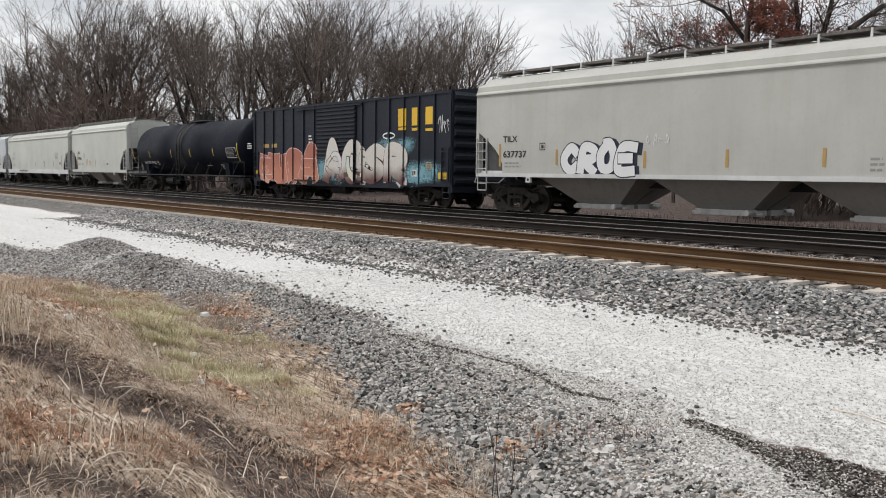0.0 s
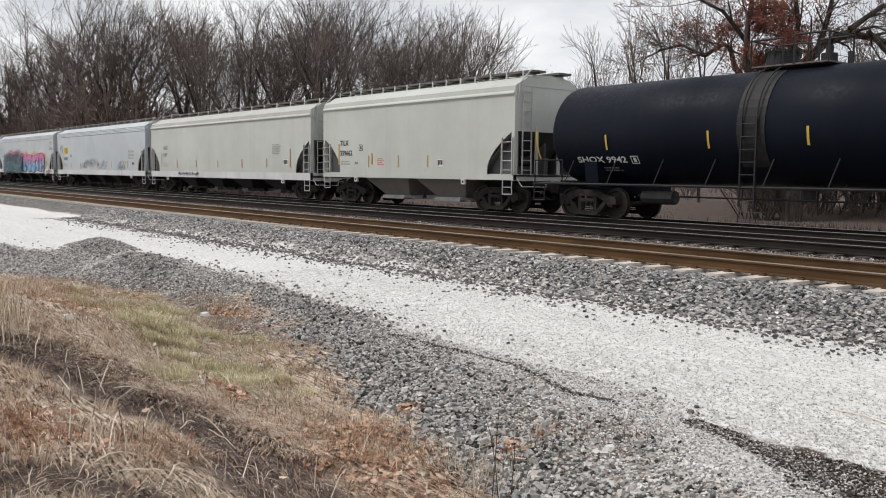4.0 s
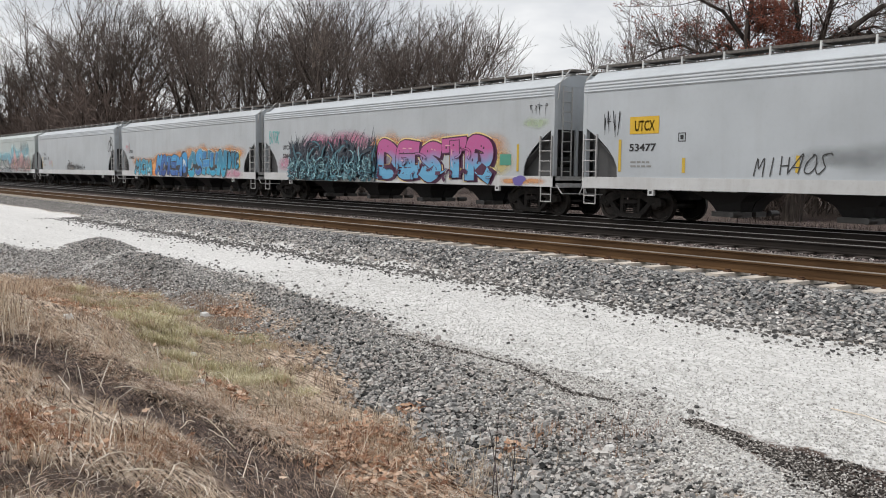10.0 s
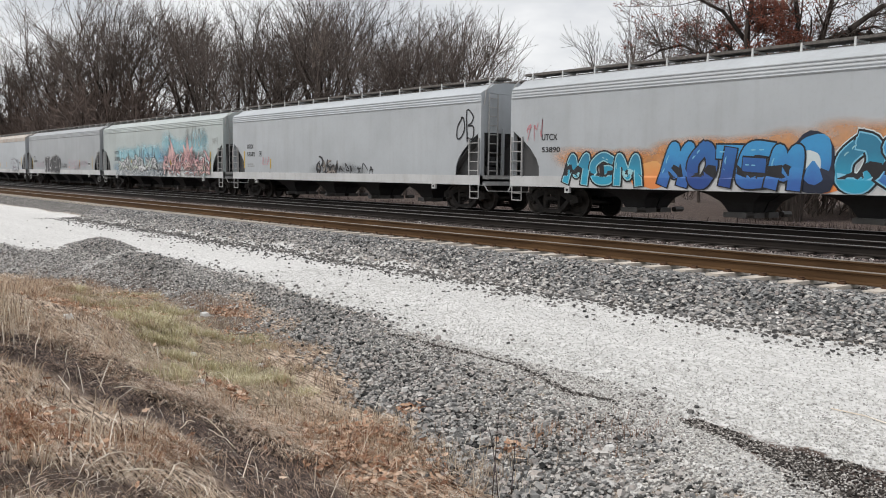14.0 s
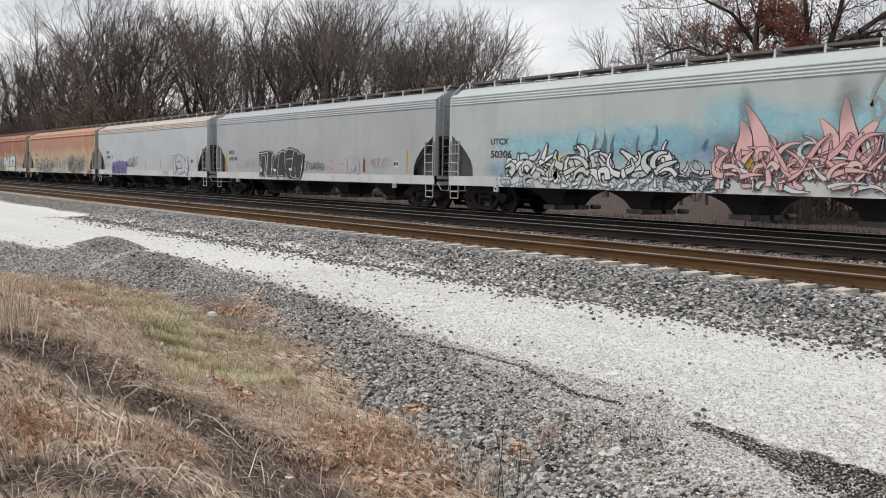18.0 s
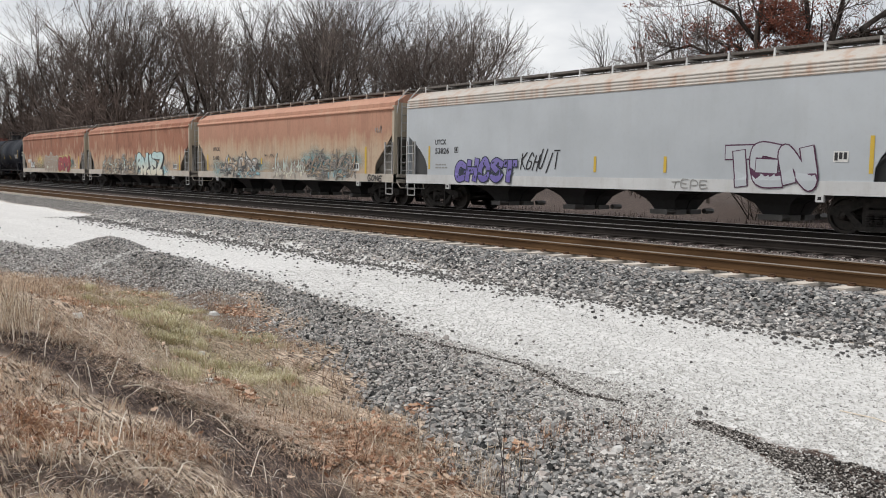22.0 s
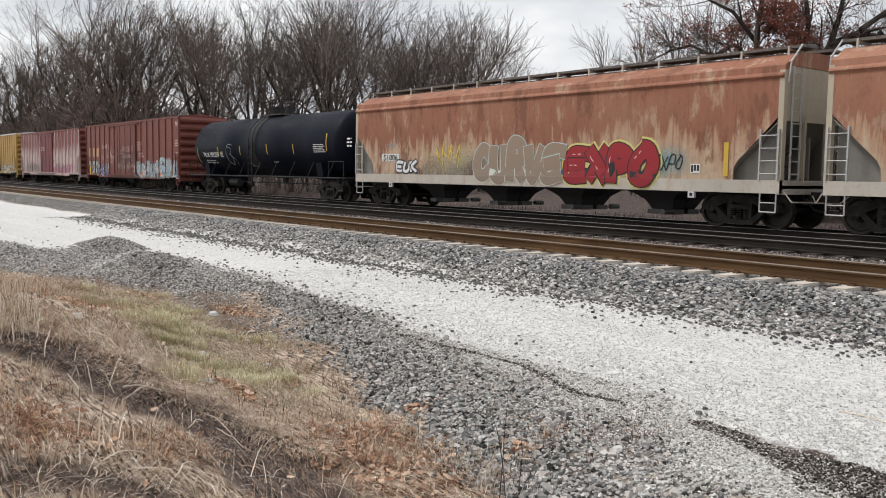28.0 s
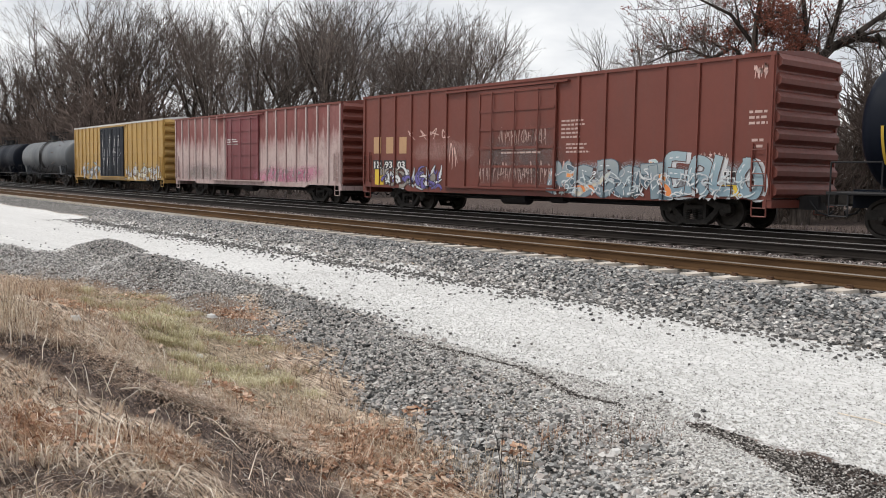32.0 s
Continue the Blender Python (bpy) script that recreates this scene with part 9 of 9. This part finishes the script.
def blades(name, label, category, x, y, tall, wide, lean, mat, along=None, tone=None, jitter=0.32):
    """Tapered blades of two segments; lean is their tilt from upright, 0 to 1."""
    n = len(x)
    a = FG.uniform(0, 2 * math.pi, n) if along is None else along + FG.normal(0, jitter, n)
    z = height(x, y) - 0.01
    dx, dy = np.cos(a), np.sin(a)
    px, py = -dy * wide / 2, dx * wide / 2
    k = np.clip(lean, 0, 0.97)
    h1, o1 = tall * 0.55 * np.sqrt(1 - k * k), tall * 0.5 * k
    h2, o2 = tall * (0.9 - 0.25 * k) * np.sqrt(1 - k * k), tall * 1.0 * k
    base = np.stack([x, y, z], -1)
    s = np.stack([px, py, 0 * px], -1)
    m = base + np.stack([dx * o1, dy * o1, h1], -1)
    t = base + np.stack([dx * o2, dy * o2, h2], -1)
    v = np.stack([base - s, base + s, m + s * 0.7, m - s * 0.7, t], 1)
    f = np.array([(0, 1, 2), (0, 2, 3), (3, 2, 4)])[None] + (np.arange(n) * 5)[:, None, None]
    me = fast_mesh(name, v.reshape(-1, 3), f.reshape(-1, 3), mat)
    if tone is not None:
        at = me.attributes.new("tone", "FLOAT", "POINT")
        at.data.foreach_set("value", np.repeat(np.clip(tone, 0, 1), 5).astype(np.float32))
    return tagged(new(name, me), label, category, kind="stuff")


def clumps(n, x0, x1, y0, y1, weight, per, size, bias=1.0):
    """Places in clumps: x, y of each blade, its clump's number, and a random number of each clump."""
    cx, cy = pick(n, x0, x1, y0, y1, weight, bias)
    k = np.repeat(np.arange(len(cx)), per)
    s = FG.uniform(0.5, 1.5, len(cx)) * size
    return cx[k] + FG.normal(0, 1, len(k)) * s[k], cy[k] + FG.normal(0, 1, len(k)) * s[k] * 0.7, k, FG.uniform(0, 1, len(cx))[k], (cx[k], cy[k])


def toned_material(name, stops):
    """Colour from each blade's own tone."""
    m, n, l, b = mat_base(name)
    at = n.new("ShaderNodeAttribute")
    at.attribute_name = "tone"
    col = ramp_node(n, l, at.outputs["Fac"], stops)
    g = noise_node(n, l, 9, 4, 0.6)
    l.new(mix_node(n, l, 0.4, col, ramp_node(n, l, g, [(0.3, 0.6), (0.7, 1.0)]), "MULTIPLY"), b.inputs["Base Color"])
    b.inputs["Roughness"].default_value = 0.9
    b.inputs["Specular IOR Level"].default_value = 0.15
    return m


M_THATCH = toned_material("matted_straw", [(0.0, (0.045, 0.034, 0.03)), (0.25, (0.19, 0.142, 0.122)), (0.5, (0.47, 0.332, 0.246)), (0.75, (0.76, 0.59, 0.453)), (1.0, (0.88, 0.79, 0.68))])
M_RUSSET = toned_material("russet_straw", [(0.0, (0.06, 0.035, 0.024)), (0.35, (0.34, 0.18, 0.11)), (0.65, (0.6, 0.38, 0.25)), (1.0, (0.84, 0.68, 0.52))])
M_TUFT = toned_material("olive_winter_grass", [(0.0, (0.09, 0.075, 0.035)), (0.3, (0.28, 0.248, 0.13)), (0.6, (0.56, 0.51, 0.31)), (1.0, (0.84, 0.78, 0.59))])


def foreground_grass():
    def on_bank(a, b):
        z = zones(a, b)
        return (1 - np.clip(z[1] + z[0], 0, 1)) * (b < y_ditch(a) + 0.5), z

    def straw_w(a, b):
        k, z = on_bank(a, b)
        return k * np.clip(0.35 + 0.65 * z[5], 0, 1) * (1 - 0.6 * z[3]) * (1 - 0.6 * z[2])

    def band(a, b):
        return smooth_step(0.85, 0.1, np.minimum(seg_dist(a, b, BARE), seg_dist(a, b, BARE_LOW) + 0.22) + 0.22 * wob(a, b, 2.6, 0.5))

    # matted straw in clumps that each lie their own way
    x, y, k, c, (cx, cy) = clumps(6200, -24, -1.5, 0.5, 6.8, lambda a, b: straw_w(a, b) * (1 - 0.93 * band(a, b)), 26, 0.09, 1.3)
    n = len(x)
    turn = -0.35 + (c - 0.5) * 1.5
    up = smooth_step(0.55, 0.95, (c * 7.3) % 1.0)
    lie = (1 - 0.45 * up) * FG.uniform(0.8, 0.99, n)
    tone = 0.77 + 0.4 * ((c * 13.7) % 1.0) + 0.32 * FG.uniform(-1, 1, n) + 0.2 * wob(cx, cy, 1.3, 2.0) - 0.5 * (FG.uniform(0, 1, n) < 0.25)
    blades("dead_grass", "matted dead straw in clumps on the bank", "grass", x, y, FG.uniform(0.06, 0.3, n), FG.uniform(0.003, 0.008, n), lie, M_THATCH, along=turn, tone=tone)
    # thin dark litter of the bare band
    x, y = pick(46000, -12, -2.5, 0.5, 3.6, lambda a, b: band(a, b), 1.1)
    n = len(x)
    blades("dark_litter", "thin dark stems flattened on the bare band", "grass", x, y, FG.uniform(0.08, 0.35, n), FG.uniform(0.002, 0.006, n), FG.uniform(0.95, 0.995, n), M_THATCH, along=-0.42, tone=0.14 + 0.46 * FG.uniform(0, 1, n) ** 1.3 + 0.4 * (FG.uniform(0, 1, n) > 0.92), jitter=0.2)
    # drift of straw and sticks along the band's upper edge
    p = np.array(DRIFT)
    k = FG.integers(0, len(p) - 1, 4200)
    f = FG.uniform(0, 1, 4200)
    x, y = p[k, 0] + (p[k + 1, 0] - p[k, 0]) * f, p[k, 1] + (p[k + 1, 1] - p[k, 1]) * f
    x, y = x + FG.normal(0, 0.1, 4200), y + FG.normal(0, 0.13, 4200) + 0.08 * wob(x, y, 4.0, 1.0)
    n = len(x)
    blades("straw_drift", "drift of broken straw and sticks along the bank", "straw", x, y, FG.uniform(0.1, 0.55, n), FG.uniform(0.003, 0.008, n), FG.uniform(0.93, 0.998, n), M_THATCH, along=-0.3, tone=0.3 + 0.75 * FG.uniform(0, 1, n), jitter=0.5)
    # rust-coloured grass
    x, y, k, c, _ = clumps(900, -8.0, -3.5, 0.6, 4.6, lambda a, b: np.clip(smooth_step(0.6, 0.15, seg_dist(a, b, RUSTY) + 0.15 * wob(a, b, 3.0, 1.0)) + 0.9 * smooth_step(0.6, 0.2, seg_dist(a, b, RUSSET) + 0.15 * wob(a, b, 3.0, 2.0)), 0, 1), 34, 0.09)
    n = len(x)
    blades("russet_grass", "russet dead grass on the bank", "grass", x, y, FG.uniform(0.06, 0.3, n), FG.uniform(0.003, 0.007, n), FG.uniform(0.78, 0.995, n), M_RUSSET, along=-0.3 + (c - 0.5), tone=0.42 + 0.4 * c + 0.35 * FG.uniform(-1, 1, n))
    # round tufts of green grass
    x, y, k, c, (cx, cy) = clumps(1500, -19, -6.5, 2.2, 6.4, lambda a, b: np.clip(zones(a, b)[2], 0, 1) * (0.05 + 0.95 * (wob(a, b, 2.3, 0.8) > 0.05)), 190, 0.105, 1.1)
    n = len(x)
    out = np.arctan2(y - cy, x - cx)
    tall = (0.05 + 0.12 * c) * FG.uniform(0.6, 1.25, n)
    tone = 0.44 + 0.42 * c + 0.3 * FG.uniform(-1, 1, n) + 0.2 * wob(cx, cy, 1.1, 3.0) - 0.12 * smooth_step(-12, -14, cx)
    blades("green_grass", "round tufts of pale olive grass in the ditch", "grass", x, y, tall, FG.uniform(0.003, 0.006, n), np.clip(0.25 + 2.6 * np.hypot(x - cx, y - cy) + FG.normal(0, 0.15, n), 0.05, 0.95), M_TUFT, along=out, tone=tone, jitter=0.6)
    # tall dead stalks
    x, y = pick(1500, -15, -2.5, 0.6, 5.0, lambda a, b: on_bank(a, b)[0] * (0.25 + 0.75 * (wob(a, b, 1.7, 4.0) > 0.15)), 1.2)
    n = len(x)
    blades("dry_stalks", "dry stalks standing and lying on the bank", "weeds", x, y, FG.uniform(0.12, 0.42, n), FG.uniform(0.004, 0.008, n), FG.uniform(0.5, 0.99, n), M_STALK)
    x, y = pick(13000, -17, -2.5, 0.6, 5.6, lambda a, b: on_bank(a, b)[0] * (1 - 0.7 * zones(a, b)[2]) * (1 - 0.85 * band(a, b)) * (0.2 + 0.8 * (wob(a, b, 1.3, 2.0) > -0.1)), 1.25)
    n = len(x)
    blades("fallen_stalks", "long bleached stalks lying down the bank", "weeds", x, y, FG.uniform(0.2, 0.75, n), FG.uniform(0.003, 0.0065, n), FG.uniform(0.94, 0.995, n), M_STALK, along=-0.4)
    x = np.concatenate([FG.normal(-10.0, 0.35, 260), FG.normal(-9.0, 0.3, 260)])
    y = np.concatenate([FG.normal(2.08, 0.14, 260), FG.normal(1.75, 0.12, 260)])
    n = len(x)
    blades("tall_straw", "clump of tall bleached straw at the bank's top", "grass", x, y, FG.uniform(0.2, 0.5, n), FG.uniform(0.004, 0.007, n), FG.uniform(0.05, 0.6, n), M_STRAW)
    # dead weeds beyond the far track
    x, y = pick(44000, -85, 6, YC + 3.0, YC + 16, lambda a, b: np.clip(0.5 + 0.9 * wob(a, b, 0.6, 1.0), 0.05, 1))
    n = len(x)
    blades("dead_weeds", "low brown weeds beyond the far track", "weeds", x, y, FG.uniform(0.12, 0.6, n), FG.uniform(0.01, 0.026, n), FG.uniform(0.1, 0.85, n), M_WEEDS)
    # tufts among the stones
    for (cx, cy, num, hgt, m, nm, lab) in ((-4.36, 5.06, 260, 0.16, M_RUSSET, "dead_weed", "low dead red-brown weed among the stones"), (-5.05, 4.1, 220, 0.2, M_STRAW, "straw_tuft", "tuft of straw at the slope's foot"), (-4.58, 4.1, 160, 0.18, M_STALK, "straw_tuft", "tuft of straw at the slope's foot"), (-4.83, 4.85, 60, 0.22, M_LEAVES, "dead_weed", "low dead red-brown weed among the stones"), (-4.75, 4.45, 120, 0.2, M_STRAW, "straw_tuft", "tuft of straw at the slope's foot"),
                                           (-5.3, 4.1, 260, 0.22, M_STRAW, "straw_tuft", "tuft of straw at the slope's foot"), (-6.3, 4.2, 260, 0.22, M_STRAW, "straw_tuft", "tuft of straw at the slope's foot"),
                                           (-7.2, 4.0, 260, 0.2, M_STRAW, "straw_tuft", "tuft of straw at the slope's foot")):
        x, y = FG.normal(cx, 0.09 + 0.0006 * num, num), FG.normal(cy, 0.06 + 0.0005 * num, num)
        blades(nm, lab, "weeds", x, y, FG.uniform(0.4, 1.0, num) * hgt, FG.uniform(0.003, 0.006, num), FG.uniform(0.1, 0.8, num), m, tone=FG.uniform(0.0, 0.45, num))


def leaf_litter():
    w = lambda a, b: np.clip(zones(a, b)[4] * 0.35 + 0.04, 0, 1) * (1 - zones(a, b)[1]) * (1 - zones(a, b)[0]) * (b < y_ditch(a) + 0.3)
    x, y = pick(5200, -18, -2.5, 0.8, 6.4, w, 1.2)
    beds = ((-6.2, 4.0, 0.35, 0.2, 150), (-5.3, 3.85, 0.3, 0.2, 130), (-5.5, 1.4, 0.25, 0.25, 60), (-5.6, 3.45, 0.4, 0.2, 170), (-12.65, 5.88, 0.35, 0.14, 300), (-13.3, 4.5, 0.35, 0.22, 320), (-11.8, 3.2, 0.35, 0.15, 130), (-7.6, 3.5, 0.25, 0.12, 110),
            (-6.4, 4.75, 0.12, 0.08, 40), (-6.0, 4.1, 0.25, 0.12, 90), (-5.1, 3.85, 0.2, 0.12, 60), (-4.9, 4.6, 0.1, 0.08, 30), (-10.9, 5.3, 0.4, 0.2, 90), (-15.5, 5.4, 0.6, 0.2, 120))
    cx = np.concatenate([FG.normal(u, su, c) for u, w_, su, sw, c in beds])
    cy = np.concatenate([FG.normal(w_, sw, c) for u, w_, su, sw, c in beds])
    x, y = np.concatenate([x, cx]), np.concatenate([y, cy])
    n = len(x)
    l, wd = FG.uniform(0.025, 0.062, n), FG.uniform(0.012, 0.03, n)
    rot = turns(n)
    shape = np.array([(-1, 0, 0.25), (-0.3, 0.9, 0), (0.2, 0.55, 0.1), (0.45, 0.95, 0), (1, 0, 0.3), (0.45, -0.95, 0), (0.2, -0.55, 0.1), (-0.3, -0.9, 0)])
    v = np.stack([shape[None, :, 0] * l[:, None], shape[None, :, 1] * wd[:, None], shape[None, :, 2] * wd[:, None]], -1)
    v = np.einsum("nij,nkj->nki", rot, v)
    v[..., 2] *= 0.55
    v[..., 0] += x[:, None]
    v[..., 1] += y[:, None]
    v[..., 2] += (height(x, y) + FG.uniform(0.01, 0.045, n))[:, None]
    f = np.array([(0, 1, 2, 7), (2, 3, 4, 5), (2, 5, 6, 7)])[None] + (np.arange(n) * 8)[:, None, None]
    tagged(new("fallen_leaves", fast_mesh("fallen_leaves", v.reshape(-1, 3), f.reshape(-1, 4), M_LEAVES)), "curled brown oak leaves fallen on the bank", "leaves", kind="stuff")


foreground_stones()
foreground_grass()
leaf_litter()


def oddments():
    """A scrap of white plastic between the tracks, a wire on the road, a short stump at the ditch."""
    s = Shape().hexa([(0, 0, 0), (0.09, 0.01, 0), (0.1, 0.06, 0), (0.01, 0.07, 0)], [(0.01, 0.01, 0.11), (0.07, 0.02, 0.14), (0.06, 0.05, 0.1), (0.02, 0.05, 0.13)])
    ob = solid("plastic_scrap", s, M_WHITE, "crumpled scrap of white plastic on the ballast", "litter")
    ob.location = (-10.05, 15.0, -0.24)
    pts = [(-3.55 + 0.3 * k, 6.95 - 0.05 * k + 0.03 * math.sin(k * 1.9)) for k in range(7)]
    s = Shape().pipe([(a, b, float(height(a, b)) + 0.012) for a, b in pts], 0.006, 5)
    solid("wire", s, M_STALK, "thin brown wire lying on the white gravel", "wire")
    r = random.Random(3)
    for cx, cy, tall in ((-4.38, 3.96, 0.72), (-4.34, 3.98, 0.6), (-4.28, 4.05, 0.45), (-4.46, 3.87, 0.4), (-5.34, 1.45, 0.4), (-5.15, 1.52, 0.36)):
        z = float(height(cx, cy)) - 0.02
        s = Shape()
        p, d = Vector((0, 0, 0)), Vector((r.gauss(0, 0.06), r.gauss(0, 0.06), 1))
        for k in range(5):
            q = p + d.normalized() * tall / 5
            s.rod(p, q, 0.005 - 0.0007 * k, 5, 0.0043 - 0.0007 * k)
            if k > 1:
                e = q + Vector((r.gauss(0, 0.06), r.gauss(0, 0.06), 0.05))
                s.rod(q, e, 0.002, 4)
            p, d = q, d + Vector((r.gauss(0, 0.07), r.gauss(0, 0.07), 0))
        ob = solid("weed_stem", s, M_WEEDS if tall > 0.41 else M_STALK, "thin dry weed stem standing on the bank", "weed", group="weed stems")
        ob.location = (cx, cy, z)
    s = Shape()
    rim = [(0.07 * math.cos(a) * r.uniform(0.8, 1.2), 0.07 * math.sin(a) * r.uniform(0.8, 1.2)) for a in np.linspace(0, 5.6, 9)]
    n = len(rim)
    s.add([(a, b, 0) for a, b in rim] + [(a * 0.75, b * 0.75, r.uniform(0.03, 0.09)) for a, b in rim] + [(0, 0, 0.03)], [(i, (i + 1) % n, n + (i + 1) % n, n + i) for i in range(n)] + [(n + i, n + (i + 1) % n, 2 * n) for i in range(n)])
    ob = solid("stump", s, M_BARK, "short dark rotten stump in the dead grass", "stump")
    ob.location = (-7.66, 2.58, float(height(-7.66, 2.58)) - 0.02)
    # thick pale stems fallen on the bank
    for ax, ay, bx, by, rise in (
            (-4.88, 1.41, -5.18, 1.82, 0.05), (-5.06, 1.57, -5.95, 1.77, 0.02), (-5.10, 1.54, -5.57, 1.61, 0.02), (-5.29, 1.69, -5.76, 1.86, 0.01),
            (-5.83, 2.74, -6.11, 2.66, 0.03), (-6.61, 2.76, -6.10, 2.77, 0.03), (-7.72, 1.84, -9.48, 2.35, 0.06), (-5.98, 2.39, -6.23, 2.60, 0.03),
            (-4.92, 1.35, -5.19, 1.41, 0.03), (-4.88, 1.41, -4.77, 1.39, 0.02), (-5.75, 1.49, -5.64, 1.66, 0.03), (-6.96, 2.41, -6.83, 2.78, 0.03),
            (-7.00, 2.71, -6.63, 3.04, 0.03), (-9.71, 2.46, -9.19, 2.57, 0.05), (-9.67, 2.76, -9.03, 2.85, 0.04), (-4.81, 1.84, -5.11, 2.08, 0.04),
            (-6.90, 2.22, -6.99, 2.66, 0.02), (-7.51, 3.50, -8.89, 4.01, 0.05), (-4.91, 1.61, -4.92, 1.86, 0.02), (-5.67, 1.64, -5.18, 1.62, 0.03)):
        mid = ((ax + bx) / 2, (ay + by) / 2)
        line = []
        for k in range(6):
            f = k / 5
            x, y = ax + (bx - ax) * f - mid[0], ay + (by - ay) * f - mid[1]
            line.append((x + r.gauss(0, 0.006), y + r.gauss(0, 0.006), float(height(x + mid[0], y + mid[1])) + 0.012 + rise * 4 * f * (1 - f)))
        z0 = min(p[2] for p in line)
        s = Shape().pipe([(x, y, z - z0) for x, y, z in line], r.uniform(0.003, 0.0052), 5)
        ob = solid("fallen_stem", s, M_STALK, "thick bleached weed stem bent over the bank", "weed", group="fallen stems")
        ob.location = (mid[0], mid[1], z0)
    for cx, cy, cr in ((-10.34, 2.83, 0.07), (-9.79, 4.08, 0.05), (-12.71, 5.49, 0.08), (-5.27, 2.2, 0.025), (-6.55, 4.25, 0.035), (-5.28, 4.57, 0.05), (-7.75, 3.3, 0.05), (-4.85, 4.62, 0.035), (-6.9, 5.05, 0.05), (-4.15, 4.9, 0.06), (-8.9, 4.5, 0.05)):
        s = Shape()
        base = [(cr * math.cos(a) * r.uniform(0.8, 1.2), cr * math.sin(a) * r.uniform(0.8, 1.2), 0) for a in np.linspace(0, 5.4, 7)]
        top = [(x * 0.6, y * 0.7, cr * r.uniform(0.6, 1.0)) for x, y, z in base]
        n = len(base)
        s.add(base + top, [(i, (i + 1) % n, n + (i + 1) % n, n + i) for i in range(n)] + [tuple(range(n - 1, -1, -1)), tuple(range(n, 2 * n))])
        ob = solid("stone", s, M_PEBBLES, "pale fist-sized stone lying among the gravel", "stone", group="single stones")
        ob.location = (cx, cy, float(height(cx, cy)) - 0.01)


oddments()


# ---- what moves ----
def motions():
    for car, x0 in CARS:
        walk(car, [(k / 2, pose(x0 + train_run(k / 2), YC, 0)) for k in range(65)])
    step = 2 / FPS
    times = [k * step for k in range(int(32 / step) + 1)]
    turns = [Matrix.Rotation((train_run(t) / R_WHEEL) % (2 * math.pi), 4, "Y") for t in times]
    for w, dx in WHEELSETS:
        base = Matrix.Translation((dx, 0, R_WHEEL))
        walk(w, [(t, base @ m) for t, m in zip(times, turns)])


motions()
